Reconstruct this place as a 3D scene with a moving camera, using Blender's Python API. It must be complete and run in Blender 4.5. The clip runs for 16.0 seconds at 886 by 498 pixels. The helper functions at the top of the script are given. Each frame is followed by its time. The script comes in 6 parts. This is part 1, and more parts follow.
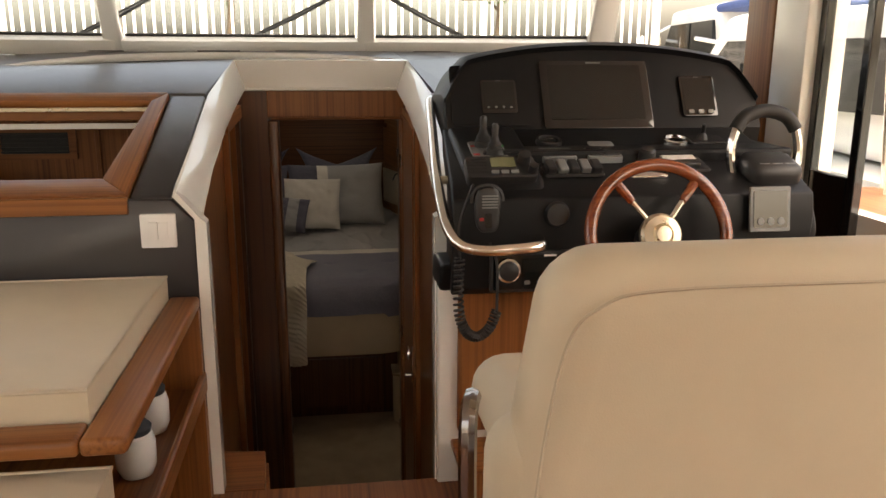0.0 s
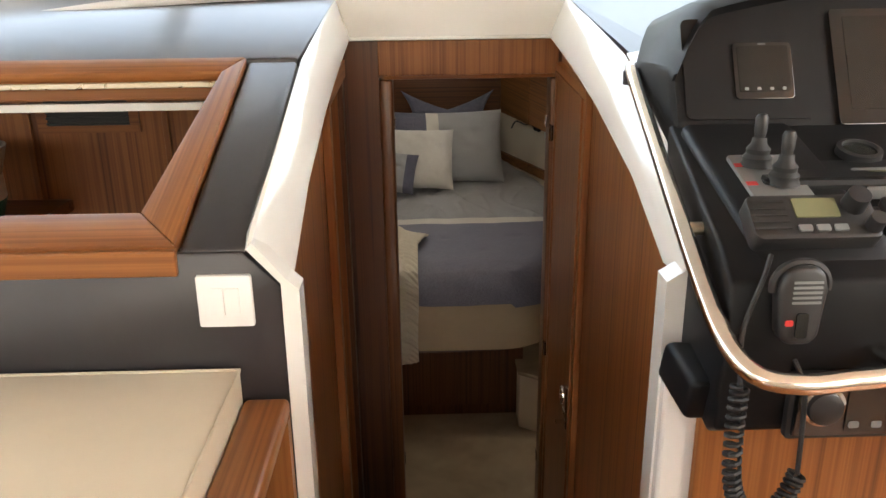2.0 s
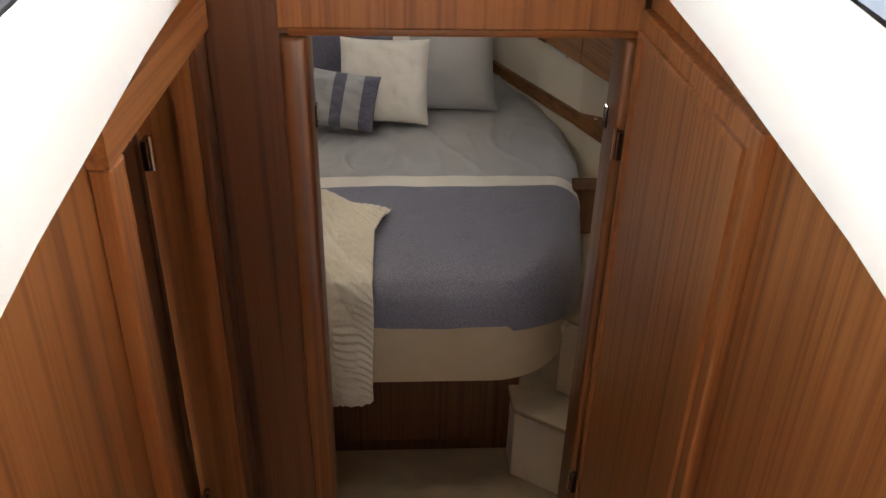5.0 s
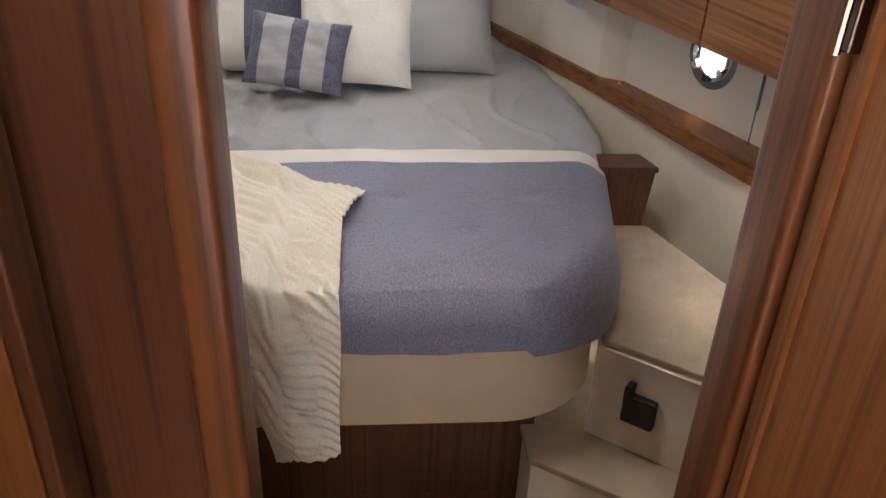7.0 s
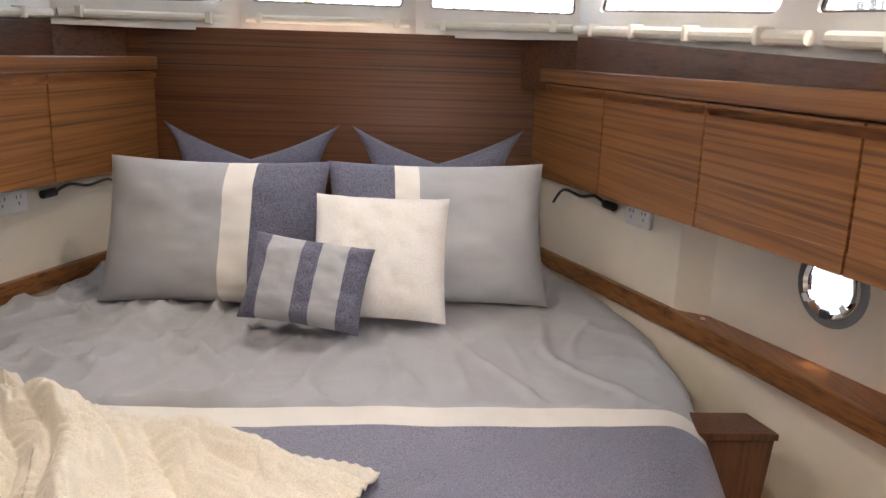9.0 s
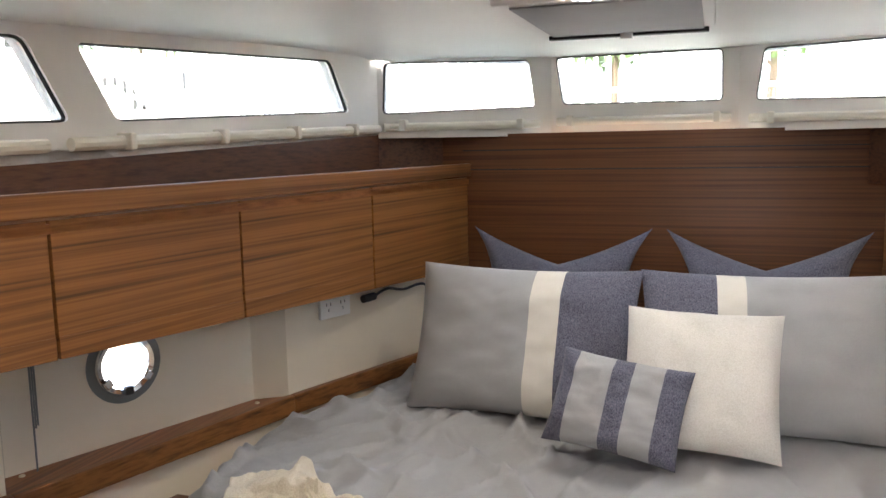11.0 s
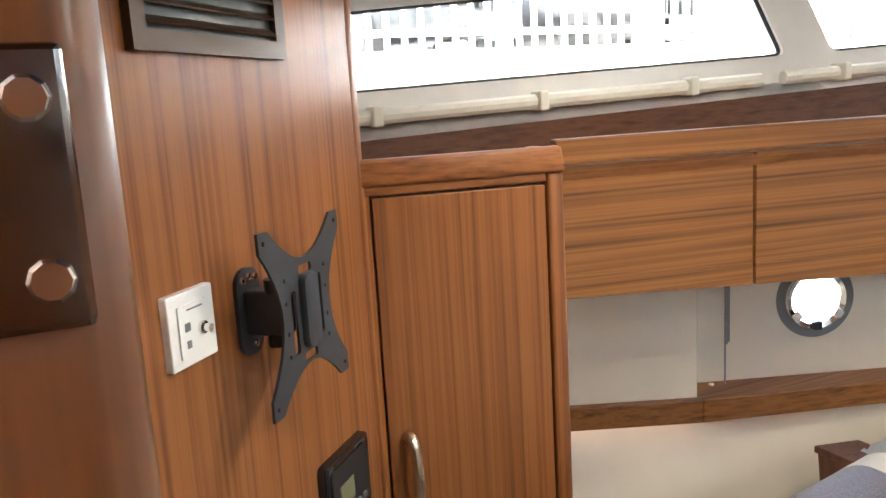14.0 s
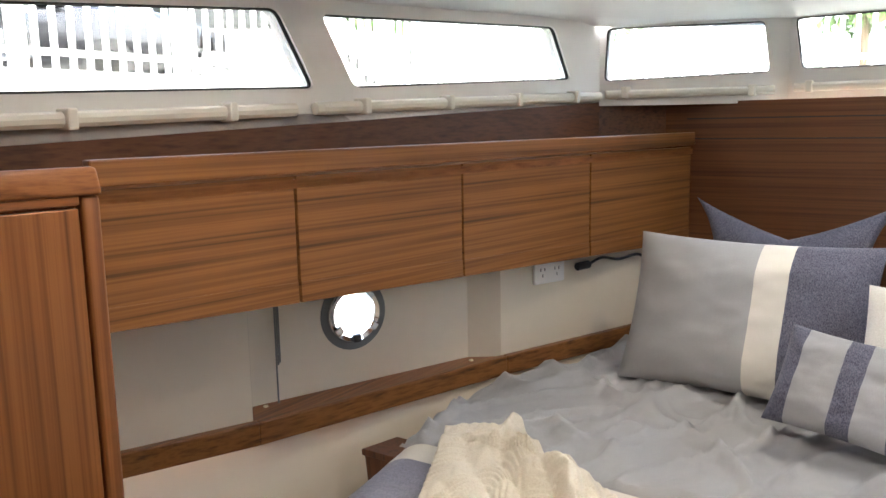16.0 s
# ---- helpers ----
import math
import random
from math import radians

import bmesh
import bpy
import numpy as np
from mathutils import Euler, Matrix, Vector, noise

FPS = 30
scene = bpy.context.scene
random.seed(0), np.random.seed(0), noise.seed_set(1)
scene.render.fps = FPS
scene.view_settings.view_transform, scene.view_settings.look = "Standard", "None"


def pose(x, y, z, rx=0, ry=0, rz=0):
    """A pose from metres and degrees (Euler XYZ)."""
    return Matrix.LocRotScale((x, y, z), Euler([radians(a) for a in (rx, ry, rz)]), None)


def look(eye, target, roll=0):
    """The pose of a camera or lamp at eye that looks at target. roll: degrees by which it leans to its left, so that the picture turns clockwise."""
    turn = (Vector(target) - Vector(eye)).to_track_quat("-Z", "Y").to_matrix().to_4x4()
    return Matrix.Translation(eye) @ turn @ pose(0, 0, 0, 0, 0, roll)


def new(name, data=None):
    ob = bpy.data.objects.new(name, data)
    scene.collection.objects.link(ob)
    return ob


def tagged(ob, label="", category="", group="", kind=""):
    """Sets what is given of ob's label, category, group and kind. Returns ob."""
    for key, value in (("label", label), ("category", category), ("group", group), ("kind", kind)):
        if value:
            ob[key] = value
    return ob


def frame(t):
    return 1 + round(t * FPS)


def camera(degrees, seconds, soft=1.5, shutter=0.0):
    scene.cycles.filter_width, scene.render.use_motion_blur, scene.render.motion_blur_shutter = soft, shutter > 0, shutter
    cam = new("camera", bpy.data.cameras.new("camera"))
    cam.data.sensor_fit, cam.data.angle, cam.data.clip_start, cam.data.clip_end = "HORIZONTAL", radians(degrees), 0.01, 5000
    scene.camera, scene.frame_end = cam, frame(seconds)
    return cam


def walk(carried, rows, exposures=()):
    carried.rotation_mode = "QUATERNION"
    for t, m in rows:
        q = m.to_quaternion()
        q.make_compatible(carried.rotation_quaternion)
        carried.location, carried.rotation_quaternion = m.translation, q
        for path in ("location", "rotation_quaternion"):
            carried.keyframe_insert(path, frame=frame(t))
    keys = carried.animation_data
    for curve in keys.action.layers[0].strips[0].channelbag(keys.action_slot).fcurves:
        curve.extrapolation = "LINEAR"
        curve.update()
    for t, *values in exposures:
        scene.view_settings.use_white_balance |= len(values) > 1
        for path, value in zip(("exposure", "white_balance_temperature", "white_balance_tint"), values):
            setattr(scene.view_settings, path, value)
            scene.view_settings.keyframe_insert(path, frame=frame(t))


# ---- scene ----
cam = camera(57.8, 16.0)
PATH = [
    (0, (0.186, -2.045, 1.369), (0.463, -0.121, 0.898), 0.2),
    (0.5, (0.148, -1.841, 1.386), (0.3, 0.073, 0.826), 0.0),
    (1, (0.185, -1.634, 1.403), (0.25, 0.284, 0.84), 0.2),
    (1.5, (0.143, -1.394, 1.403), (0.156, 0.513, 0.8), 0.1),
    (2, (0.075, -1.178, 1.425), (0.122, 0.711, 0.769), -0.7),
    (2.5, (0.07, -0.974, 1.434), (0.152, 0.907, 0.759), -0.5),
    (3, (0.119, -0.747, 1.44), (0.166, 1.129, 0.748), -0.0),
    (3.5, (0.102, -0.538, 1.432), (0.124, 1.328, 0.711), -0.1),
    (4, (0.088, -0.312, 1.436), (0.153, 1.53, 0.66), -0.4),
    (4.5, (0.128, -0.077, 1.425), (0.235, 1.715, 0.544), 0.4),
    (5, (0.126, 0.14, 1.42), (0.236, 1.885, 0.45), 1.4),
    (5.2, (0.114, 0.23, 1.415), (0.232, 1.957, 0.413), 1.6),
    (7.3, (0.113, 0.862, 1.028), (0.297, 2.606, 0.067), 2.7),
    (7.5, (0.141, 0.926, 1.017), (0.326, 2.703, 0.118), 2.6),
    (8, (0.184, 1.073, 0.945), (0.339, 2.927, 0.211), 2.1),
    (8.2, (0.178, 1.140, 0.899), (0.323, 3.018, 0.224), 2.2),
    (10.3, (0.095, 1.469, 0.968), (-0.121, 3.438, 0.69), -0.3),
    (10.5, (0.097, 1.477, 0.965), (-0.215, 3.434, 0.7), -0.5),
    (11, (0.089, 1.5, 0.961), (-0.549, 3.378, 0.701), -1.1),
    (11.5, (0.068, 1.502, 0.963), (-0.954, 3.2, 0.688), -1.9),
    (12, (0.072, 1.509, 0.96), (-1.188, 3.033, 0.662), -2.1),
    (12.5, (0.068, 1.502, 0.956), (-1.391, 2.835, 0.647), -2.5),
    (13, (0.084, 1.49, 0.959), (-1.529, 2.627, 0.634), -2.5),
    (13.5, (0.102, 1.476, 0.959), (-1.651, 2.377, 0.62), -3.2),
    (14, (0.106, 1.469, 0.959), (-1.696, 2.262, 0.606), -3.4),
    (14.5, (0.101, 1.475, 0.959), (-1.66, 2.357, 0.608), -3.2),
    (15, (0.085, 1.489, 0.957), (-1.521, 2.632, 0.616), -2.4),
    (15.5, (0.07, 1.502, 0.95), (-1.307, 2.915, 0.622), -1.6),
    (16, (0.091, 1.469, 0.934), (-1.014, 3.107, 0.624), -1.1),
]
walk(cam, [(t, look(e, g, r)) for t, e, g, r in PATH], [(0, 2.34, 8600, 15), (0.5, 3.15, 7900, 11), (1.5, 3.45, 7500, 10), (3.5, 3.8, 7200, 11), (5.2, 4.0, 7100, 12), (7.3, 5.05, 6350, 14), (8.2, 5.3, 6700, 18), (10.3, 4.95, 6650, 14), (11.5, 5.18, 6500, 12), (14.0, 5.88, 6450, 10), (16, 5.28, 6500, 12)])
# ---- sky, sun and lamps ----
SUN_ELEV, SUN_TURN = radians(56), radians(150)
world = bpy.data.worlds.new("sky")
world.use_nodes = True
scene.world = world
sky = world.node_tree.nodes.new("ShaderNodeTexSky")
sky.sky_type, sky.sun_disc = "NISHITA", False
sky.sun_elevation, sky.sun_rotation = SUN_ELEV, SUN_TURN
sky.air_density, sky.dust_density, sky.ozone_density = 1.0, 5.5, 0.3
bg = world.node_tree.nodes["Background"]
bg.inputs["Strength"].default_value = 0.15
haze = world.node_tree.nodes.new("ShaderNodeHueSaturation")
haze.inputs["Saturation"].default_value = 0.72
world.node_tree.links.new(sky.outputs["Color"], haze.inputs["Color"])
world.node_tree.links.new(haze.outputs["Color"], bg.inputs["Color"])
sun_data = bpy.data.lights.new("sun", "SUN")
sun_data.energy, sun_data.angle, sun_data.color = 1.3, radians(12), (1.0, 0.95, 0.87)
sun = new("sun", sun_data)
SUN_WAY = Vector((math.sin(SUN_TURN) * math.cos(SUN_ELEV), math.cos(SUN_TURN) * math.cos(SUN_ELEV), math.sin(SUN_ELEV)))
sun.matrix_world = look(SUN_WAY * 30, (0, 0, 0))




# ---- small builders ----
ORG = {}


def thing(name, at, label, category, group="", kind=""):
    ob = new(name)
    ob.empty_display_size = 0.05
    ob.location = at
    ORG[ob.name] = Vector(at)
    return tagged(ob, label, category, group, kind)


def part(name, bm, mat, parent=None, label="", smooth=False, category="", kind="", group=""):
    """Links a bmesh with world coordinates as one mesh object under a thing or part."""
    base = ORG[parent.name] if parent else Vector((0, 0, 0))
    if parent is None:
        vs = [v.co for v in bm.verts]
        base = Vector((sum(v.x for v in vs) / len(vs), sum(v.y for v in vs) / len(vs), min(v.z for v in vs)))
    bmesh.ops.recalc_face_normals(bm, faces=bm.faces)
    bmesh.ops.translate(bm, verts=bm.verts, vec=-base)
    me = bpy.data.meshes.new(name)
    bm.to_mesh(me)
    bm.free()
    if smooth:
        me.polygons.foreach_set("use_smooth", [True] * len(me.polygons))
        if smooth != "all":
            me.set_sharp_from_angle(angle=radians(35))
    me.materials.append(mat)
    ob = new(name, me)
    if parent:
        ob.parent = parent
    else:
        ob.location = base
    ORG[ob.name] = base
    return tagged(ob, label, category, group, kind)




def bevel(bm, w, seg=2):
    if w > 0:
        es = [e for e in bm.edges if len(e.link_faces) == 2 and e.calc_face_angle(0) > 0.5]
        bmesh.ops.bevel(bm, geom=es, offset=w, segments=seg, affect="EDGES", profile=0.5, clamp_overlap=True)
    return bm


def box(lo, hi, w=0.0, m=None, seg=2):
    bm = bmesh.new()
    bmesh.ops.create_cube(bm, size=1)
    lo, hi = Vector(lo), Vector(hi)
    for v in bm.verts:
        v.co = Vector([lo[i] + (v.co[i] + 0.5) * (hi[i] - lo[i]) for i in range(3)])
    bevel(bm, w, seg)
    if m is not None:
        bm.transform(m)
    return bm




def prism(poly, off, w=0.0, seg=2):
    """A solid from a polygon of 3D points, pushed along off."""
    bm = bmesh.new()
    off = Vector(off)
    a = [bm.verts.new(p) for p in poly]
    b = [bm.verts.new(Vector(p) + off) for p in poly]
    n = len(poly)
    bm.faces.new(a[::-1])
    bm.faces.new(b)
    for i in range(n):
        bm.faces.new((a[i], a[(i + 1) % n], b[(i + 1) % n], b[i]))
    bmesh.ops.recalc_face_normals(bm, faces=bm.faces)
    return bevel(bm, w, seg)


def slab(p, t, w=0.0, seg=2):
    """A quad or polygon p given thickness t against its normal (behind it)."""
    p = [Vector(q) for q in p]
    n = (p[1] - p[0]).cross(p[-1] - p[0]).normalized()
    return prism(p, -n * t, w, seg)


def tube(pts, r, n=10, closed=False, caps=True):
    pts = [Vector(p) for p in pts]
    bm = bmesh.new()
    rings = []
    m = len(pts)
    up = None
    for i, p in enumerate(pts):
        a = pts[(i - 1) % m] if closed or i > 0 else p
        b = pts[(i + 1) % m] if closed or i < m - 1 else p
        d = (b - a).normalized()
        if up is None:
            up = d.orthogonal().normalized()
        up = (up - d * up.dot(d)).normalized()
        s = d.cross(up)
        rr = r[i] if isinstance(r, (list, tuple)) else r
        rings.append([bm.verts.new(p + (up * math.cos(k * math.tau / n) + s * math.sin(k * math.tau / n)) * rr) for k in range(n)])
    for i in range(m if closed else m - 1):
        A, B = rings[i], rings[(i + 1) % m]
        sh = 0
        if closed and i == m - 1:
            sh = min(range(n), key=lambda q: (A[0].co - B[q].co).length)
        for k in range(n):
            bm.faces.new((A[k], A[(k + 1) % n], B[(k + 1 + sh) % n], B[(k + sh) % n]))
    if caps and not closed:
        bm.faces.new(rings[0][::-1])
        bm.faces.new(rings[-1])
    return bm


def smooth_path(pts, k=6, closed=False):
    """Catmull-Rom points through pts."""
    pts = [Vector(p) for p in pts]
    n = len(pts)
    out = []
    for i in range(n if closed else n - 1):
        g = (lambda j: pts[j % n]) if closed else (lambda j: pts[max(0, min(n - 1, j))])
        p0, p1, p2, p3 = g(i - 1), g(i), g(i + 1), g(i + 2)
        for s in range(k):
            u = s / k
            out.append(0.5 * (2 * p1 + (p2 - p0) * u + (2 * p0 - 5 * p1 + 4 * p2 - p3) * u * u + (3 * p1 - p0 - 3 * p2 + p3) * u ** 3))
    if not closed:
        out.append(pts[-1])
    return out


def lathe(prof, m, n=24):
    """Turns a profile of (radius, height) round the z axis, placed by m."""
    bm = bmesh.new()
    rings = []
    for r, h in prof:
        rings.append([bm.verts.new((r * math.cos(k * math.tau / n), r * math.sin(k * math.tau / n), h)) for k in range(n)] if r > 1e-6 else [bm.verts.new((0, 0, h))])
    for A, B in zip(rings, rings[1:]):
        for k in range(n):
            a, b = A[k % len(A)], A[(k + 1) % len(A)]
            c, d = B[(k + 1) % len(B)], B[k % len(B)]
            vs = []
            for v in (a, b, c, d):
                if v not in vs:
                    vs.append(v)
            if len(vs) > 2:
                bm.faces.new(vs)
    bm.transform(m)
    return bm


def basis(o, x, y):
    """A pose at o with its x axis along x and y axis near y."""
    x = Vector(x).normalized()
    z = x.cross(Vector(y)).normalized()
    y = z.cross(x)
    return Matrix(((x.x, y.x, z.x, o[0]), (x.y, y.y, z.y, o[1]), (x.z, y.z, z.z, o[2]), (0, 0, 0, 1)))


def rrect(w, h, r, n=5, cx=0.0, cy=0.0):
    """Points of a rounded rectangle."""
    out = []
    for sx, sy, a in ((1, 1, 0), (-1, 1, 90), (-1, -1, 180), (1, -1, 270)):
        for i in range(n + 1):
            t = radians(a + 90 * i / n)
            out.append((cx + sx * (w / 2 - r) + r * math.cos(t), cy + sy * (h / 2 - r) + r * math.sin(t)))
    return out


def plate(m, w, h, t, r=0.004, bev=0.0, cx=0.0, cy=0.0, z0=0.0):
    """A rounded plate in the xy plane of the pose m, t thick along its z."""
    bm = prism([(x, y, z0) for x, y in rrect(w, h, r, 4, cx, cy)], (0, 0, t))
    if bev:
        es = [e for e in bm.edges if all(v.co.z > z0 + t - 1e-5 for v in e.verts)]
        bmesh.ops.bevel(bm, geom=es, offset=bev, segments=2, affect="EDGES", profile=0.5)
    bm.transform(m)
    return bm


def ring_wall(outer, inner, off):
    """A flat frame between two loops with equal counts, with thickness off."""
    bm = bmesh.new()
    off = Vector(off)
    n = len(outer)
    A = [bm.verts.new(p) for p in outer]
    B = [bm.verts.new(p) for p in inner]
    C = [bm.verts.new(Vector(p) + off) for p in outer]
    D = [bm.verts.new(Vector(p) + off) for p in inner]
    for i in range(n):
        j = (i + 1) % n
        bm.faces.new((A[i], A[j], B[j], B[i]))
        bm.faces.new((C[j], C[i], D[i], D[j]))
        bm.faces.new((A[j], A[i], C[i], C[j]))
        bm.faces.new((B[i], B[j], D[j], D[i]))
    bmesh.ops.recalc_face_normals(bm, faces=bm.faces)
    return bm


# ---- materials ----
def nodes(name):
    m = bpy.data.materials.new(name)
    m.use_nodes = True
    t = m.node_tree
    return m, t, t.nodes["Principled BSDF"]


def node(t, kind, **kw):
    n = t.nodes.new(kind)
    for k, v in kw.items():
        if k in n.inputs:
            n.inputs[k].default_value = v
    return n


def coords(t, scale, turn=0.0):
    c = t.nodes.new("ShaderNodeTexCoord")
    rot = t.nodes.new("ShaderNodeMapping")
    rot.inputs["Rotation"].default_value = (0, 0, radians(turn))
    mp = t.nodes.new("ShaderNodeMapping")
    mp.inputs["Scale"].default_value = scale
    t.links.new(c.outputs["Object"], rot.inputs["Vector"])
    t.links.new(rot.outputs["Vector"], mp.inputs["Vector"])
    return mp.outputs["Vector"]


def ramp(t, fac, stops):
    r = t.nodes.new("ShaderNodeValToRGB")
    el = r.color_ramp.elements
    while len(el) < len(stops):
        el.new(0.5)
    for e, (p, c) in zip(el, stops):
        e.position, e.color = p, (*c, 1)
    t.links.new(fac, r.inputs["Fac"])
    return r.outputs["Color"]


def bump(t, b, height, strength, dist=0.002):
    n = t.nodes.new("ShaderNodeBump")
    n.inputs["Strength"].default_value = strength
    n.inputs["Distance"].default_value = dist
    t.links.new(height, n.inputs["Height"])
    t.links.new(n.outputs["Normal"], b.inputs["Normal"])


def mat_wood(name, axis, dark=(0.115, 0.036, 0.011), mid=(0.225, 0.078, 0.022), light=(0.305, 0.114, 0.034), rough=0.40, coat=0.12, turn=0.0):
    """Varnished teak with fine straight grain along one axis."""
    m, t, b = nodes(name)
    s1 = [95.0, 95.0, 95.0]
    s2 = [30.0, 30.0, 30.0]
    for k in axis if isinstance(axis, tuple) else (axis,):
        s1[k], s2[k] = 0.9, 0.25
    n1 = node(t, "ShaderNodeTexNoise", Scale=1.0, Detail=3.0, Roughness=0.55)
    t.links.new(coords(t, s1, turn), n1.inputs["Vector"])
    n2 = node(t, "ShaderNodeTexNoise", Scale=1.0, Detail=4.0, Roughness=0.6)
    t.links.new(coords(t, s2, turn), n2.inputs["Vector"])
    mx = t.nodes.new("ShaderNodeMath")
    mx.operation = "MULTIPLY_ADD"
    mx.inputs[1].default_value = 0.62
    t.links.new(n1.outputs["Fac"], mx.inputs[0])
    m2 = t.nodes.new("ShaderNodeMath")
    m2.operation = "MULTIPLY"
    m2.inputs[1].default_value = 0.38
    t.links.new(n2.outputs["Fac"], m2.inputs[0])
    t.links.new(m2.outputs[0], mx.inputs[2])
    t.links.new(ramp(t, mx.outputs[0], [(0.33, dark), (0.45, mid), (0.56, light), (0.68, mid)]), b.inputs["Base Color"])
    b.inputs["Roughness"].default_value = rough
    b.inputs["Specular IOR Level"].default_value = 0.35
    b.inputs["Coat Weight"].default_value = coat
    b.inputs["Coat Roughness"].default_value = 0.18
    bump(t, b, n1.outputs["Fac"], 0.12, 0.0006)
    return m


def mat_plain(name, col, rough=0.5, metal=0.0, var=0.06, scale=6.0, bump_s=0.0, bump_scale=400.0, coat=0.0, spec=0.5, sheen=0.0):
    """A surface of one colour with slight mottling and fine relief."""
    m, t, b = nodes(name)
    n = node(t, "ShaderNodeTexNoise", Scale=scale, Detail=5.0, Roughness=0.6)
    t.links.new(coords(t, (1, 1, 1)), n.inputs["Vector"])
    lo = tuple(c * (1 - var) for c in col)
    hi = tuple(min(1.0, c * (1 + var)) for c in col)
    t.links.new(ramp(t, n.outputs["Fac"], [(0.3, lo), (0.7, hi)]), b.inputs["Base Color"])
    b.inputs["Roughness"].default_value = rough
    b.inputs["Metallic"].default_value = metal
    b.inputs["Coat Weight"].default_value = coat
    b.inputs["Coat Roughness"].default_value = 0.06
    b.inputs["Specular IOR Level"].default_value = spec
    b.inputs["Sheen Weight"].default_value = sheen
    if bump_s:
        n2 = node(t, "ShaderNodeTexNoise", Scale=bump_scale, Detail=2.0)
        t.links.new(coords(t, (1, 1, 1)), n2.inputs["Vector"])
        bump(t, b, n2.outputs["Fac"], bump_s, 0.001)
    return m


def mat_cloth(name, a, c, scale=700.0, stretch=(1, 1, 1), rough=0.9, bs=0.35, blotch=0.08, crinkle=0.0, spec=0.2):
    """Woven cloth: threads of two shades."""
    m, t, b = nodes(name)
    v = coords(t, stretch)
    n = node(t, "ShaderNodeTexNoise", Scale=scale, Detail=2.0, Roughness=0.7)
    t.links.new(v, n.inputs["Vector"])
    n2 = node(t, "ShaderNodeTexNoise", Scale=9.0, Detail=4.0)
    t.links.new(v, n2.inputs["Vector"])
    mx = t.nodes.new("ShaderNodeMix")
    mx.data_type = "RGBA"
    mx.blend_type = "MULTIPLY"
    mx.inputs[0].default_value = 1.0
    t.links.new(ramp(t, n.outputs["Fac"], [(0.35, a), (0.65, c)]), mx.inputs[6])
    t.links.new(ramp(t, n2.outputs["Fac"], [(0.3, (1 - blotch,) * 3), (0.7, (1.0,) * 3)]), mx.inputs[7])
    t.links.new(mx.outputs[2], b.inputs["Base Color"])
    b.inputs["Roughness"].default_value = rough
    b.inputs["Specular IOR Level"].default_value = spec
    b.inputs["Sheen Weight"].default_value = 0.15
    bump(t, b, n.outputs["Fac"], bs, 0.001)
    if crinkle:
        n3 = node(t, "ShaderNodeTexNoise", Scale=70.0, Detail=4.0, Roughness=0.65)
        t.links.new(coords(t, (0.55, 1.0, 1.0)), n3.inputs["Vector"])
        fine = b.inputs["Normal"].links[0].from_node
        b2 = t.nodes.new("ShaderNodeBump")
        b2.inputs["Strength"].default_value, b2.inputs["Distance"].default_value = crinkle, 0.004
        t.links.new(n3.outputs["Fac"], b2.inputs["Height"])
        t.links.new(b2.outputs["Normal"], fine.inputs["Normal"])
    return m


def mat_metal(name, col=(0.75, 0.75, 0.76), rough=0.12):
    m, t, b = nodes(name)
    n = node(t, "ShaderNodeTexNoise", Scale=60.0, Detail=3.0)
    t.links.new(coords(t, (1, 1, 1)), n.inputs["Vector"])
    t.links.new(ramp(t, n.outputs["Fac"], [(0.3, (rough * 0.7,) * 3), (0.7, (rough * 1.5,) * 3)]), b.inputs["Roughness"])
    b.inputs["Base Color"].default_value = (*col, 1)
    b.inputs["Metallic"].default_value = 1.0
    return m


def mat_glass(name, tint=(0.95, 0.98, 0.98)):
    """Thin pane: clear with a mirror gloss by Fresnel."""
    m = bpy.data.materials.new(name)
    m.use_nodes = True
    t = m.node_tree
    t.nodes.clear()
    out = t.nodes.new("ShaderNodeOutputMaterial")
    mix = t.nodes.new("ShaderNodeMixShader")
    tr = t.nodes.new("ShaderNodeBsdfTransparent")
    tr.inputs["Color"].default_value = (*tint, 1)
    gl = t.nodes.new("ShaderNodeBsdfGlossy")
    gl.inputs["Roughness"].default_value = 0.02
    fr = t.nodes.new("ShaderNodeLayerWeight")
    fr.inputs["Blend"].default_value = 0.5
    pw = t.nodes.new("ShaderNodeMath")
    pw.operation = "POWER"
    pw.inputs[1].default_value = 4.0
    t.links.new(fr.outputs["Facing"], pw.inputs[0])
    ma = t.nodes.new("ShaderNodeMath")
    ma.operation = "MULTIPLY_ADD"
    ma.inputs[1].default_value, ma.inputs[2].default_value = 0.5, 0.04
    t.links.new(pw.outputs[0], ma.inputs[0])
    t.links.new(ma.outputs[0], mix.inputs[0])
    t.links.new(tr.outputs[0], mix.inputs[1])
    t.links.new(gl.outputs[0], mix.inputs[2])
    t.links.new(mix.outputs[0], out.inputs["Surface"])
    return m


def mat_glow(name, col, strength):
    m, t, b = nodes(name)
    b.inputs["Emission Color"].default_value = (*col, 1)
    b.inputs["Emission Strength"].default_value = strength
    b.inputs["Base Color"].default_value = (*col, 1)
    return m


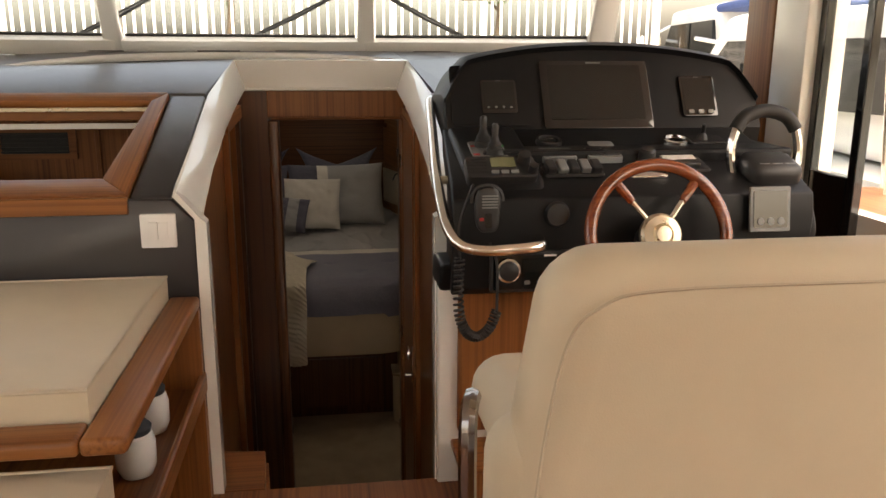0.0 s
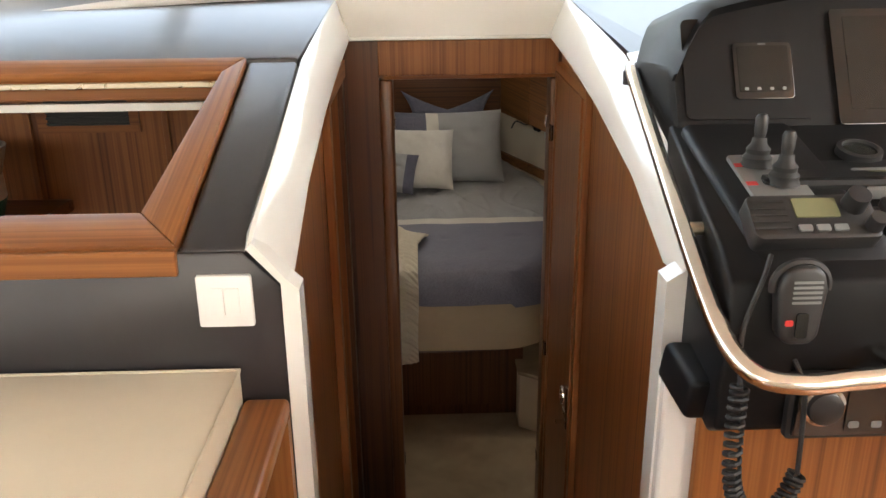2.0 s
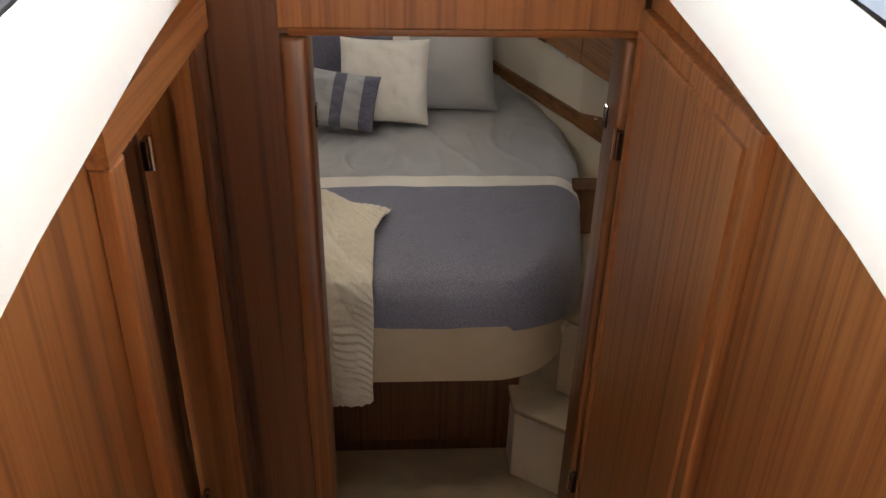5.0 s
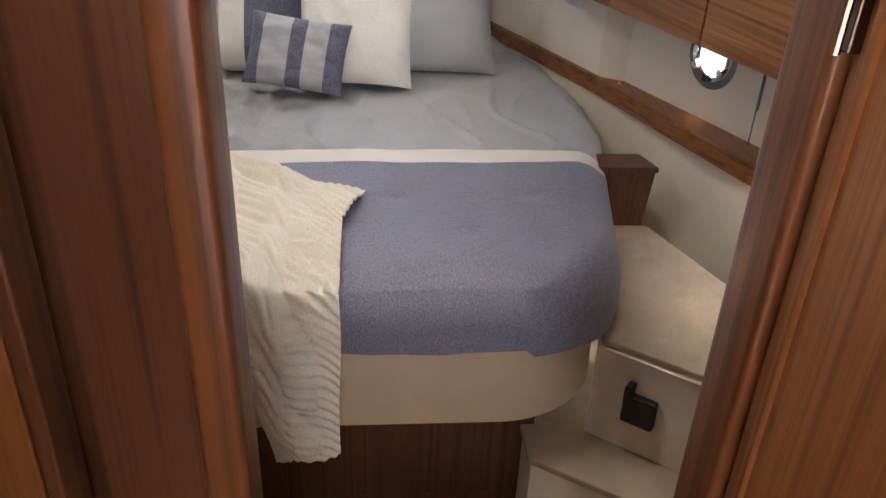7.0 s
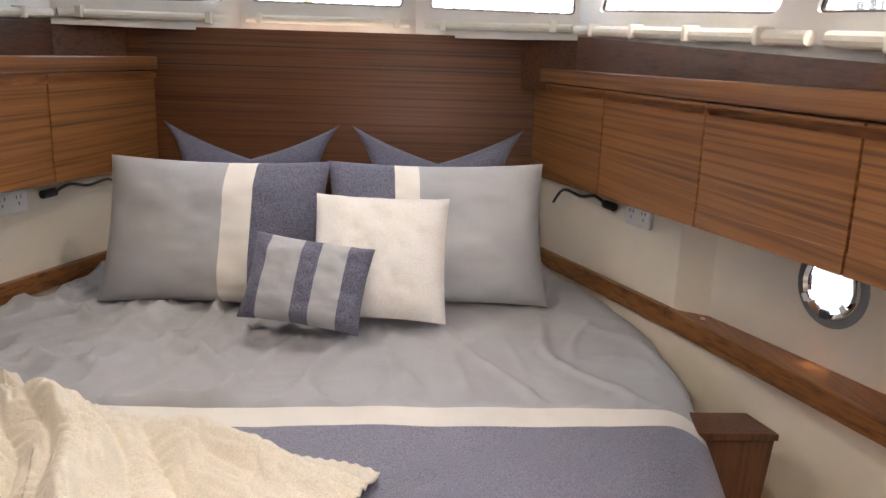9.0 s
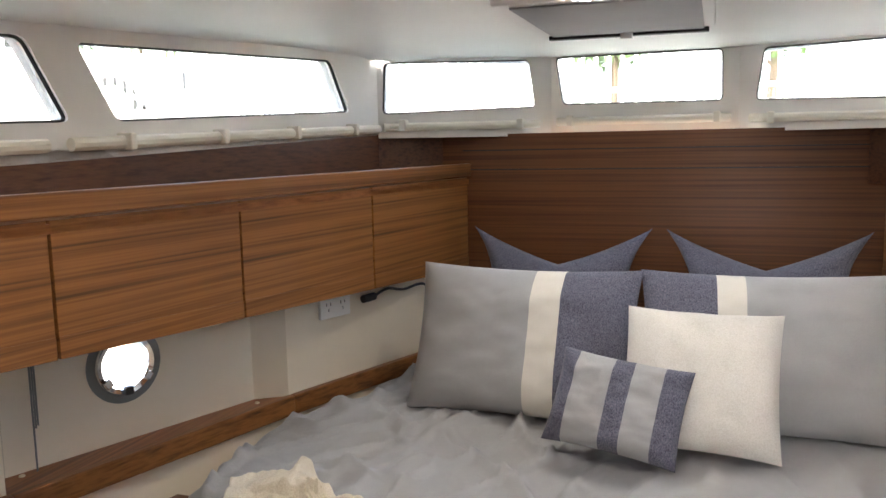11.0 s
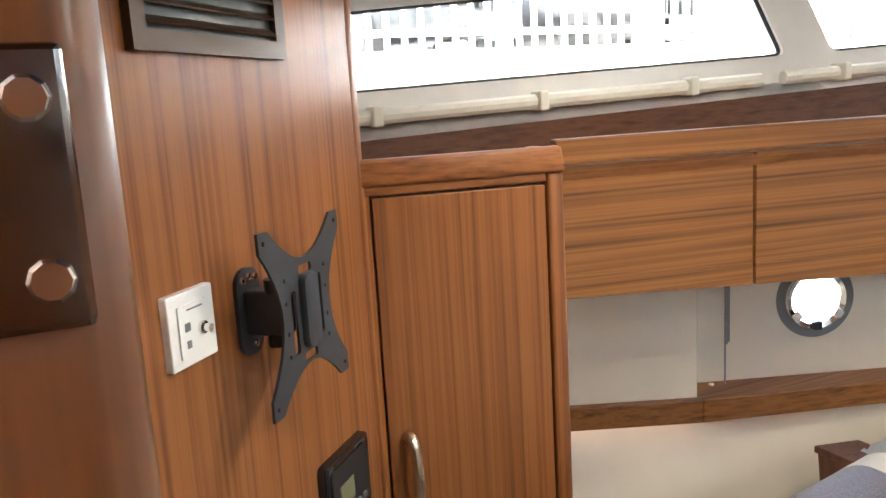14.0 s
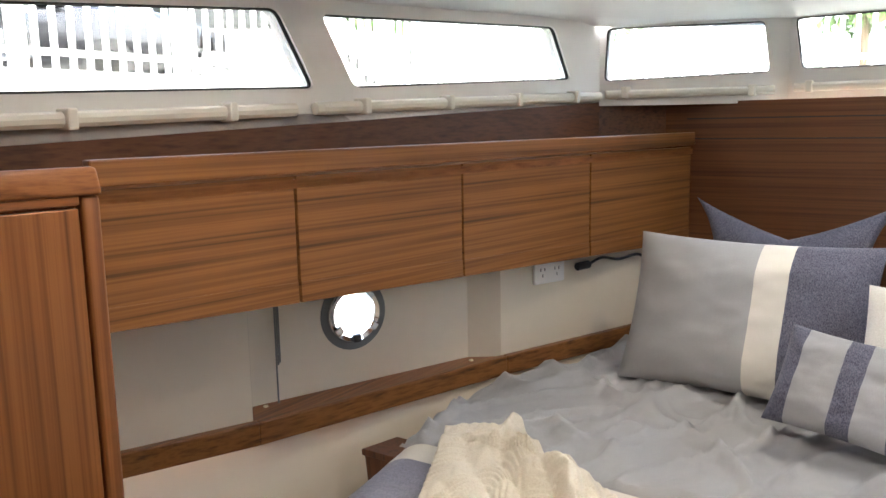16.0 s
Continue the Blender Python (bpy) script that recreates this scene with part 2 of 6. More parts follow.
WOOD_Z = mat_wood("teak_upright", 2)
WOOD_Y = mat_wood("teak_lengthwise", 1)
WOOD_X = mat_wood("teak_crosswise", 0)
# darker teak: companionway shade put into the colour; also the dark furniture
WOOD_DARK_AND_SHADED = mat_wood("dark_and_shaded_teak_upright", 2, (0.040, 0.014, 0.006), (0.085, 0.030, 0.012), (0.125, 0.046, 0.018), 0.36, 0.25)
# reddish teak, darkened further for the shade at the bow
WOOD_SHADE_X = mat_wood("shade_darkened_teak_headboard", 0, (0.045, 0.016, 0.006), (0.105, 0.037, 0.013), (0.150, 0.056, 0.019))
# locker teak darkened to carry the shade below the window sill
WOOD_SHADE_Y = mat_wood("shade_darkened_teak_shelf", 1, (0.040, 0.015, 0.007), (0.085, 0.032, 0.014), (0.120, 0.047, 0.020))
# jamb teak browned partway, standing in for the doorway's shade
WOOD_JAMB_SHADED = mat_wood("shade_browned_teak_jamb", 2, (0.050, 0.018, 0.007), (0.135, 0.046, 0.015), (0.190, 0.068, 0.021), 0.36, 0.25)
WOOD_SLOPE = mat_wood("teak_sloped_stile", (1, 2))
WOOD_PORT = mat_wood("teak_port_lockers", 1, (0.058, 0.022, 0.007), (0.180, 0.068, 0.018), (0.265, 0.110, 0.031), turn=9.46)
WOOD_STAR = mat_wood("teak_starboard_lockers", 1, (0.058, 0.022, 0.007), (0.180, 0.068, 0.018), (0.265, 0.110, 0.031), turn=-9.46)
GEL = mat_plain("white_gelcoat", (0.78, 0.77, 0.72), 0.16, var=0.03, scale=3, coat=0.6)
HEADLINER = mat_plain("white_headliner", (0.76, 0.75, 0.72), 0.55, var=0.03, scale=2.5, bump_s=0.08, bump_scale=300)
BLACKVINYL = mat_plain("charcoal_vinyl", (0.024, 0.022, 0.024), 0.29, var=0.18, scale=5, bump_s=0.2, bump_scale=900, spec=0.6)
DASHBLACK = mat_plain("black_dash_moulding", (0.006, 0.0065, 0.0075), 0.48, var=0.25, scale=5, bump_s=0.18, bump_scale=700, spec=0.22)
GLOSSBLACK = mat_plain("glossy_black_panel", (0.008, 0.009, 0.010), 0.10, var=0.2, coat=0.5)
PLASTIC = mat_plain("black_plastic", (0.014, 0.014, 0.015), 0.45, var=0.2, bump_s=0.1)
GREYPLASTIC = mat_plain("grey_plastic", (0.16, 0.17, 0.17), 0.4, var=0.1)
SCREEN = mat_plain("dark_screen_glass", (0.010, 0.012, 0.012), 0.06, var=0.2)
LCD = mat_plain("greenish_lcd", (0.17, 0.18, 0.10), 0.25, var=0.1)
LEATHER = mat_plain("cream_leather", (0.62, 0.53, 0.39), 0.48, var=0.05, scale=4, bump_s=0.22, bump_scale=500, spec=0.35)
SEAM = mat_plain("seam_thread", (0.50, 0.42, 0.31), 0.8, var=0.1)
PIPING = mat_plain("cream_piping", (0.60, 0.51, 0.38), 0.55, var=0.05)
SWITCHWHITE = mat_plain("white_switch_plastic", (0.80, 0.79, 0.76), 0.3, var=0.02)
CHROME = mat_metal("chrome", (0.80, 0.80, 0.80), 0.07)
DARKSTEEL = mat_metal("dark_steel", (0.26, 0.24, 0.23), 0.12)
STEEL = mat_metal("polished_steel_rail", (0.80, 0.77, 0.71), 0.14)
BRASS = mat_metal("satin_brass_steel", (0.62, 0.55, 0.42), 0.34)
MAHOGANY = mat_wood("mahogany_rim", 0, (0.11, 0.022, 0.009), (0.19, 0.042, 0.015), (0.25, 0.065, 0.022), 0.14, 0.9)
GREYCLOTH = mat_cloth("grey_woven_cotton", (0.34, 0.345, 0.355), (0.46, 0.465, 0.475), 900, bs=0.25)
NAVY = mat_cloth("navy_chambray", (0.105, 0.104, 0.150), (0.270, 0.266, 0.340), 520, stretch=(1, 0.35, 0.35), rough=0.5, bs=0.3, crinkle=0.55, spec=0.55)
NAVYPILLOW = mat_cloth("navy_slub_weave", (0.062, 0.064, 0.098), (0.200, 0.203, 0.262), 420, stretch=(1, 0.5, 0.5), bs=0.4)
OFFWHITE = mat_cloth("off_white_cotton", (0.72, 0.69, 0.62), (0.80, 0.77, 0.71), 700, bs=0.3)
CREAMBOUCLE = mat_cloth("cream_chenille", (0.67, 0.64, 0.585), (0.79, 0.765, 0.72), 260, bs=0.6)
KNIT = mat_cloth("cream_cable_knit", (0.66, 0.59, 0.47), (0.84, 0.79, 0.68), 240, bs=0.45, stretch=(1, 2.2, 1))
BEDBASE = mat_plain("beige_bed_upholstery", (0.55, 0.43, 0.285), 0.6, var=0.06, bump_s=0.2, bump_scale=600)
WALLVINYL = mat_plain("cream_wall_vinyl", (0.75, 0.67, 0.54), 0.55, var=0.04, scale=3, bump_s=0.12, bump_scale=500)
CARPET = mat_cloth("beige_carpet", (0.32, 0.25, 0.165), (0.48, 0.385, 0.265), 500, bs=0.9, blotch=0.25)
RUBBER = mat_plain("black_rubber", (0.012, 0.012, 0.012), 0.6, var=0.2)
MOUNT = mat_plain("black_powder_coat", (0.030, 0.033, 0.037), 0.5, var=0.12, bump_s=0.15, bump_scale=900)
GLASS = mat_glass("clear_glass")
TINTED = mat_glass("tinted_cabin_glass", (0.60, 0.62, 0.62))
# near-black brown that paints the shadow in the locker gaps
GAPSHADE = mat_plain("locker_gap_shade", (0.022, 0.010, 0.006), 0.7, var=0.2)
BLIND = mat_plain("rolled_ivory_blind", (0.74, 0.71, 0.62), 0.55, var=0.04)
# ---- setting: the boat's shell ----
from mathutils import geometry

C = -0.10          # the cabin's middle line
FLOOR, SALOON = -0.73, 0.20


def rquad(pts, r, n=4):
    """A polygon in space with rounded corners."""
    pts = [Vector(p) for p in pts]
    out = []
    for i, p in enumerate(pts):
        a, b = pts[i - 1], pts[(i + 1) % len(pts)]
        p0, p2 = p + (a - p).normalized() * r, p + (b - p).normalized() * r
        for k in range(n + 1):
            u = k / n
            out.append(p0 * (1 - u) ** 2 + p * 2 * u * (1 - u) + p2 * u * u)
    return out


def holed(outer, holes, off):
    """A wall with openings right through it."""
    outer = [Vector(p) for p in outer]
    o = outer[0]
    ex = (outer[1] - o).normalized()
    n = Vector(off).normalized()
    k = max(range(2, len(outer)), key=lambda i: ((outer[i] - o) - ex * (outer[i] - o).dot(ex)).length)
    ey = ((outer[k] - o) - ex * (outer[k] - o).dot(ex)).normalized()
    flat, edges, pts = [], [], []
    for lp in (outer, *holes):
        i0 = len(flat)
        for p in lp:
            d = Vector(p) - o
            flat.append(Vector((d.dot(ex), d.dot(ey))))
            pts.append(Vector(p))
        edges += [(i0 + i, i0 + (i + 1) % len(lp)) for i in range(len(lp))]
    vs, _, fs, orig, _, _ = geometry.delaunay_2d_cdt(flat, edges, [], 0, 1e-6)
    loops2, i0 = [], 0
    for lp in (outer, *holes):
        loops2.append(flat[i0:i0 + len(lp)])
        i0 += len(lp)

    def inside(p, lp):
        hit2 = False
        for a, b in zip(lp, lp[1:] + lp[:1]):
            if (a.y > p.y) != (b.y > p.y) and p.x < (b.x - a.x) * (p.y - a.y) / (b.y - a.y) + a.x:
                hit2 = not hit2
        return hit2

    keep = []
    for f3 in fs:
        mid = (vs[f3[0]] + vs[f3[1]] + vs[f3[2]]) / 3
        if inside(mid, loops2[0]) and not any(inside(mid, lp) for lp in loops2[1:]):
            keep.append(f3)
    fs = keep
    bm = bmesh.new()
    bv = [bm.verts.new(pts[q[0]] if q else o + ex * v.x + ey * v.y) for v, q in zip(vs, orig)]
    for f3 in fs:
        bm.faces.new([bv[i] for i in f3])
    ret = bmesh.ops.extrude_face_region(bm, geom=bm.faces[:])
    bmesh.ops.translate(bm, verts=[g for g in ret["geom"] if isinstance(g, bmesh.types.BMVert)], vec=Vector(off))
    return bm


def setting(name, bm, mat, label="", smooth=False, parent=None):
    return part(name, bm, mat, parent, label, smooth, kind="structure")


def xl(y):
    """Half breadth at the locker fronts."""
    return 1.045 - 0.1666 * (y - 2.709)


def xn(y):
    """Half breadth at the shelf ledge."""
    if y < 2.82:
        return 1.305 + 0.42 * (2.82 - y)
    return 1.05 + 0.307 * (3.65 - y) if y < 3.65 else 1.05 - 0.36 * (y - 3.65)


# floors and steps
setting("floor_saloon", box((-2.1, -4.2, SALOON - 0.06), (2.0, 0.0, SALOON)), WOOD_Y, "teak saloon floor")
setting("floor_cabin", box((-1.9, 1.03, FLOOR - 0.06), (1.7, 4.8, FLOOR)), CARPET, "beige carpeted cabin floor")
for i, (z, y0, y1) in enumerate([(0.014, -0.02, 0.13), (-0.172, 0.12, 0.46), (-0.358, 0.47, 0.78), (-0.544, 0.77, 1.06)]):
    st = thing("step", (0.17, y0, z - 0.15), "varnished teak companionway step", "step", "companionway steps", "structure")
    part("tread", box((-0.17, y0, z - 0.03), (0.51, y1, z), 0.006), WOOD_X, st)
    part("riser", box((-0.17, y0 + 0.005, z - 0.186), (0.51, y0 + 0.025, z - 0.03)), WOOD_X, st)
half = thing("half_step", (-0.10, 0.12, 0.014), "teak half step beside the companionway", "step")
part("tread", prism([(-0.17, 0.0, 0.16), (-0.012, 0.0, 0.16), (-0.028, 0.232, 0.16), (-0.17, 0.25, 0.16)], (0, 0, 0.04), 0.006), WOOD_X, half)
part("side", prism([(-0.17, 0.0, 0.014), (0.0, 0.0, 0.014), (-0.02, 0.225, 0.014), (-0.17, 0.24, 0.014)], (0, 0, 0.146)), WOOD_Z, half)

# cabin bulkhead with the doorway
DX0, DX1, DZ = -0.014, 0.488, 1.10
# same teak as the sides, its shade painted in by the darker wood
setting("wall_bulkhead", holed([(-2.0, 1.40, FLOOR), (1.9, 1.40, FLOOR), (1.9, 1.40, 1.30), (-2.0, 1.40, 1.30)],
        [[(DX0 - 0.043, 1.40, FLOOR + 0.002), (DX0 - 0.043, 1.40, DZ + 0.004), (DX1 + 0.03, 1.40, DZ + 0.004), (DX1 + 0.03, 1.40, FLOOR + 0.002)]], (0, 0.05, 0)), WOOD_DARK_AND_SHADED, "varnished teak cabin bulkhead, darkened in colour for shade")
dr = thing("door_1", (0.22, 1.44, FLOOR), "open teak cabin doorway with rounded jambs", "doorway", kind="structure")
part("left_jamb", box((DX0 - 0.044, 1.392, FLOOR), (DX0, 1.474, DZ), 0.008, seg=3), WOOD_JAMB_SHADED, dr, smooth=True)
part("right_jamb", box((DX1, 1.392, FLOOR), (DX1 + 0.03, 1.474, DZ), 0.008, seg=3), WOOD_JAMB_SHADED, dr, smooth=True)
part("head", box((DX0 - 0.03, 1.3985, DZ), (DX1 + 0.03, 1.476, DZ + 0.012), 0.003), WOOD_X, dr, smooth=True)
part("over_panel", box((DX0 - 0.044, 1.389, DZ + 0.013), (DX1 + 0.022, 1.3985, 1.222), 0.003), WOOD_Z, dr)
for x0, sx in ((DX0, 1), (DX1, -1)):
    for z0 in (0.932, -0.35):
        pl = part("hinge_plate", box((min(x0, x0 + 0.003 * sx), 1.446, z0), (max(x0, x0 + 0.003 * sx), 1.4685, z0 + 0.038), 0.001), DARKSTEEL, dr, "dark polished steel hinge plate")
        for k in (0.007, 0.031):
            part("screw", lathe([(0.0032, 0), (0.0026, 0.0008), (0, 0.0008)], basis((x0 + 0.003 * sx, 1.4635, z0 + k), (0, sx, 0), (0, 0, 1)), 10), CHROME, pl)

# companionway sides, under the moulded white coaming
EL = [(0.0, 0.955), (0.10, 0.955), (0.316, 1.046), (0.675, 1.127), (1.0, 1.182), (1.42, 1.228)]
PL, PR = -0.184, 0.522
for nm, x0, x1 in (("wall_companionway_port", PL - 0.03, PL), ("wall_companionway_starboard", PR, PR + 0.03)):
    poly = [(x0, 0.001 if x0 > 0 else 0.02, -0.70)] + [(x0, y, z) for y, z in EL if y > 0.01] + [(x0, 1.42, -0.70)]
    poly[1:1] = [(x0, 0.001 if x0 > 0 else 0.02, 0.955)]
    if x0 < 0:
        hole = [(x0, 0.942, -0.66), (x0, 0.942, 1.086), (x0, 1.33, 1.106), (x0, 1.33, -0.66)]
        setting(nm, holed(poly, [hole], (x1 - x0, 0, 0)), WOOD_Z, "teak companionway side panel")
    else:
        setting(nm, prism(poly, (x1 - x0, 0, 0)), WOOD_Z, "teak companionway side panel")


def side_door(name, x, s, wood, y0, y1, z0, z1, label):
    """A slant-topped door in the side of the companionway; s: which way it faces, x: its back."""
    d = thing(name, (x, 1.1, FLOOR), label, "door", kind="structure")
    t = 0.022 * s
    part("panel", prism([(x, y0, -0.655), (x, y0, z0), (x, y1, z1), (x, y1, -0.655)], (t, 0, 0), 0.004), wood, d)
    xo = x + t
    a, b = 0.026, 0.036
    part("moulding", ring_wall([(xo, y0 + a, -0.63), (xo, y0 + a, z0 - a), (xo, y1 - a, z1 - a), (xo, y1 - a, -0.63)],
                               [(xo, y0 + b, -0.62), (xo, y0 + b, z0 - b), (xo, y1 - b, z1 - b), (xo, y1 - b, -0.62)], (0.006 * s, 0, 0)), wood, d)
    for z in (0.90, 0.13):
        h = part("hinge", box((min(xo, xo + 0.012 * s), y1 - 0.012, z), (max(xo, xo + 0.012 * s), y1 + 0.022, z + 0.05), 0.002), DARKSTEEL, d, "small steel hinge")
        part("pin", tube([(xo + 0.012 * s, y1 + 0.004, z - 0.004), (xo + 0.012 * s, y1 + 0.004, z + 0.054)], 0.004, 8), STEEL, h)
    return d


# recess shade is in the colour of this door, forward frame and reveal
dl = side_door("door_2", PL - 0.115, 1, WOOD_DARK_AND_SHADED, 0.92, 1.345, 1.17, 1.185, "teak side door set back in its frame, darkened in colour for shade")
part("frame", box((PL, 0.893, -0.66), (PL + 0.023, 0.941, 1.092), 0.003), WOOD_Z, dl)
part("frame", box((PL, 1.331, -0.66), (PL + 0.016, 1.388, 1.112), 0.003), WOOD_DARK_AND_SHADED, dl)
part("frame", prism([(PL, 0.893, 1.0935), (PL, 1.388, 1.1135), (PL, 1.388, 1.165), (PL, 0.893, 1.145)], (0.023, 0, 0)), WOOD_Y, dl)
part("reveal", box((PL - 0.092, 0.934, -0.66), (PL - 0.001, 0.9415, 1.082)), WOOD_DARK_AND_SHADED, dl)
dd = side_door("door_3", PR + 0.002, -1, WOOD_Z, 0.905, 1.388, 1.128, 1.150, "teak side door with a slanted top")
XD = PR - 0.020
lt = part("latch", box((XD - 0.010, 0.935, 0.10), (XD + 0.002, 0.957, 0.24), 0.003), CHROME, dd, "chrome latch with a ring pull")
part("ring_pull", tube([(XD - 0.022, 0.946 + 0.020 * math.cos(k * math.tau / 20), 0.215 + 0.026 * math.sin(k * math.tau / 20)) for k in range(20)], 0.004, 8, closed=True), CHROME, lt, smooth=True)
part("thumb_turn", tube([(XD - 0.010, 0.946, 0.125), (XD - 0.038, 0.946, 0.125)], 0.007, 10), CHROME, lt)
part("lock_plate", box((XD - 0.006, 0.98, 0.115), (XD + 0.002, 1.02, 0.135), 0.002), CHROME, lt)

# moulded white coaming: outer upper line and inner lower line on each side, and the lintel
OUT = [(0.0, 1.022), (0.03, 1.050), (0.22, 1.108), (0.65, 1.243), (1.0, 1.296), (1.37, 1.344)]
INN = [(0.0, 0.962), (0.085, 0.955), (0.316, 1.046), (0.675, 1.127), (1.0, 1.180), (1.385, 1.228)]


def coaming(xo, xi, s):
    bm = bmesh.new()
    n = len(OUT)
    rows = []
    for i in range(n):
        f = i / (n - 1)
        shift = 0.02 * f * s
        a = Vector((xo + shift, OUT[i][0], OUT[i][1]))
        b = Vector((xi, INN[i][0], INN[i][1]))
        m1 = a.lerp(b, 0.12) + Vector((0, -0.004, 0.008))
        m2 = a.lerp(b, 0.9) + Vector((0, -0.003, 0.006))
        inner = b + Vector((-0.055 * s, 0.03, -0.012))
        under = a + Vector((-0.03 * s, 0.03, -0.05))
        rows.append([bm.verts.new(v) for v in (under, a, m1, m2, b, inner)])
    for A, B in zip(rows, rows[1:]):
        for k in range(5):
            bm.faces.new((A[k], A[k + 1], B[k + 1], B[k]))
    return bm


co = thing("coaming", (0.17, 0.0, SALOON), "glossy white moulded coaming round the companionway", "coaming", kind="structure")
part("port_side", coaming(-0.20, -0.142, 1), GEL, co, smooth=True)
part("starboard_side", coaming(0.545, 0.478, -1), GEL, co, smooth=True)
part("starboard_flange", slab([(0.530, 0.0, 1.036), (0.625, 0.0, 1.066), (0.625, 0.655, 1.262), (0.536, 0.655, 1.246)], 0.02, 0.004), GEL, co, smooth=True)
part("port_jamb", prism([(-0.200, -0.006, 1.024), (-0.150, -0.006, 0.966), (-0.150, -0.006, SALOON), (-0.122, -0.006, SALOON), (-0.122, -0.006, 0.955), (-0.140, -0.006, 0.972), (-0.190, -0.006, 1.034)], (0, 0.05, 0)), GEL, co)
part("starboard_jamb", prism([(0.496, -0.006, 0.978), (0.490, -0.006, SALOON), (0.458, -0.006, SALOON), (0.458, -0.006, 0.955), (0.478, -0.006, 0.968)], (0, 0.05, 0)), GEL, co)
part("lintel", slab([(-0.142, 1.385, 1.228), (0.478, 1.385, 1.228), (0.525, 1.37, 1.344), (-0.18, 1.37, 1.344)], 0.04), GEL, co)
part("lintel_lip", box((-0.15, 1.372, 1.222), (0.486, 1.40, 1.234), 0.004), GEL, co)
setting("wall_over_door", box((-0.20, 1.402, 1.235), (0.54, 1.445, 1.34)), WOOD_Z)

# dash of the port side: front, slope with the framed opening, shelf to the windscreen
XP = -2.0
setting("dash_front_port", prism([(XP, 0, 0.45), (-0.150, 0, 0.45), (-0.150, 0, 0.958), (-0.206, 0, 1.018), (XP, 0, 1.018)], (0, 0.03, 0), 0.006), BLACKVINYL, "charcoal vinyl dash front", True)


def zs(y):
    return 1.02 + 0.3415 * y


setting("dash_slope_port", slab([(-0.306, 0.002, zs(0)), (-0.200, 0.002, zs(0) + 0.003), (-0.196, 0.645, zs(0.645)), (-0.306, 0.645, zs(0.645))], 0.03, 0.010, 3), BLACKVINYL, "padded charcoal vinyl strip", True)
setting("dash_top_port", slab([(XP, 0.652, 1.246), (-0.196, 0.652, 1.246), (-0.180, 1.37, 1.344), (-0.180, 2.14, 1.386), (XP, 2.14, 1.386)], 0.03, 0.007), BLACKVINYL, "charcoal vinyl dash top", True)
setting("dash_top_middle", slab([(-0.178, 1.374, 1.3445), (0.523, 1.374, 1.3445), (0.523, 2.14, 1.386), (-0.178, 2.14, 1.386)], 0.03), BLACKVINYL, "charcoal vinyl dash top")
setting("dash_top_starboard", slab([(0.63, 0.10, 1.10), (1.44, 0.10, 1.10), (1.44, 0.72, 1.187), (1.80, 0.72, 1.187), (1.80, 2.14, 1.386), (0.527, 2.14, 1.386), (0.527, 1.37, 1.344), (0.548, 0.66, 1.244), (0.63, 0.66, 1.25)], 0.03), BLACKVINYL)
for x0, y0 in ((-1.22, 1.98), (-0.95, 2.0), (-0.42, 2.04), (-0.05, 2.06), (0.62, 2.04), (1.0, 2.02)):
    setting("demister_slot", slab([(x0, y0, 1.3825 - (2.14 - y0) * 0.055 + 0.0065), (x0 + 0.20, y0 + 0.01, 1.3825 - (2.13 - y0) * 0.055 + 0.0065), (x0 + 0.20, y0 + 0.022, 1.3825 - (2.118 - y0) * 0.055 + 0.0068), (x0, y0 + 0.012, 1.3825 - (2.128 - y0) * 0.055 + 0.0068)], 0.004), PLASTIC, "black demister slot")

# framed opening above the lower galley
fr = thing("hatch_frame", (-0.9, 0.3, 1.02), "varnished teak frame of the opening in the dash", "frame", kind="structure")
SL = Vector((0, 1, 0.3415)).normalized()


def onslope(x, y, up=0.0):
    return Vector((x, y, zs(y) + 0.012 + up))


fo = [onslope(-1.95, 0.0), onslope(-0.308, 0.0), onslope(-0.308, 0.642), onslope(-1.95, 0.642)]
fi = [onslope(-1.88, 0.085), onslope(-0.384, 0.085), onslope(-0.350, 0.575), onslope(-1.88, 0.575)]
for nm, q in (("front_rail", (0, 1)), ("right_stile", (1, 2)), ("back_rail", (2, 3))):
    a, b = q
    part(nm, slab([fo[a], fo[b], fi[b], fi[a]], 0.028, 0.005), WOOD_X if nm != "right_stile" else WOOD_SLOPE, fr, smooth=True)
part("fascia", box((-1.95, -0.010, 0.982), (-0.307, 0.012, 1.024), 0.003), WOOD_X, fr)
part("blind_track", box((-1.9, 0.555, 1.196), (-0.36, 0.572, 1.208), 0.002), BRASS, fr, "satin metal blind track")
part("edge_strip", box((-1.9, 0.62, 1.138), (-0.34, 0.64, 1.156), 0.002), GEL, fr, "white edge strip")
setting("wall_galley_front", box((-2.0, 1.368, -0.5), (-0.2, 1.396, 1.28)), WOOD_Z, "teak wall of the lower galley")
setting("wall_galley_side", box((-0.245, 0.04, -0.5), (-0.217, 0.915, 0.99)), WOOD_Z)
setting("floor_galley", box((-2.0, 0.04, -0.55), (-0.2, 1.365, -0.5)), WOOD_Y)
setting("galley_rail", box((-2.0, 0.60, 1.165), (-0.34, 0.655, 1.20), 0.004), WOOD_X)
vt = thing("vent_grille", (-0.97, 1.368, 0.96), "dark slatted vent in the galley wall", "vent")
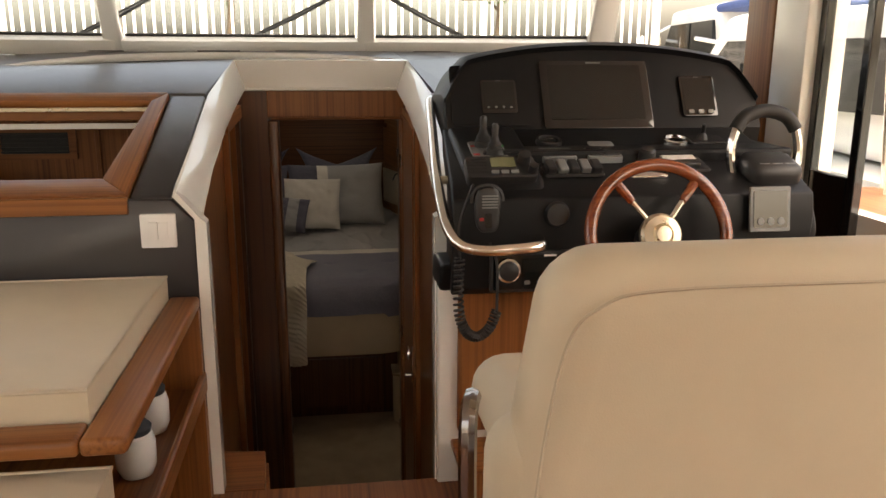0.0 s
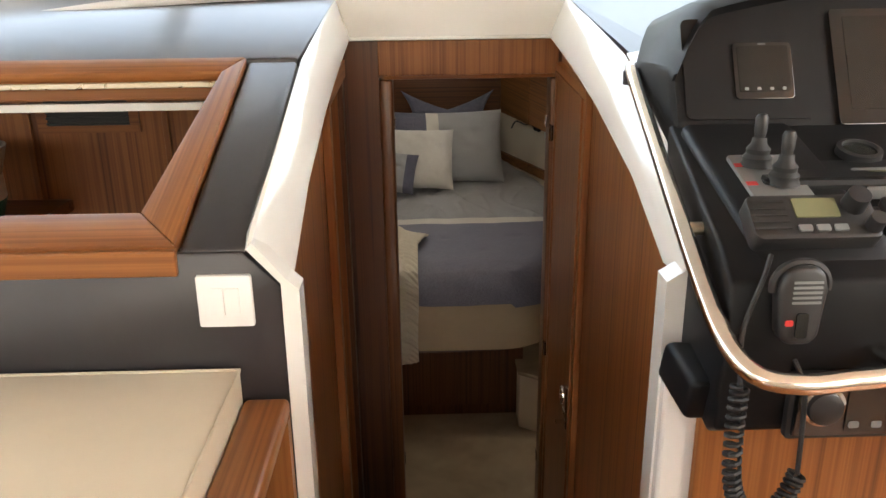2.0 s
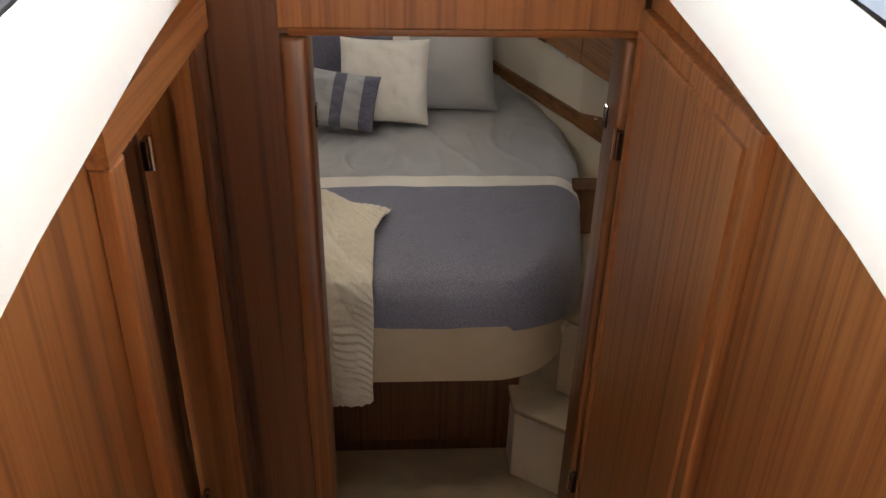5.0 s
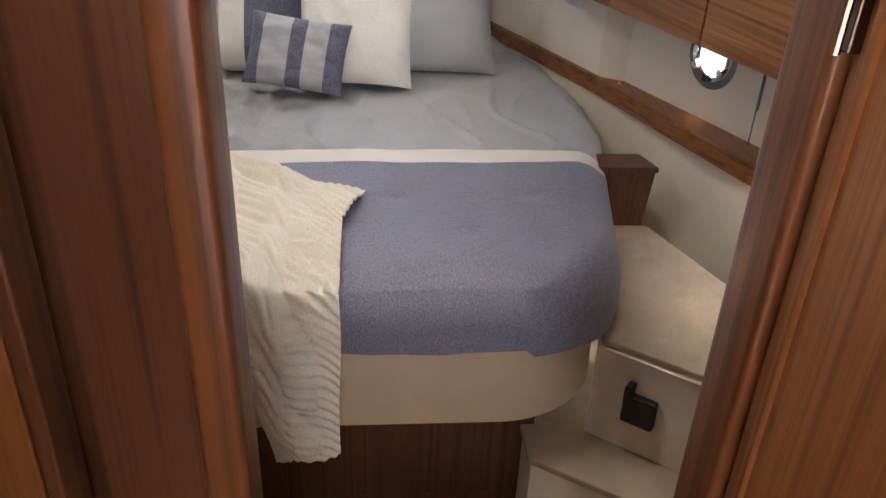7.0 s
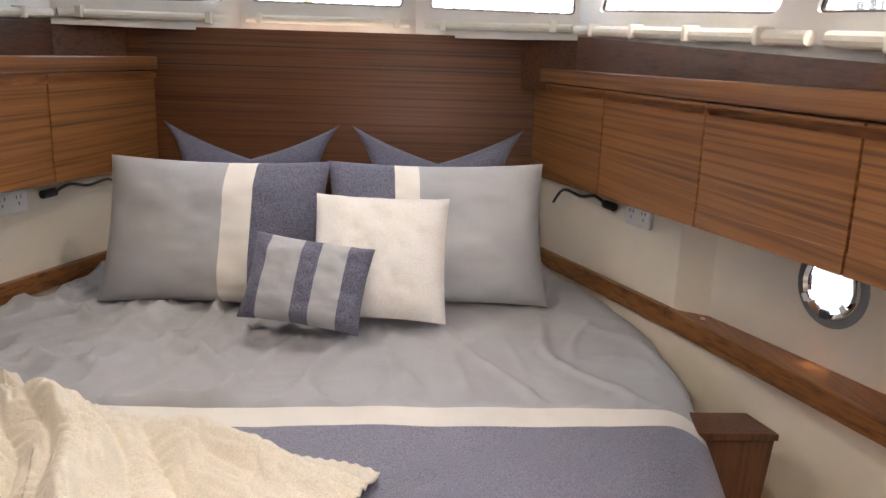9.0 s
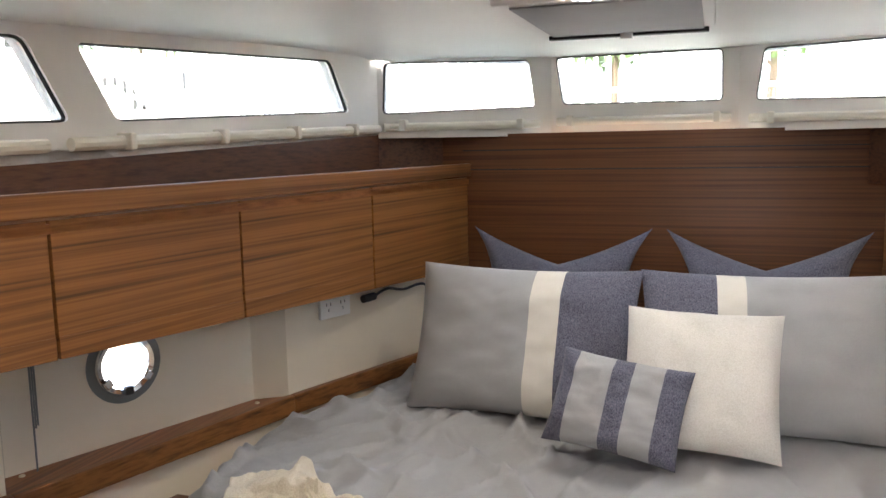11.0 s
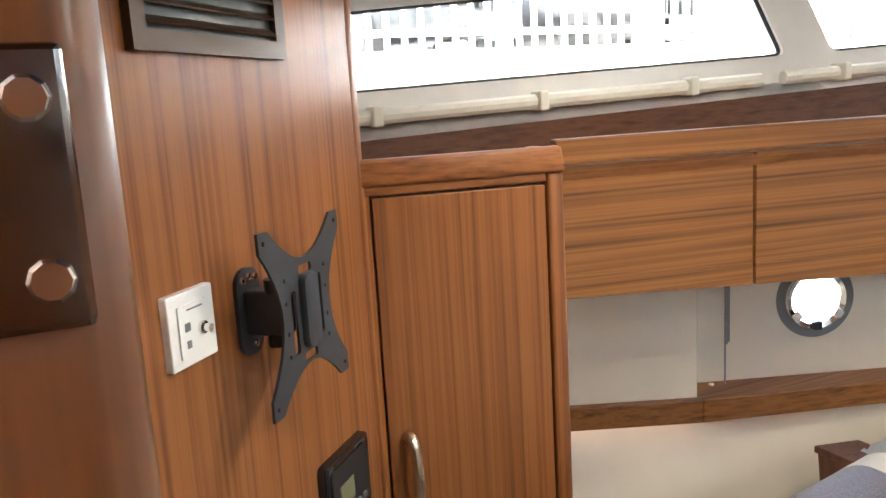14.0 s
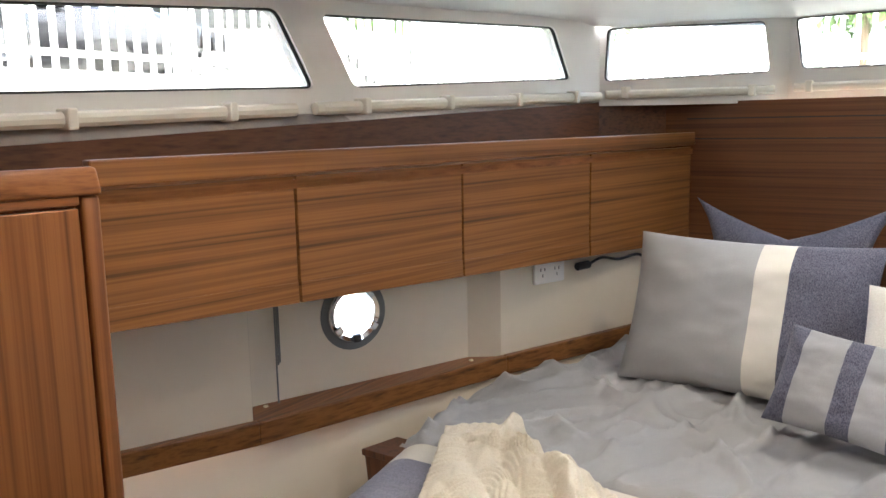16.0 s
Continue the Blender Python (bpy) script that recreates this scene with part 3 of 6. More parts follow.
part("frame", ring_wall([(-1.125, 1.368, 0.955), (-0.81, 1.368, 0.955), (-0.81, 1.368, 1.085), (-1.125, 1.368, 1.085)], [(-1.095, 1.368, 0.978), (-0.84, 1.368, 0.978), (-0.84, 1.368, 1.062), (-1.095, 1.368, 1.062)], (0, -0.012, 0)), WOOD_X, vt)
part("backing", box((-1.095, 1.362, 0.978), (-0.84, 1.3675, 1.062)), PLASTIC, vt)
for k in range(5):
    part("slat", box((-1.095, 1.350, 0.982 + 0.017 * k), (-0.84, 1.362, 0.988 + 0.017 * k)), PLASTIC, vt)
setting("galley_counter", box((-2.0, 0.95, 0.70), (-1.06, 1.366, 0.74), 0.004), WOOD_X, "teak galley counter")
for x in (-1.17, -0.74, -0.42):
    setting("galley_trim", box((x, 1.358, 0.0), (x + 0.02, 1.368, 1.24), 0.003), WOOD_Z)

# windscreen, saloon walls and roof
ws = thing("window_1", (0.2, 2.15, 1.39), "three-part windscreen with white mullions", "windscreen", kind="structure")
WSB = [(-2.2, 1.55), (-0.80, 2.10), (0.39, 2.15), (1.56, 2.02), (2.05, 1.35)]


def up_ws(p, z):
    k = (z - 1.39) * 0.55
    return Vector((p[0] * (1 - 0.03 * (z - 1.39)), p[1] - k, z))


for i in range(3):
    a, b = WSB[i], WSB[i + 1]
    part("sill", slab([up_ws(a, 1.385), up_ws(b, 1.385), up_ws(b, 1.452), up_ws(a, 1.452)], -0.05, 0.008), GEL, ws, smooth=True)
    d = Vector((b[0] - a[0], b[1] - a[1], 0)).normalized() * 0.05
    q = [Vector((*a, 0)) + d, Vector((*b, 0)) - d]
    pn = part("pane", slab([up_ws(q[0], 1.455), up_ws(q[1], 1.455), up_ws(q[1], 2.05), up_ws(q[0], 2.05)], -0.006), GLASS, ws)
    pn.visible_shadow = False
    part("gasket", tube([up_ws(q[0], 1.456), up_ws(q[1], 1.456)], 0.008, 6), RUBBER, ws)
for i in (1, 2, 3):
    p = WSB[i]
    w = 0.045 if i < 3 else 0.07
    part("mullion", slab([up_ws((p[0] - w, p[1]), 1.40), up_ws((p[0] + w, p[1]), 1.40), up_ws((p[0] + w * 0.7, p[1]), 2.06), up_ws((p[0] - w * 0.7, p[1]), 2.06)], -0.05, 0.012, 3), GEL, ws, smooth=True)
for x0, a in ((-1.1, 35), (-0.25, 40), (1.0, -40)):
    w = thing("windscreen_wiper", (x0, 2.32, 1.42), "black windscreen wiper outside the glass", "wiper", "wipers")
    part("arm", tube([(x0, 2.30, 1.42), (x0 + 0.30 * math.copysign(1, a), 2.24, 1.55), (x0 + 0.55 * math.copysign(1, a), 2.17, 1.68)], 0.009, 6), RUBBER, w)
    part("blade", tube([(x0 + 0.1 * math.copysign(1, a), 2.26, 1.47), (x0 + 0.55 * math.copysign(1, a), 2.14, 1.68)], 0.006, 6), RUBBER, w)
setting("roof_saloon", box((-2.2, -4.2, 2.10), (2.1, 1.85, 2.16)), HEADLINER, "white saloon headliner")
# starboard side: low wall, pillars and the side door
setting("wall_starboard_low", box((1.78, -4.2, SALOON), (1.84, 2.1, 0.90)), GEL)
setting("wall_starboard_aft", box((1.78, -4.2, 0.9), (1.84, -2.6, 2.1)), GEL)
setting("pillar_teak", box((1.66, 0.53, 0.45), (1.78, 0.71, 2.10), 0.01), WOOD_Z, "teak faced pillar", True)
setting("pillar_white", box((1.66, 0.335, 0.45), (1.80, 0.526, 2.10), 0.01), GEL, "white pillar by the side door", True)
sd = thing("door_4", (1.72, 0.2, 0.45), "black framed sliding side door with a window", "door", kind="structure")
part("stile", box((1.70, 0.30, 0.47), (1.73, 0.335, 2.09), 0.004), GLOSSBLACK, sd)
part("stile", box((1.70, 0.08, 0.47), (1.73, 0.115, 2.09), 0.004), GLOSSBLACK, sd)
part("lower_panel", box((1.70, 0.115, 0.47), (1.73, 0.30, 1.02), 0.004), GLOSSBLACK, sd)
dg = part("pane", box((1.712, 0.115, 1.02), (1.718, 0.30, 2.05)), GLASS, sd)
dg.visible_shadow = False
setting("deck_side", box((1.70, -4.2, 0.72), (2.6, 1.2, 0.80)), WOOD_Y, "teak side deck")
# port side and stern close the saloon
setting("wall_port_low", box((-2.16, -4.2, SALOON), (-2.10, 2.0, 0.95)), GEL)
setting("wall_stern_low", box((-2.1, -4.26, SALOON), (2.0, -4.2, 0.75)), GEL)
# unseen walls added either side to cut the light from astern
setting("wall_stern_unseen_port", box((-2.1, -4.26, 0.75), (-0.95, -4.2, 2.1)), GEL)
setting("wall_stern_unseen_starboard", box((0.75, -4.26, 0.75), (2.0, -4.2, 2.1)), GEL)
for x in (-2.1, -0.7, 0.7, 1.9):
    setting("stern_post", box((x - 0.06, -4.27, 0.75), (x + 0.06, -4.19, 2.1)), GEL)
for y in (-2.6, -1.1, 0.4):
    setting("port_post", box((-2.17, y - 0.06, 0.95), (-2.09, y + 0.06, 2.1)), GEL)

# ---- setting: the cabin ----
hw = thing("wall_head", (C, 4.56, 0.1), "teak headboard wall of the berth", "headboard", kind="structure")
# headboard colour includes the shade under the bow sill
part("panel", box((-0.95, 4.56, 0.0), (0.75, 4.60, 0.995)), WOOD_SHADE_X, hw)
for z in (0.855, 0.93):
    part("groove", box((-0.86, 4.557, z), (0.66, 4.561, z + 0.004)), PLASTIC, hw)

for s, nm in ((-1, "port"), (1, "starboard")):
    def P(rel, y, z):
        return (C + s * rel, y, z)

    def slab2(pts, t, w=0.0, seg=2):
        """Keeps the visible side inboard on both sides."""
        q = [Vector(p) for p in pts]
        n = (q[1] - q[0]).cross(q[-1] - q[0])
        if n.x * s > 0:
            q.reverse()
        return slab(q, t, w, seg)

    ya, yb = (2.29, 4.56) if s < 0 else (1.50, 4.56)
    # hull side below the ledge, and its panel above it with the porthole bay
    setting("wall_hull_" + nm, slab2([P(xn(1.45) - 0.14, 1.45, FLOOR), P(xn(4.6) - 0.12, 4.6, FLOOR), P(xn(4.6) - 0.04, 4.6, 0.135), P(xn(3.65) - 0.012, 3.65, 0.135), P(xn(1.45) - 0.012, 1.45, 0.135)][:2] + [P(xn(4.6) + 0.01, 4.6, 0.135), P(xn(3.65) + 0.008, 3.65, 0.135), P(xn(1.45) + 0.008, 1.45, 0.135)], 0.03), WALLVINYL, "cream vinyl hull lining")
    setting("hull_panel_fore_" + nm, slab2([P(xn(3.65) + 0.012, 3.65, 0.185), P(xn(4.6) + 0.012, 4.6, 0.185), P(xn(4.6) + 0.012, 4.6, 0.455), P(xn(3.65) + 0.012, 3.65, 0.62)], 0.02), WALLVINYL, "cream vinyl panel")
    setting("hull_panel_aft_" + nm, slab2([P(xn(1.45) + 0.012, 1.45, 0.185), P(xn(2.82) + 0.012, 2.82, 0.185), P(xn(2.82) + 0.012, 2.82, 0.66), P(xn(1.45) + 0.012, 1.45, 0.66)], 0.02), WALLVINYL, "cream vinyl panel")
    b0, b1 = P(xn(2.82) + 0.10, 2.90, 0), P(xn(3.65) + 0.10, 3.59, 0)
    dv = (Vector(b1) - Vector(b0)).normalized()
    py, pz, pr = 3.20, 0.395, 0.088
    pc = Vector(b0) + dv * ((py - b0[1]) / dv.y) + Vector((0, 0, pz))
    ring = [pc + dv * (pr * math.cos(k * math.tau / 28)) + Vector((0, 0, pr * math.sin(k * math.tau / 28))) for k in range(28)]
    setting("porthole_bay_" + nm, holed([(b0[0], b0[1], 0.185), (b1[0], b1[1], 0.185), (b1[0], b1[1], 0.66), (b0[0], b0[1], 0.66)], [ring], Vector((s * 0.03, 0, 0))), WALLVINYL, "cream vinyl back of the porthole bay")
    setting("bay_cheek_fore_" + nm, slab2([P(xn(3.65) + 0.012, 3.65, 0.185), (b1[0], b1[1], 0.185), (b1[0], b1[1], 0.66), P(xn(3.65) + 0.012, 3.65, 0.66)], 0.012), WALLVINYL)
    setting("bay_cheek_aft_" + nm, slab2([(b0[0], b0[1], 0.185), P(xn(2.82) + 0.012, 2.82, 0.185), P(xn(2.82) + 0.012, 2.82, 0.66), (b0[0], b0[1], 0.66)], 0.012), GEL)
    # teak ledge
    WL = WOOD_PORT if s < 0 else WOOD_STAR
    lg = thing("shelf_ledge", P(xn(3.2), 3.2, 0.13), "varnished teak ledge along the hull lining", "ledge", "hull ledges", "structure")
    for a, b in ((1.46, 2.82), (2.82, 3.65), (3.65, 4.56)):
        part("lip", slab2([P(xn(a) - 0.012, a, 0.128), P(xn(b) - 0.012, b, 0.128), P(xn(b) - 0.012, b, 0.19), P(xn(a) - 0.012, a, 0.19)], 0.026, 0.004), WL, lg)
    part("board", prism([P(xn(2.82) + 0.012, 2.82, 0.168), P(xn(3.65) + 0.012, 3.65, 0.168), (b1[0], b1[1], 0.168), (b0[0], b0[1], 0.168)], (0, 0, 0.018)), WOOD_Y, lg)
    for q in (b0, b1):
        part("screw_cap", lathe([(0.008, 0), (0.006, 0.004), (0, 0.004)], pose(q[0] - s * 0.03, q[1] + (0.02 if q is b0 else -0.03), 0.186), 10), BRASS, lg)
    # porthole
    ph = thing("porthole", pc, "round chrome-rimmed porthole", "porthole", "portholes", "structure")
    M = basis(pc, dv * -s, (0, 0, 1))
    part("recess", lathe([(0.086, 0.001), (0.106, 0.003), (0.106, 0.0), (0.086, 0.0)], M, 36), GREYPLASTIC, ph, smooth=True)
    part("rim", lathe([(0.088, -0.035), (0.086, 0.006), (0.080, 0.014), (0.068, 0.010), (0.062, -0.004), (0.060, -0.035)], M, 36), CHROME, ph, smooth=True)
    gp = part("pane", lathe([(0.0, -0.03), (0.061, -0.03), (0.061, -0.026), (0, -0.026)], M, 28), GLASS, ph)
    gp.visible_shadow = False
    for an in (215, 325, 270):
        part("clamp", box((-0.012, -0.012, 0.0), (0.012, 0.012, 0.018), 0.004, M @ pose(0.07 * math.cos(radians(an)), 0.07 * math.sin(radians(an)), 0.006, 0, 0, an)), CHROME if an != 270 else PLASTIC, ph)
    # shelf above the lockers and the back of the shelf
    setting("locker_shelf_" + nm, prism([P(xl(ya) - 0.0, ya, 0.80), P(xl(4.56), 4.56, 0.80), P(xl(4.56) + 0.34, 4.56, 0.80), P(xl(ya) + 0.42, ya, 0.80)], (0, 0, 0.02)), WOOD_Y)
    cw = -0.18
    side = lambda y: Vector((cw + s * (0.92 + 0.1666 * (4.28 - y)), y, 0))
    # shelf backs: sill shade painted in with the darkened teak
    setting("shelf_back_" + nm, slab2([tuple(side(1.45) + Vector((0, 0, 0.80))), tuple(side(4.28) + Vector((0, 0, 0.80))), tuple(side(4.28) + Vector((0, 0, 1.01))), tuple(side(1.45) + Vector((0, 0, 0.91)))], 0.02), WOOD_SHADE_Y)
    setting("shelf_back_fore_" + nm, slab2([tuple(side(4.28) + Vector((0, 0, 0.80))), (cw + s * 0.74, 4.60, 0.80), (cw + s * 0.74, 4.60, 0.992), tuple(side(4.28) + Vector((0, 0, 0.992)))], 0.02), WOOD_SHADE_Y)
    setting("sill_soffit_" + nm, prism([tuple(side(4.27) + Vector((s * 0.03, 0, 0.986))), (cw + s * 0.345, 4.70, 0.986), (cw + s * 0.76, 4.64, 0.986)], (0, 0, 0.012)), HEADLINER)
    # window band: rows of lower and upper corners
    wy = [(1.2, 2.945, [(1.45, 0.975), (2.995, 1.026), (2.893, 1.212), (1.40, 1.115)]), (2.945, 4.28, [(3.122, 1.029), (4.101, 1.076), (4.003, 1.248), (3.021, 1.209)])]
    wn = 2 if s < 0 else 6
    for i, (y0, y1, hole) in enumerate(wy):
        z0a, z0b = 0.90 + 0.045 * (y0 - 2.1), 0.90 + 0.045 * (y1 - 2.1)
        zj = 0.944
        w3 = [side(y) + Vector((0, 0, z)) for y, z in hole]
        w3 = rquad(w3, 0.025)
        wnd = thing("window_%d" % (wn + i), side((y0 + y1) / 2) + Vector((0, 0, 1.0)), "fixed cabin window in a white moulded surround", "window", "cabin windows", "structure")
        yc = lambda z: 3.06 - (z - 1.027) * 0.57
        ends = (yc(zj), y1, y1, yc(1.36)) if i else (y0, yc(zj), yc(1.36), y0)
        bm = holed([side(ends[0]) + Vector((0, 0, zj if i else z0a)), side(ends[1]) + Vector((0, 0, z0b if i else zj)), side(ends[2]) + Vector((0, 0, 1.36)), side(ends[3]) + Vector((0, 0, 1.36))], [w3], Vector((s * 0.05, 0, 0)))
        part("surround", bm, HEADLINER, wnd)
        off = Vector((s * 0.012, 0, 0))
        part("gasket", tube([p + off for p in w3], 0.006, 6, closed=True), RUBBER, wnd)
        g = part("pane", slab([p + off * 2 for p in w3], 0.004), TINTED, wnd)
        g.visible_shadow = False
        # rolled blind on the sill, with clips
        bl = thing("rolled_blind", side((y0 + y1) / 2) + Vector((0, 0, 0.98)), "ivory rolled blind cassette below the window", "blind", "blinds")
        za = lambda y: 0.945 + 0.0345 * (y - 2.1)
        ys, ye = max(y0 + 0.03, 1.5), y1 - 0.03
        o2 = Vector((-s * 0.016, 0, 0))
        part("roll", tube([side(ys) + o2 + Vector((0, 0, za(ys))), side(ye) + o2 + Vector((0, 0, za(ye)))], 0.016, 10), BLIND, bl, smooth=True)
        for k in range(4):
            y = ys + (ye - ys) * (0.12 + 0.25 * k)
            part("clip", box((-0.022, -0.011, -0.02), (0.022, 0.011, 0.022), 0.004, Matrix.Translation(side(y) + o2 * 1.2 + Vector((0, 0, za(y))))), BLIND, bl)
    # forward quarter window
    a, b = side(4.28), Vector((cw + s * 0.345, 4.66, 0))
    d = (b - a)
    f = lambda u, z: a + d * u + Vector((0, 0, z))
    wnd = thing("window_%d" % (4 if s < 0 else 8), f(0.5, 1.0), "fixed cabin window in a white moulded surround", "window", "cabin windows", "structure")
    w3 = rquad([f(0.02, 1.072), f(0.905, 1.095), f(0.865, 1.278), f(-0.035 + 0.07, 1.262)], 0.022)
    part("surround", holed([f(0, 0.985), f(1, 0.985), f(1, 1.38), f(0, 1.36)], [w3], Vector((0, 0.05, 0))), HEADLINER, wnd)
    off = Vector((0, 0.012, 0))
    part("gasket", tube([p + off for p in w3], 0.006, 6, closed=True), RUBBER, wnd)
    g = part("pane", slab([p + off * 2 for p in w3], 0.004), TINTED, wnd)
    g.visible_shadow = False
    bl = thing("rolled_blind", f(0.5, 1.02), "ivory rolled blind cassette below the window", "blind", "blinds")
    part("roll", tube([f(0.04, 1.024) + Vector((0, -0.016, 0)), f(0.93, 1.032) + Vector((0, -0.016, 0))], 0.016, 10), BLIND, bl, smooth=True)
    for u in (0.15, 0.82):
        part("clip", box((-0.012, -0.022, -0.02), (0.012, 0.022, 0.022), 0.004, Matrix.Translation(f(u, 1.03) + Vector((0, -0.018, 0)))), BLIND, bl)
    # lockers
    gaps = [2.73, 3.262, 3.867]
    edges = ([2.29] if s < 0 else [1.62, 2.15]) + gaps + [4.55]
    zb = lambda y: 0.548 - 0.045 * (y - 2.73)
    for y0, y1 in zip(edges, edges[1:]):
        lk = thing("locker", P(xl((y0 + y1) / 2) + 0.1, (y0 + y1) / 2, 0.55), "teak overhead locker with a flap door", "locker", "overhead lockers")
        g = 0.0035
        part("door", slab2([P(xl(y0 + g), y0 + g, zb(y0)), P(xl(y1 - g), y1 - g, zb(y1)), P(xl(y1 - g), y1 - g, 0.827), P(xl(y0 + g), y0 + g, 0.827)], 0.018, 0.0015), WL, lk)
        part("bottom_rail", slab2([P(xl(y0 + g) - 0.0015, y0 + g, zb(y0)), P(xl(y1 - g) - 0.0015, y1 - g, zb(y1)), P(xl(y1 - g) - 0.0015, y1 - g, zb(y1) + 0.046), P(xl(y0 + g) - 0.0015, y0 + g, zb(y0) + 0.046)], 0.016, 0.001), WL, lk)
        # body coloured as gap shadow, seen between and below the doors
        part("body", prism([P(xl(y0) + 0.02, y0, 0.81), P(xl(y1) + 0.02, y1, 0.81), P(xl(y1) + 0.02, y1, zb(y1) + 0.004), P(xl(y0) + 0.02, y0, zb(y0) + 0.004)], (s * 0.33, 0, 0)), GAPSHADE, lk)
    setting("locker_trim_" + nm, slab2([P(xl(edges[0]) - 0.012, edges[0], 0.833), P(xl(4.555) - 0.012, 4.555, 0.833), P(xl(4.555) - 0.012, 4.555, 0.882), P(xl(edges[0]) - 0.012, edges[0], 0.882)], 0.03, 0.004), WL, "teak rail along the lockers")

# bow window and sill
f = lambda x, z: Vector((x, 4.66, z))
wnd = thing("window_5", f(-0.18, 1.1), "fixed cabin window at the bow in a white surround", "window", "cabin windows", "structure")
w3 = rquad([f(-0.482, 1.102), f(0.111, 1.098), f(0.108, 1.289), f(-0.511, 1.286)], 0.022)
part("surround", holed([f(-0.525, 0.985), f(0.165, 0.985), f(0.165, 1.38), f(-0.525, 1.38)], [w3], (0, 0.05, 0)), HEADLINER, wnd)
part("gasket", tube([p + Vector((0, 0.012, 0)) for p in w3], 0.006, 6, closed=True), RUBBER, wnd)
g = part("pane", slab([p + Vector((0, 0.024, 0)) for p in w3], 0.004), TINTED, wnd)
g.visible_shadow = False
bl = thing("rolled_blind", f(-0.18, 1.03), "ivory rolled blind cassette below the window", "blind", "blinds")
part("roll", tube([f(-0.50, 1.037) + Vector((0, -0.016, 0)), f(0.14, 1.037) + Vector((0, -0.016, 0))], 0.016, 10), BLIND, bl, smooth=True)
for x in (-0.45, 0.09):
    part("clip", box((x - 0.012, 4.62, 1.018), (x + 0.012, 4.664, 1.06), 0.004), BLIND, bl)

# cabin ceiling with a shallow camber, hatch and spots
bm = bmesh.new()
rows = []
for j in range(13):
    y = 1.45 + (4.70 - 1.45) * j / 12
    half = (0.92 + 0.1666 * (4.28 - y) if y < 4.28 else 0.92 - 1.5 * (y - 4.28)) + 0.06
    rows.append([])
    for i in range(17):
        u = -1 + i / 8
        edge = 1.265 - 0.055 * max(0, 3.9 - y) / 1.4
        z = edge + (1.345 - edge) * (1 - abs(u) ** 2.6)
        if y > 4.2:
            z = min(z, 1.345 - 0.06 * (y - 4.2) / 0.5)
        rows[-1].append(bm.verts.new((-0.18 + u * half, y, z)))
for A, B in zip(rows, rows[1:]):
    for i in range(16):
        bm.faces.new((A[i], A[i + 1], B[i + 1], B[i]))
ret = bmesh.ops.extrude_face_region(bm, geom=bm.faces[:])
bmesh.ops.translate(bm, verts=[v for v in ret["geom"] if isinstance(v, bmesh.types.BMVert)], vec=(0, 0, 0.03))
setting("ceiling", bm, HEADLINER, "white cambered cabin headliner", "all")
ht = thing("ceiling_hatch", (-0.2, 4.0, 1.335), "deck hatch with a grey roller blind", "hatch")
part("frame", box((-0.50, 3.665, 1.326), (0.08, 4.42, 1.35), 0.006), HEADLINER, ht)
part("blind", box((-0.455, 3.70, 1.3195), (0.045, 4.34, 1.3255), 0.002), mat_plain("grey_blind_fabric", (0.36, 0.36, 0.37), 0.7, var=0.04), ht, "grey pleated blind")
part("rail", box((-0.47, 4.335, 1.310), (0.06, 4.365, 1.326), 0.003), PLASTIC, ht)
part("pull", box((-0.225, 4.325, 1.300), (-0.185, 4.37, 1.322), 0.003), HEADLINER, ht)
for x, y in ((-0.225, 3.60), (-0.21, 2.4), (-0.75, 2.3), (0.45, 2.3)):
    dlm = thing("downlight", (x, y, 1.32), "small round lit ceiling spot", "downlight", "ceiling spots")
    part("rim", lathe([(0.042, 0.01), (0.042, -0.006), (0.030, -0.008), (0.028, 0.0)], pose(x, y, 1.322), 24), CHROME, dlm, smooth=True)
    part("lens", lathe([(0, -0.002), (0.029, -0.002), (0.029, 0.004)], pose(x, y, 1.321), 24), mat_glow("lamp_lens", (1.0, 0.93, 0.82), 14.0), dlm)
# ---- things in the cabin ----
BEDTOP = 0.135
FOOT, FR = 2.29, 0.23      # the foot of the bed and the round of its corners


def half_bed(y):
    """Half breadth of the mattress; rounded at the foot, narrower to the bow."""
    w = 0.80 + 0.19 * min(1.0, max(0.0, (y - 2.3) / 1.0)) - max(0.0, y - 3.75) * 0.26
    if y < FOOT + FR:
        w -= FR - math.sqrt(max(0.0, FR * FR - (FOOT + FR - y) ** 2))
    return w


def port_extra(y):
    return max(0.0, min(0.085 * min(1.0, max(0.0, (y - 2.32) / 0.28)), xn(y) - 0.025 - half_bed(y)))


def outline(shrink=0.0, n=40):
    """Plan of the bed from the head on the port side round the foot to starboard."""
    y1 = FOOT + FR
    ys = [4.54 - (4.54 - y1) * i / 26 for i in range(27)] + [y1 - FR * math.sin(a * math.pi / 20) for a in range(1, 11)]
    left = [(C - half_bed(y) + shrink, y + (shrink if y < y1 else 0) * (y1 - y) / FR) for y in ys]
    foot = [(C - 0.56 + 1.12 * i / 16, FOOT + shrink) for i in range(1, 16)]
    right = [(2 * C - x, y) for x, y in left[::-1]]
    return left + foot + right


bed = thing("bed", (C, 3.3, FLOOR), "island bed with a grey and navy duvet, made up", "bed")
o = outline(0.03)
part("mattress_base", prism([(x, y, -0.31) for x, y in o], (0, 0, 0.33), 0.0), BEDBASE, bed, "beige upholstered base", True)
bm = prism([(C - 0.66, 2.44, FLOOR), (C + 0.66, 2.44, FLOOR), (C + 0.72, 4.5, FLOOR), (C - 0.72, 4.5, FLOOR)], (0, 0, 0.425))
part("plinth", bm, WOOD_DARK_AND_SHADED, bed, "dark teak plinth with drawers")
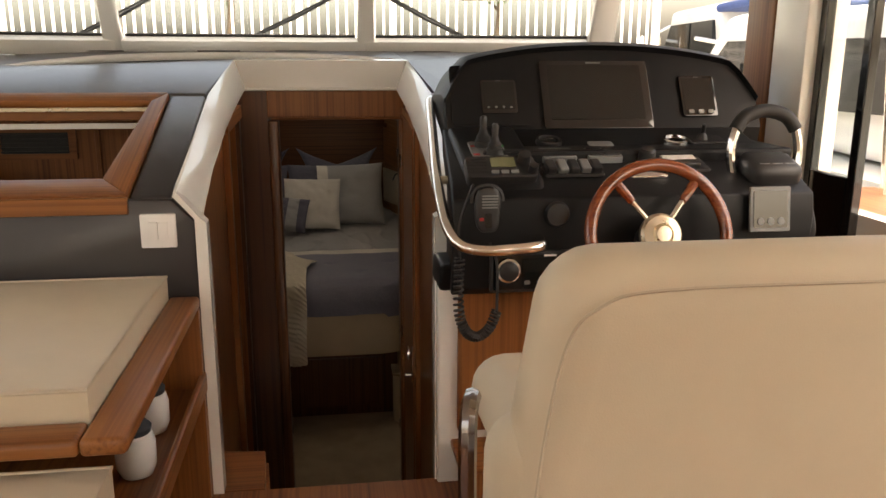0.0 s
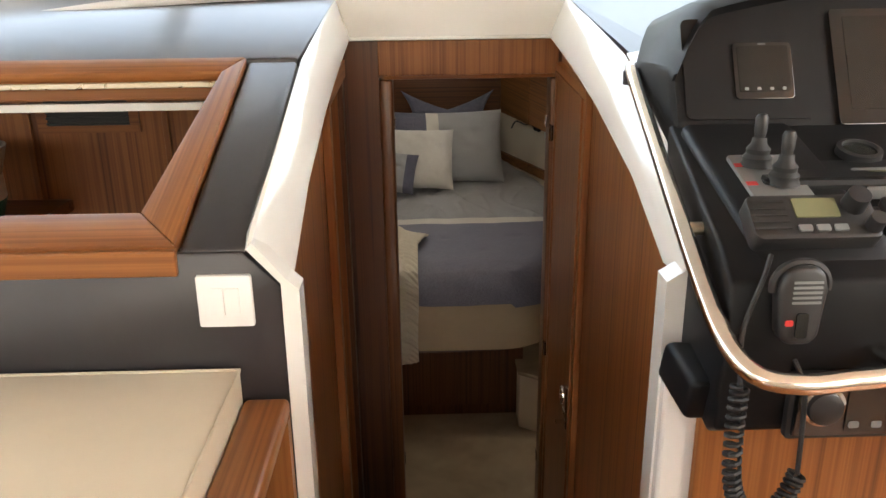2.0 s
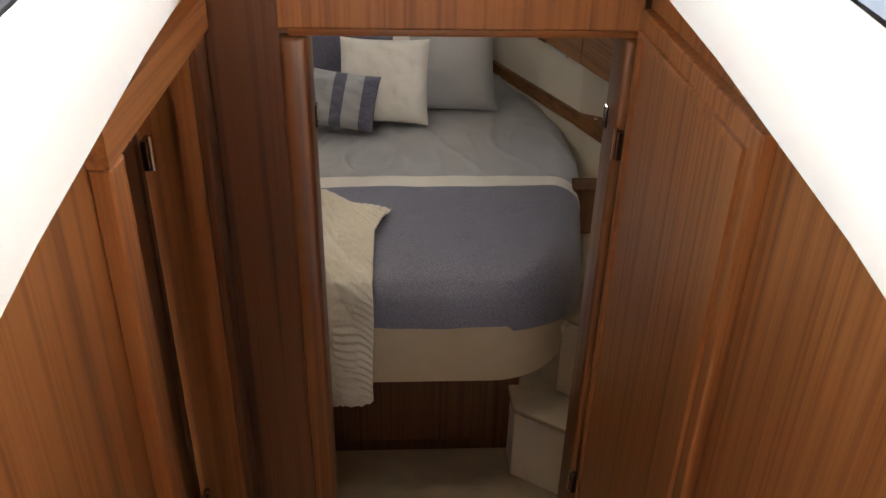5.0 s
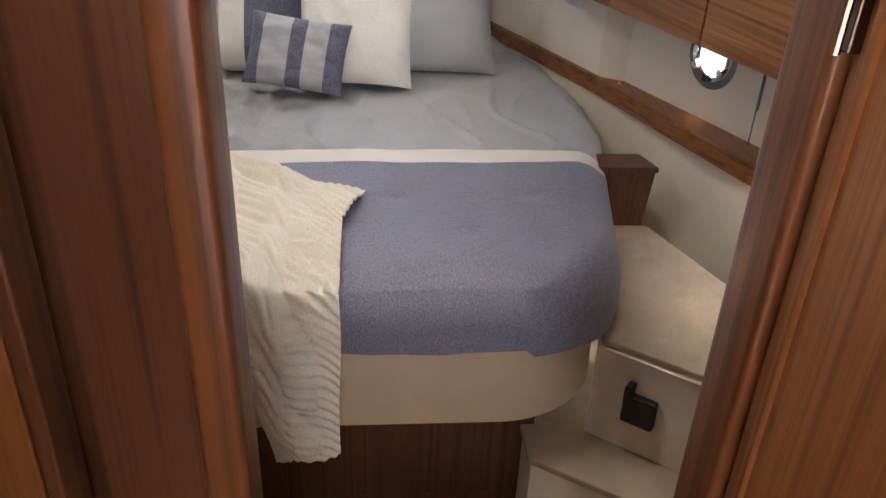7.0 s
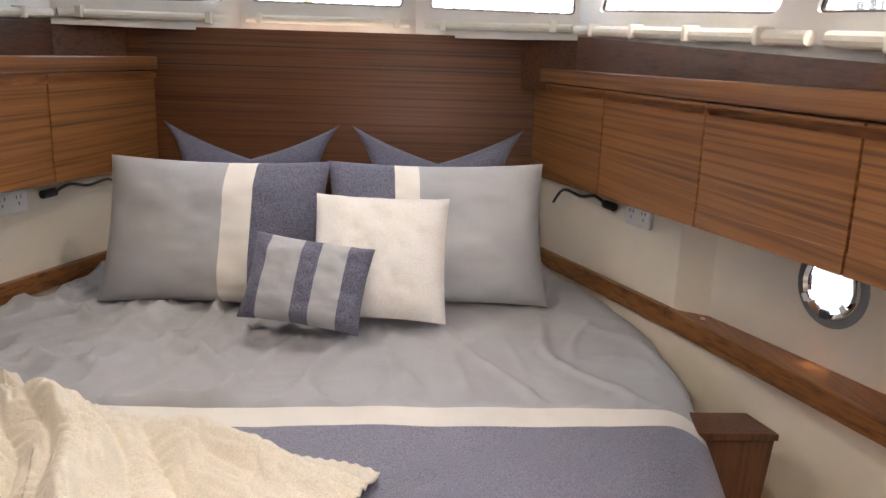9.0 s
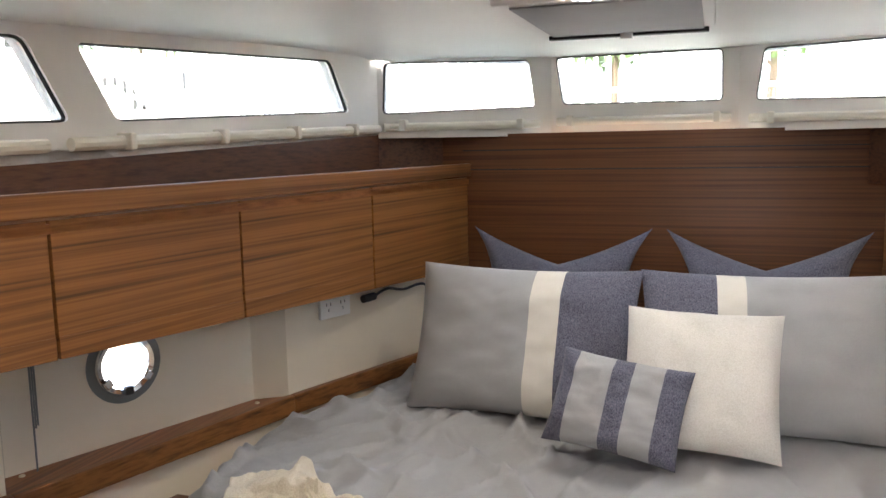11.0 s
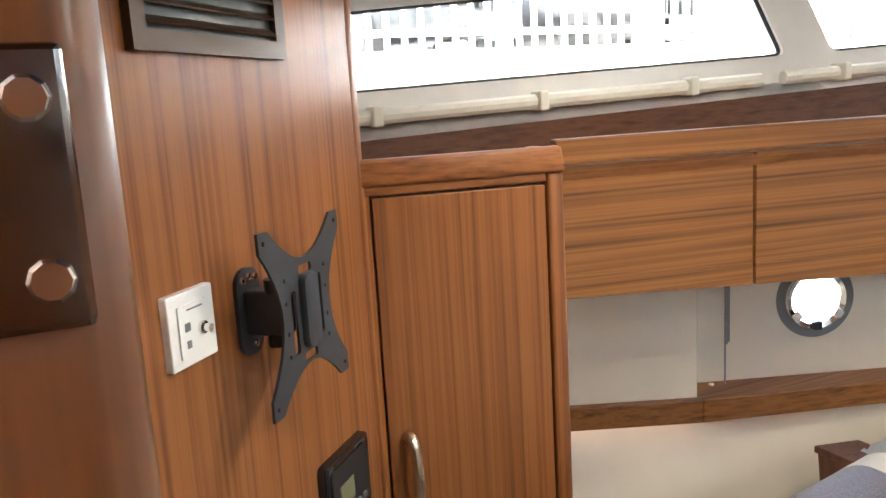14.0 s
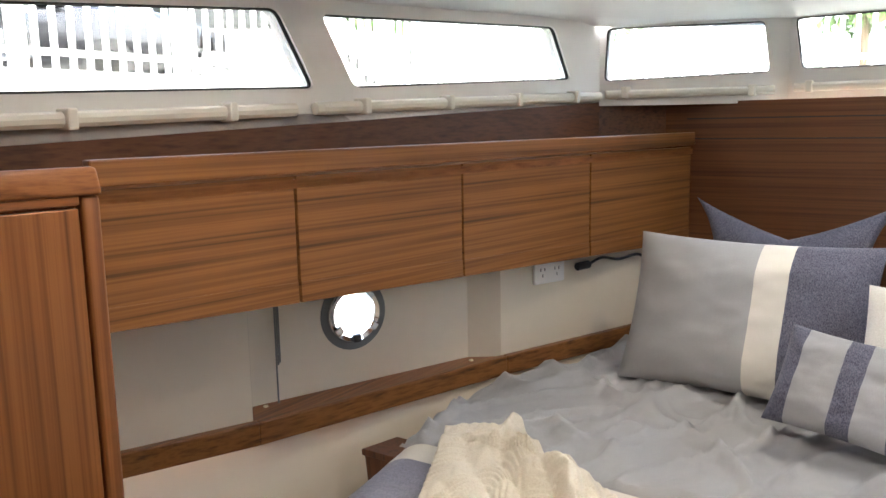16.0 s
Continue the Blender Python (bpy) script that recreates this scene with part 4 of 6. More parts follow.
for x0, x1 in ((C - 0.56, C - 0.02), (C + 0.02, C + 0.56)):
    part("drawer_front", box((x0, 2.428, FLOOR + 0.06), (x1, 2.441, FLOOR + 0.36), 0.003), WOOD_DARK_AND_SHADED, bed)
bands = {"grey_cover": (3.035, 9, GREYCLOTH), "white_band": (2.945, 3.035, OFFWHITE), "navy_cover": (-9, 2.945, NAVY)}
NU = 210
verts, quads = [], []
YS = [FOOT + 0.0015] + [FOOT + FR * (1 - math.cos(a * math.pi / 24)) for a in range(2, 12)] + [FOOT + FR + (2.945 - FOOT - FR) * i / 22 for i in range(23)]
YS += [2.975, 3.005, 3.035] + [3.035 + (4.54 - 3.035) * i / 150 for i in range(1, 151)]


def bed_z(x, y):
    w = half_bed(y) + (port_extra(y) if x < C else 0.0)
    e = min(w - abs(x - C), y - FOOT + 0.02)
    z = BEDTOP - 0.055 * max(0.0, 1 - e / 0.11) ** 2.2
    z += 0.010 * noise.noise(Vector((x * 2.1, y * 2.1, 3))) + 0.004 * noise.noise(Vector((x * 7, y * 5, 1)))
    if y > 3.035:
        r = noise.noise(Vector((x * 4 + 1.7 * y, y * 2.5 - 1.2 * x, 7)))
        z += 0.030 * max(0.0, 1 - abs(r) * 6) ** 1.2 * (0.35 + 0.65 / (1 + math.exp((x - C - 0.05) * 9)))
        r = noise.noise(Vector((x * 6 - 2.0 * y, y * 3, 17)))
        z += 0.021 * max(0.0, 1 - abs(r) * 6) ** 1.2 * (0.3 + 0.7 / (1 + math.exp((x - C) * 9)))
        q = 0.35 * noise.noise(Vector((x * 3, y * 3, 31)))
        r = noise.noise(Vector(((x + q) * 10 + 3 * y, (y + q) * 4.5, 27)))
        z += 0.007 * max(0.0, 1 - abs(r) * 4.5) ** 1.3 * (0.25 + 0.75 / (1 + math.exp((x - C + 0.1) * 8)))
    for tx, ty in ((-0.25, 2.72), (0.18, 2.72), (0.55, 2.74), (-0.05, 2.5), (0.36, 2.52)):
        z -= 0.007 * math.exp(-((x - tx) ** 2) / 0.0012 - ((y - ty) ** 2) / 0.0005)
    return z


for y in YS:
    w = half_bed(y)
    for i in range(NU + 1):
        u = -1 + 2 * i / NU
        x = C + u * (w + (port_extra(y) if u < 0 else 0.0))
        verts.append((x, y, bed_z(x, y)))
for j in range(len(YS) - 1):
    for i in range(NU):
        a = j * (NU + 1) + i
        quads.append((a, a + 1, a + NU + 2, a + NU + 1))
# skirt: port side, foot and starboard side
loop = [j * (NU + 1) for j in range(len(YS) - 1, 0, -1)] + list(range(NU + 1)) + [j * (NU + 1) + NU for j in range(1, len(YS))]
prev = loop
for k in range(1, 6):
    row = []
    for q, i0 in enumerate(loop):
        x, y, z = verts[i0]
        cx = half_bed(FOOT + FR) - FR
        dx2, dy2 = max(0.0, abs(x - C) - cx), max(0.0, FOOT + FR - y)
        ln = math.hypot(dx2, dy2) or 1.0
        nx, ny = (math.copysign(dx2 / ln, x - C), -dy2 / ln) if dy2 > 0 else (math.copysign(1.0, x - C), 0.0)
        wv = 0.010 * noise.noise(Vector((x * 9, y * 9, 5))) * k / 3
        drop = 0.155 * k / 5
        out = 0.018 * math.sin(min(1, k / 2.5) * 1.57) + wv
        verts.append((x + nx * out, y + ny * out, z - drop + 0.006 * noise.noise(Vector((x * 5, y * 5, 2)))))
        row.append(len(verts) - 1)
    for q in range(len(loop) - 1):
        quads.append((prev[q], prev[q + 1], row[q + 1], row[q]))
    prev = row
for nm, (lo, hi, mt) in bands.items():
    bm = bmesh.new()
    made = {}
    for f4 in quads:
        cy = sum(verts[i][1] for i in f4) / 4
        if lo <= cy < hi:
            vs = []
            for i in f4:
                if i not in made:
                    made[i] = bm.verts.new(verts[i])
                vs.append(made[i])
            if len({v.index for v in vs}) and len(set(vs)) == 4:
                bm.faces.new(vs)
    part(nm, bm, mt, bed, nm.replace("_", " ") + " of woven cotton", "all")


def pillow(name, m, w, h, t, cuts, label, ear=0.05, seed=0):
    """A stuffed cushion standing in the xy plane of m; cuts: colour bands across its width as (end, material, part)."""
    th = thing(name, m.translation, label, "pillow", "bed pillows")
    n = 36

    def pt(u, v, sgn):
        chop = 1 - 0.42 * (1 - abs(u)) ** 0.9 if ear > 0.2 and v > 0 else 1.0
        px = 1 - ear * (1 - v ** 2) ** 1.0 * (abs(u) ** 3)
        py = chop - min(ear, 0.08) * 1.3 * (1 - u ** 2) * (abs(v) ** 3)
        f = max(0.0, (1 - u ** 4) * (1 - v ** 4)) ** 0.55
        wr = 0.012 * noise.noise(Vector((u * 3 + seed, v * 3, seed))) * f + 0.004 * noise.noise(Vector((u * 8, v * 8 + seed, 2))) * f
        return m @ Vector((u * w / 2 * px, v * h / 2 * py, sgn * (t / 2 * f + wr + 0.003)))

    us = sorted({round(-1 + 2 * i / n, 4) for i in range(n + 1)} | {c[0] for c in cuts})
    u0 = -1
    for end, mt, nm in cuts:
        seg = [u for u in us if u0 - 1e-6 <= u <= end + 1e-6]
        bm = bmesh.new()
        for sgn in (1, -1):
            g = [[bm.verts.new(pt(u, -1 + 2 * j / n, sgn)) for j in range(n + 1)] for u in seg]
            for a, b in zip(g, g[1:]):
                for j in range(n):
                    bm.faces.new((a[j], a[j + 1], b[j + 1], b[j]) if sgn < 0 else (a[j], b[j], b[j + 1], a[j + 1]))
        bmesh.ops.remove_doubles(bm, verts=bm.verts, dist=0.0005)
        part(nm, bm, mt, th, smooth="all")
        u0 = end
    return th


def stand(a, b, up, out):
    """Pose of a cushion from its lower corners a, b and the direction up its face."""
    a, b = Vector(a), Vector(b)
    return basis((a + b) / 2 + Vector(up), b - a, up)


pillow("large_pillow", stand((-0.815, 3.77, 0.15), (-0.10, 3.72, 0.15), (0, 0.085, 0.212), 0), 0.70, 0.47, 0.16, [(0.36 - 0.25, GREYCLOTH, "grey_panel"), (0.11 + 0.26, OFFWHITE, "white_stripe"), (1, NAVYPILLOW, "navy_panel")], "large grey pillow with a white stripe and a navy end", seed=1)
pillow("large_pillow", stand((-0.115, 3.745, 0.15), (0.60, 3.79, 0.15), (0, 0.085, 0.212), 0), 0.70, 0.47, 0.16, [(-0.40, NAVYPILLOW, "navy_panel"), (-0.18, OFFWHITE, "white_stripe"), (1, GREYCLOTH, "grey_panel")], "large grey pillow with a white stripe and a navy end", seed=5)
pillow("square_pillow", stand((-0.13, 3.52, 0.172), (0.26, 3.51, 0.165), (0, 0.11, 0.170), 0), 0.40, 0.39, 0.14, [(1, CREAMBOUCLE, "cover")], "cream textured square pillow leaning on the large pillows", seed=9)
m = stand((-0.320, 3.425, 0.198), (0.025, 3.385, 0.158), (0.018, 0.075, 0.122), 0)
pillow("small_pillow", m, 0.335, 0.25, 0.11, [(-0.70, NAVYPILLOW, "navy_end"), (-0.13, GREYCLOTH, "grey_panel"), (0.17, NAVYPILLOW, "navy_band"), (0.62, GREYCLOTH, "grey_panel"), (1, NAVYPILLOW, "navy_end")], "small grey pillow with navy bands leaning in front", seed=13)
for x0, x1, sd in ((-0.76, -0.10, 21), (-0.09, 0.60, 25)):
    p = pillow("back_pillow", stand((x0, 4.22, 0.16), (x1, 4.22, 0.16), (0, 0.06, 0.245), 0), 0.64, 0.52, 0.15, [(1, NAVYPILLOW, "cover")], "navy chambray pillow with pointed corners against the headboard", ear=0.30, seed=sd)

# knitted throw over the port foot of the bed
tw = thing("knitted_throw", (-0.4, 2.5, BEDTOP), "cream cable-knit throw draped over the foot of the bed", "throw")
bm = bmesh.new()
NX, NY = 220, 250
rows = []
for j in range(NY + 1):
    v = j / NY
    row = []
    for i in range(NX + 1):
        u = i / NX
        top = 3.09 - 0.06 * u - 0.33 * u * u + 0.12 * math.exp(-((u - 0.15) / 0.09) ** 2) + 0.014 * math.sin(u * 21)
        bot = 0.60 if u > 0.70 else (0.60 - 0.26 * (0.70 - u) / 0.06 if u > 0.64 else (0.34 if u > 0.42 else 0.30 - 0.2 * (0.42 - u)))
        length = (top - FOOT) + 0.44 * (bot / 0.6) * (1 if u > 0.35 else 0.8)
        s = v * length
        xa = -1.0 + 0.55 * v
        x = xa + (0.045 - xa) * u + 0.055 * max(0.0, u - 0.80) / 0.2 * max(0.0, 1 - v * 5.0) - 0.05 * math.sin(v * 3) * (1 - u)
        y = top - s
        edge = min(1.0, 0.15 + u * 4) * min(1.0, 0.12 + (1 - u) * 5) * min(1.0, 0.15 + v * 6)
        fold = noise.noise(Vector((x * 5.0 + v * 1.5, v * 1.8, 3)))
        ph = 10.5 * (1.7 * x + y) + 2.6 * noise.noise(Vector((x * 2.2, y * 2.2, 6)))
        rise = (0.026 * max(0.0, fold) + 0.068 * (0.5 + 0.5 * math.sin(ph)) ** 1.5 + 0.022 * abs(math.sin(ph * 1.9 + 1.3))) * edge
        rise += 0.012 * math.exp(-((v - 0.10) ** 2) / 0.004)
        # knit: ribbed borders, and plaits with ladder rows between them
        col = math.sin(x * 44)
        if v < 0.07:
            rib = 0.0024 * math.sin(x * 260)
        elif u > 0.92:
            rib = 0.0046 * math.sin(s * 230)
        elif col > 0.15:
            rib = 0.0075 * abs(math.sin(s * 52 + 1.2 * math.sin(x * 88))) * col
        else:
            rib = 0.0042 * math.sin(s * 210) * (1 if math.sin(s * 21 + 7 * x) > -0.2 else -0.6)
        lift = 0.014 + max(0.0, rise) + rib
        if s < top - FOOT:
            row.append(bm.verts.new((x, y, bed_z(max(C - half_bed(y) + 0.01, x), y) + lift)))
        else:
            d = s - (top - FOOT)
            a = min(1.0, d / 0.05)
            row.append(bm.verts.new((x + 0.02 * fold, FOOT - 0.015 - 0.022 * math.sin(a * 1.57) - lift * 0.9, bed_z(x, FOOT + 0.01) - max(0.0, d - 0.015) + lift * (1 - a))))
    rows.append(row)
for A, B in zip(rows, rows[1:]):
    for i in range(NX):
        bm.faces.new((A[i], A[i + 1], B[i + 1], B[i]))
ret = bmesh.ops.extrude_face_region(bm, geom=bm.faces[:])
for v in ret["geom"]:
    if isinstance(v, bmesh.types.BMVert):
        v.co.z += 0.005
        v.co.y -= 0.003
part("knit", bm, KNIT, tw, smooth="all")

# bedside boxes, bench and lower step
for s in (-1, 1):
    ns = thing("bedside_box", (C + s * 1.0, 3.1, -0.106), "small dark teak bedside box between bed and hull", "bedside box", "bedside boxes")
    part("top", prism([(C + s * 0.86, 2.985, 0.085), (C + s * 1.10, 2.985, 0.085), (C + s * 1.07, 3.10, 0.085), (C + s * 0.90, 3.10, 0.085)], (0, 0, 0.018), 0.003), WOOD_DARK_AND_SHADED, ns)
    part("front", prism([(C + s * 0.865, 3.0, -0.104), (C + s * 1.08, 3.0, -0.104), (C + s * 1.092, 2.99, 0.085), (C + s * 0.865, 2.99, 0.085)], (0, 0.02, 0)), WOOD_DARK_AND_SHADED, ns)
    be = thing("side_bench", (C + s * 1.0, 2.6, FLOOR), "carpet-topped side bench with a cream vinyl front", "bench", "side benches", "structure")
    part("carpet_top", prism([(C + s * 0.80, 2.39, -0.125), (C + s * 0.97, 2.255, -0.125), (C + s * 1.27, 2.255 - 0.24, -0.125), (C + s * 1.30, 2.40, -0.125), (C + s * 1.10, 3.0, -0.125), (C + s * 0.80, 3.0, -0.125)], (0, 0, 0.02), 0.004), CARPET, be)
    part("front", prism([(C + s * 0.79, 2.40, FLOOR), (C + s * 1.27, 2.02, FLOOR), (C + s * 1.27, 2.02, -0.126), (C + s * 0.79, 2.40, -0.126)], (0.02 * s, 0.03, 0)), WALLVINYL, be)
    part("piping", tube([(C + s * 0.79, 2.392, -0.13), (C + s * 1.27, 2.012, -0.13)], 0.005, 6), PIPING, be)
    ls = thing("low_step", (C + s * 0.8, 2.3, FLOOR), "low carpet-topped step beside the bed", "step", "low steps", "structure")
    part("carpet_top", prism([(C + s * 0.62, 2.435, -0.44), (C + s * 0.62, 2.30, -0.44), (C + s * 1.20, 1.90, -0.44), (C + s * 1.24, 2.05, -0.44), (C + s * 0.79, 2.43, -0.44)], (0, 0, 0.02), 0.004), CARPET, ls)
    part("front", prism([(C + s * 0.63, 2.43, FLOOR), (C + s * 0.63, 2.305, FLOOR), (C + s * 1.20, 1.91, FLOOR), (C + s * 1.22, 2.05, FLOOR), (C + s * 0.79, 2.42, FLOOR)], (0, 0, 0.29)), WALLVINYL, ls)
    bo = thing("socket_box", (C + s * 0.90, 2.30, -0.33), "black socket box on the bench front", "socket")
    mm = basis((C + s * 0.895, 2.308, -0.27), (s * 0.48, -0.38, 0), (0, 0, 1))
    if mm.col[2].xyz.y > 0:
        mm = basis((C + s * 0.895, 2.308, -0.27), (-s * 0.48, 0.38, 0), (0, 0, 1))
    part("body", plate(mm, 0.085, 0.085, 0.02, 0.006, 0.003), PLASTIC, bo)
    part("plug", plate(mm, 0.02, 0.05, 0.03, 0.004, 0, -0.03, 0.05), PLASTIC, bo)
    # socket plates and lamp leads on the hull lining by the pillows
    y = 3.84
    n2 = Vector((-s, -0.36, 0)).normalized()
    tx = Vector((0, 0, 1)).cross(n2)
    mm = basis(Vector((C + s * (xn(y) + 0.008), y, 0.44)), tx, (0, 0, 1))
    so = thing("wall_socket", mm.translation, "white double wall socket under the lockers", "socket", "wall sockets")
    part("plate", plate(mm, 0.135, 0.075, 0.010, 0.006, 0.003), SWITCHWHITE, so)
    for k in (-0.032, 0.032):
        for dx, dy in ((-0.009, 0.01), (0.009, 0.01), (0, -0.010)):
            part("slot", box((k + dx - 0.0015, dy - 0.005, 0.010), (k + dx + 0.0015, dy + 0.005, 0.0106), 0, mm), PLASTIC, so)
    ld = thing("plug_lead", mm.translation, "black plug and lead running behind the pillow", "cable", "plug leads")
    p0 = Vector((C + s * (xn(4.0) - 0.01), 4.0, 0.445))
    part("plug", tube([p0 + Vector((s * 0.02, -0.05, -0.002)), p0 + Vector((0, 0.0, 0.0))], 0.014, 10), PLASTIC, ld)
    part("lead", tube(smooth_path([p0, p0 + Vector((-s * 0.02, 0.07, 0.015)), p0 + Vector((-s * 0.05, 0.15, 0.0)), p0 + Vector((-s * 0.10, 0.22, 0.01)), p0 + Vector((-s * 0.12, 0.30, -0.05))]), 0.005, 8), PLASTIC, ld)
    # cords hanging in the porthole bay
    for k in range(3):
        cd = thing("blind_cord", (C + s * (xn(2.9) + 0.05), 2.93 + 0.02 * k, 0.4), "thin grey cord hanging in the porthole bay", "cord", "cords")
        x0 = C + s * (xn(2.90) + 0.055 + 0.012 * k)
        part("strand", tube([(x0, 2.93 + 0.018 * k, 0.56), (x0, 2.93 + 0.018 * k, 0.30 if k else 0.20)], 0.0025, 5), GREYPLASTIC, cd)


# wardrobe in the port aft corner
def xw(y):
    return -1.125 + 0.1666 * (y - 2.709)


wr = thing("wardrobe", (-1.3, 2.1, FLOOR), "teak wardrobe with one door and a railed top", "wardrobe")
part("body", prism([(xw(1.80) - 0.022, 1.80, FLOOR), (xw(2.285) - 0.022, 2.285, FLOOR), (xw(2.285) - 0.26, 2.285, FLOOR), (xw(1.8) - 0.26, 1.80, FLOOR)], (0, 0, 0.81 - FLOOR)), WOOD_Z, wr)
dw = part("door", slab([(xw(1.934), 1.934, FLOOR + 0.08), (xw(2.262), 2.262, FLOOR + 0.08), (xw(2.262), 2.262, 0.800), (xw(1.934), 1.934, 0.800)], 0.02, 0.002), WOOD_Z, wr)
part("handle", tube(smooth_path([(xw(1.97) + 0.004, 1.968, 0.345), (xw(1.97) + 0.028, 1.970, 0.335), (xw(1.97) + 0.036, 1.972, 0.26), (xw(1.97) + 0.028, 1.970, 0.19), (xw(1.97) + 0.004, 1.968, 0.18)]), 0.011, 10), BRASS, dw, "bowed satin metal handle", True)
part("left_stile", slab([(xw(1.85), 1.85, FLOOR), (xw(1.929), 1.929, FLOOR), (xw(1.929), 1.929, 0.812), (xw(1.85), 1.85, 0.812)], 0.021, 0.002), WOOD_Z, wr)
part("right_stile", slab([(xw(2.266) + 0.004, 2.266, FLOOR), (xw(2.298) + 0.004, 2.298, FLOOR), (xw(2.298) + 0.004, 2.298, 0.822), (xw(2.266) + 0.004, 2.266, 0.822)], 0.05, 0.008, 3), WOOD_Z, wr, smooth=True)
part("top_rail", slab([(xw(1.85) + 0.012, 1.85, 0.822), (xw(2.300) + 0.012, 2.300, 0.822), (xw(2.300) + 0.010, 2.292, 0.872), (xw(1.85) + 0.010, 1.85, 0.872)], 0.032, 0.008, 3), WOOD_Y, wr, smooth=True)
part("rail_return", box((xw(2.28) - 0.10, 2.272, 0.822), (xw(2.28) - 0.018, 2.299, 0.868), 0.006), WOOD_X, wr)
part("under_rail", slab([(xw(1.85) + 0.004, 1.85, 0.806), (xw(2.262) + 0.004, 2.262, 0.806), (xw(2.262) + 0.004, 2.262, 0.822), (xw(1.85) + 0.004, 1.85, 0.822)], 0.02, 0.002), WOOD_Y, wr)

# angled teak panel with the screen mount
PA, PB = Vector((-0.735, 1.448, 0)), Vector((-1.236, 1.905, 0))
PD = (PB - PA).normalized()
PN = Vector((-PD.y, PD.x, 0))
PN = -PN if PN.dot(Vector((1, 0.5, 0))) < 0 else PN
up = lambda p, z: p + Vector((0, 0, z))
setting("wall_angled", prism([up(PA, FLOOR), up(PB, FLOOR), up(PB, 1.30), up(PA, 1.30)], -PN * 0.03, 0.004), WOOD_Z, "teak angled panel in the cabin corner")
setting("wall_angled_edge", prism([up(PB, FLOOR), up(PB + PD * 0.03, FLOOR), up(PB + PD * 0.03, 1.30), up(PB, 1.30)], -PN * 0.025, 0.008, 3), WOOD_Z, smooth=True)


def on_panel(x, y, z, d=0.0):
    """Pose on the angled panel: x to the viewer's right, y up, z out."""
    q = Vector((x, y, 0))
    k = (q - PA).dot(PD)
    return basis(PA + PD * k + Vector((0, 0, z)) + PN * d, PN.cross(Vector((0, 0, 1))) * -1, (0, 0, 1))


v2 = thing("vent_grille", on_panel(-0.94, 1.635, 1.03).translation, "dark bronze air vent high on the teak panel", "vent")
m = on_panel(-0.94, 1.635, 1.135)
vw, vh = 0.325, 0.20
BRONZE = mat_plain("bronze_paint", (0.075, 0.042, 0.024), 0.4, metal=0.3, var=0.1)
part("frame", ring_wall([m @ Vector(p) for p in ((-vw / 2, -vh / 2, 0), (vw / 2, -vh / 2, 0), (vw / 2, vh / 2, 0), (-vw / 2, vh / 2, 0))], [m @ Vector(p) for p in ((-vw / 2 + 0.024, -vh / 2 + 0.024, 0), (vw / 2 - 0.024, -vh / 2 + 0.024, 0), (vw / 2 - 0.024, vh / 2 - 0.024, 0), (-vw / 2 + 0.024, vh / 2 - 0.024, 0))], PN * 0.012), BRONZE, v2)
part("backing", box((-vw / 2 + 0.02, -vh / 2 + 0.02, 0.001), (vw / 2 - 0.02, vh / 2 - 0.02, 0.003), 0, m), PLASTIC, v2)
for k in range(7):
    part("slat", box((-vw / 2 + 0.024, -0.0012, -0.007), (vw / 2 - 0.024, 0.0012, 0.007), 0, m @ pose(0, -vh / 2 + 0.035 + 0.021 * k, 0.008, 35)), BRONZE, v2)
sk = thing("wall_socket", on_panel(-0.854, 1.557, 0.72).translation, "white aerial and data socket on the teak panel", "socket")
m = on_panel(-0.854, 1.557, 0.721)
part("plate", plate(m, 0.088, 0.088, 0.010, 0.003, 0.002), SWITCHWHITE, sk)
part("inset", plate(m, 0.056, 0.062, 0.002, 0.002, 0.0, 0.0, -0.002, 0.010), SWITCHWHITE, sk)
part("aerial_jack", lathe([(0.008, 0), (0.008, 0.004), (0.005, 0.004), (0.005, 0.013), (0, 0.013)], m @ pose(0.014, -0.004, 0.012), 14), CHROME, sk, smooth=True)
part("mark", box((-0.018, -0.002, 0.012), (-0.008, 0.008, 0.0125), 0, m), GREYPLASTIC, sk)
part("mark", box((-0.017, -0.022, 0.012), (-0.009, -0.013, 0.0125), 0, m), GREYPLASTIC, sk)
part("writing_bar", box((-0.012, 0.022, 0.012), (0.018, 0.024, 0.0124), 0, m), GREYPLASTIC, sk)
sw = thing("small_switch", on_panel(-0.778, 1.487, 0.70).translation, "narrow white switch on the teak panel edge", "switch")
part("plate", plate(on_panel(-0.778, 1.487, 0.735), 0.03, 0.085, 0.010, 0.004, 0.003), SWITCHWHITE, sw)

# screen mount: wall bracket, arm and star-shaped plate
mt = thing("screen_mount", on_panel(-0.921, 1.618, 0.60).translation, "black steel screen mount with an empty plate", "mount")
m = on_panel(-0.950, 1.645, 0.705)
wb = part("wall_plate", plate(m, 0.056, 0.118, 0.006, 0.024), MOUNT, mt, smooth=False)
for dx, dy in ((-0.014, 0.044), (0.001, 0.047), (0.015, 0.044), (0.004, -0.044)):
    part("bolt", lathe([(0.006, 0), (0.005, 0.004), (0, 0.005)], m @ pose(dx, dy, 0.006), 10), CHROME, wb)
part("arm", box((-0.014, -0.03, 0.004), (0.014, 0.03, 0.065), 0.004, m), MOUNT, mt)
part("pivot", lathe([(0, -0.045), (0.014, -0.045), (0.014, 0.045), (0, 0.045)], m @ pose(0, 0, 0.045, 90), 14), PLASTIC, mt, smooth=True)
m = basis(Vector((-0.925, 1.717, 0.702)), on_panel(-0.9, 1.6, 0).col[0].xyz, (0, 0, 1))


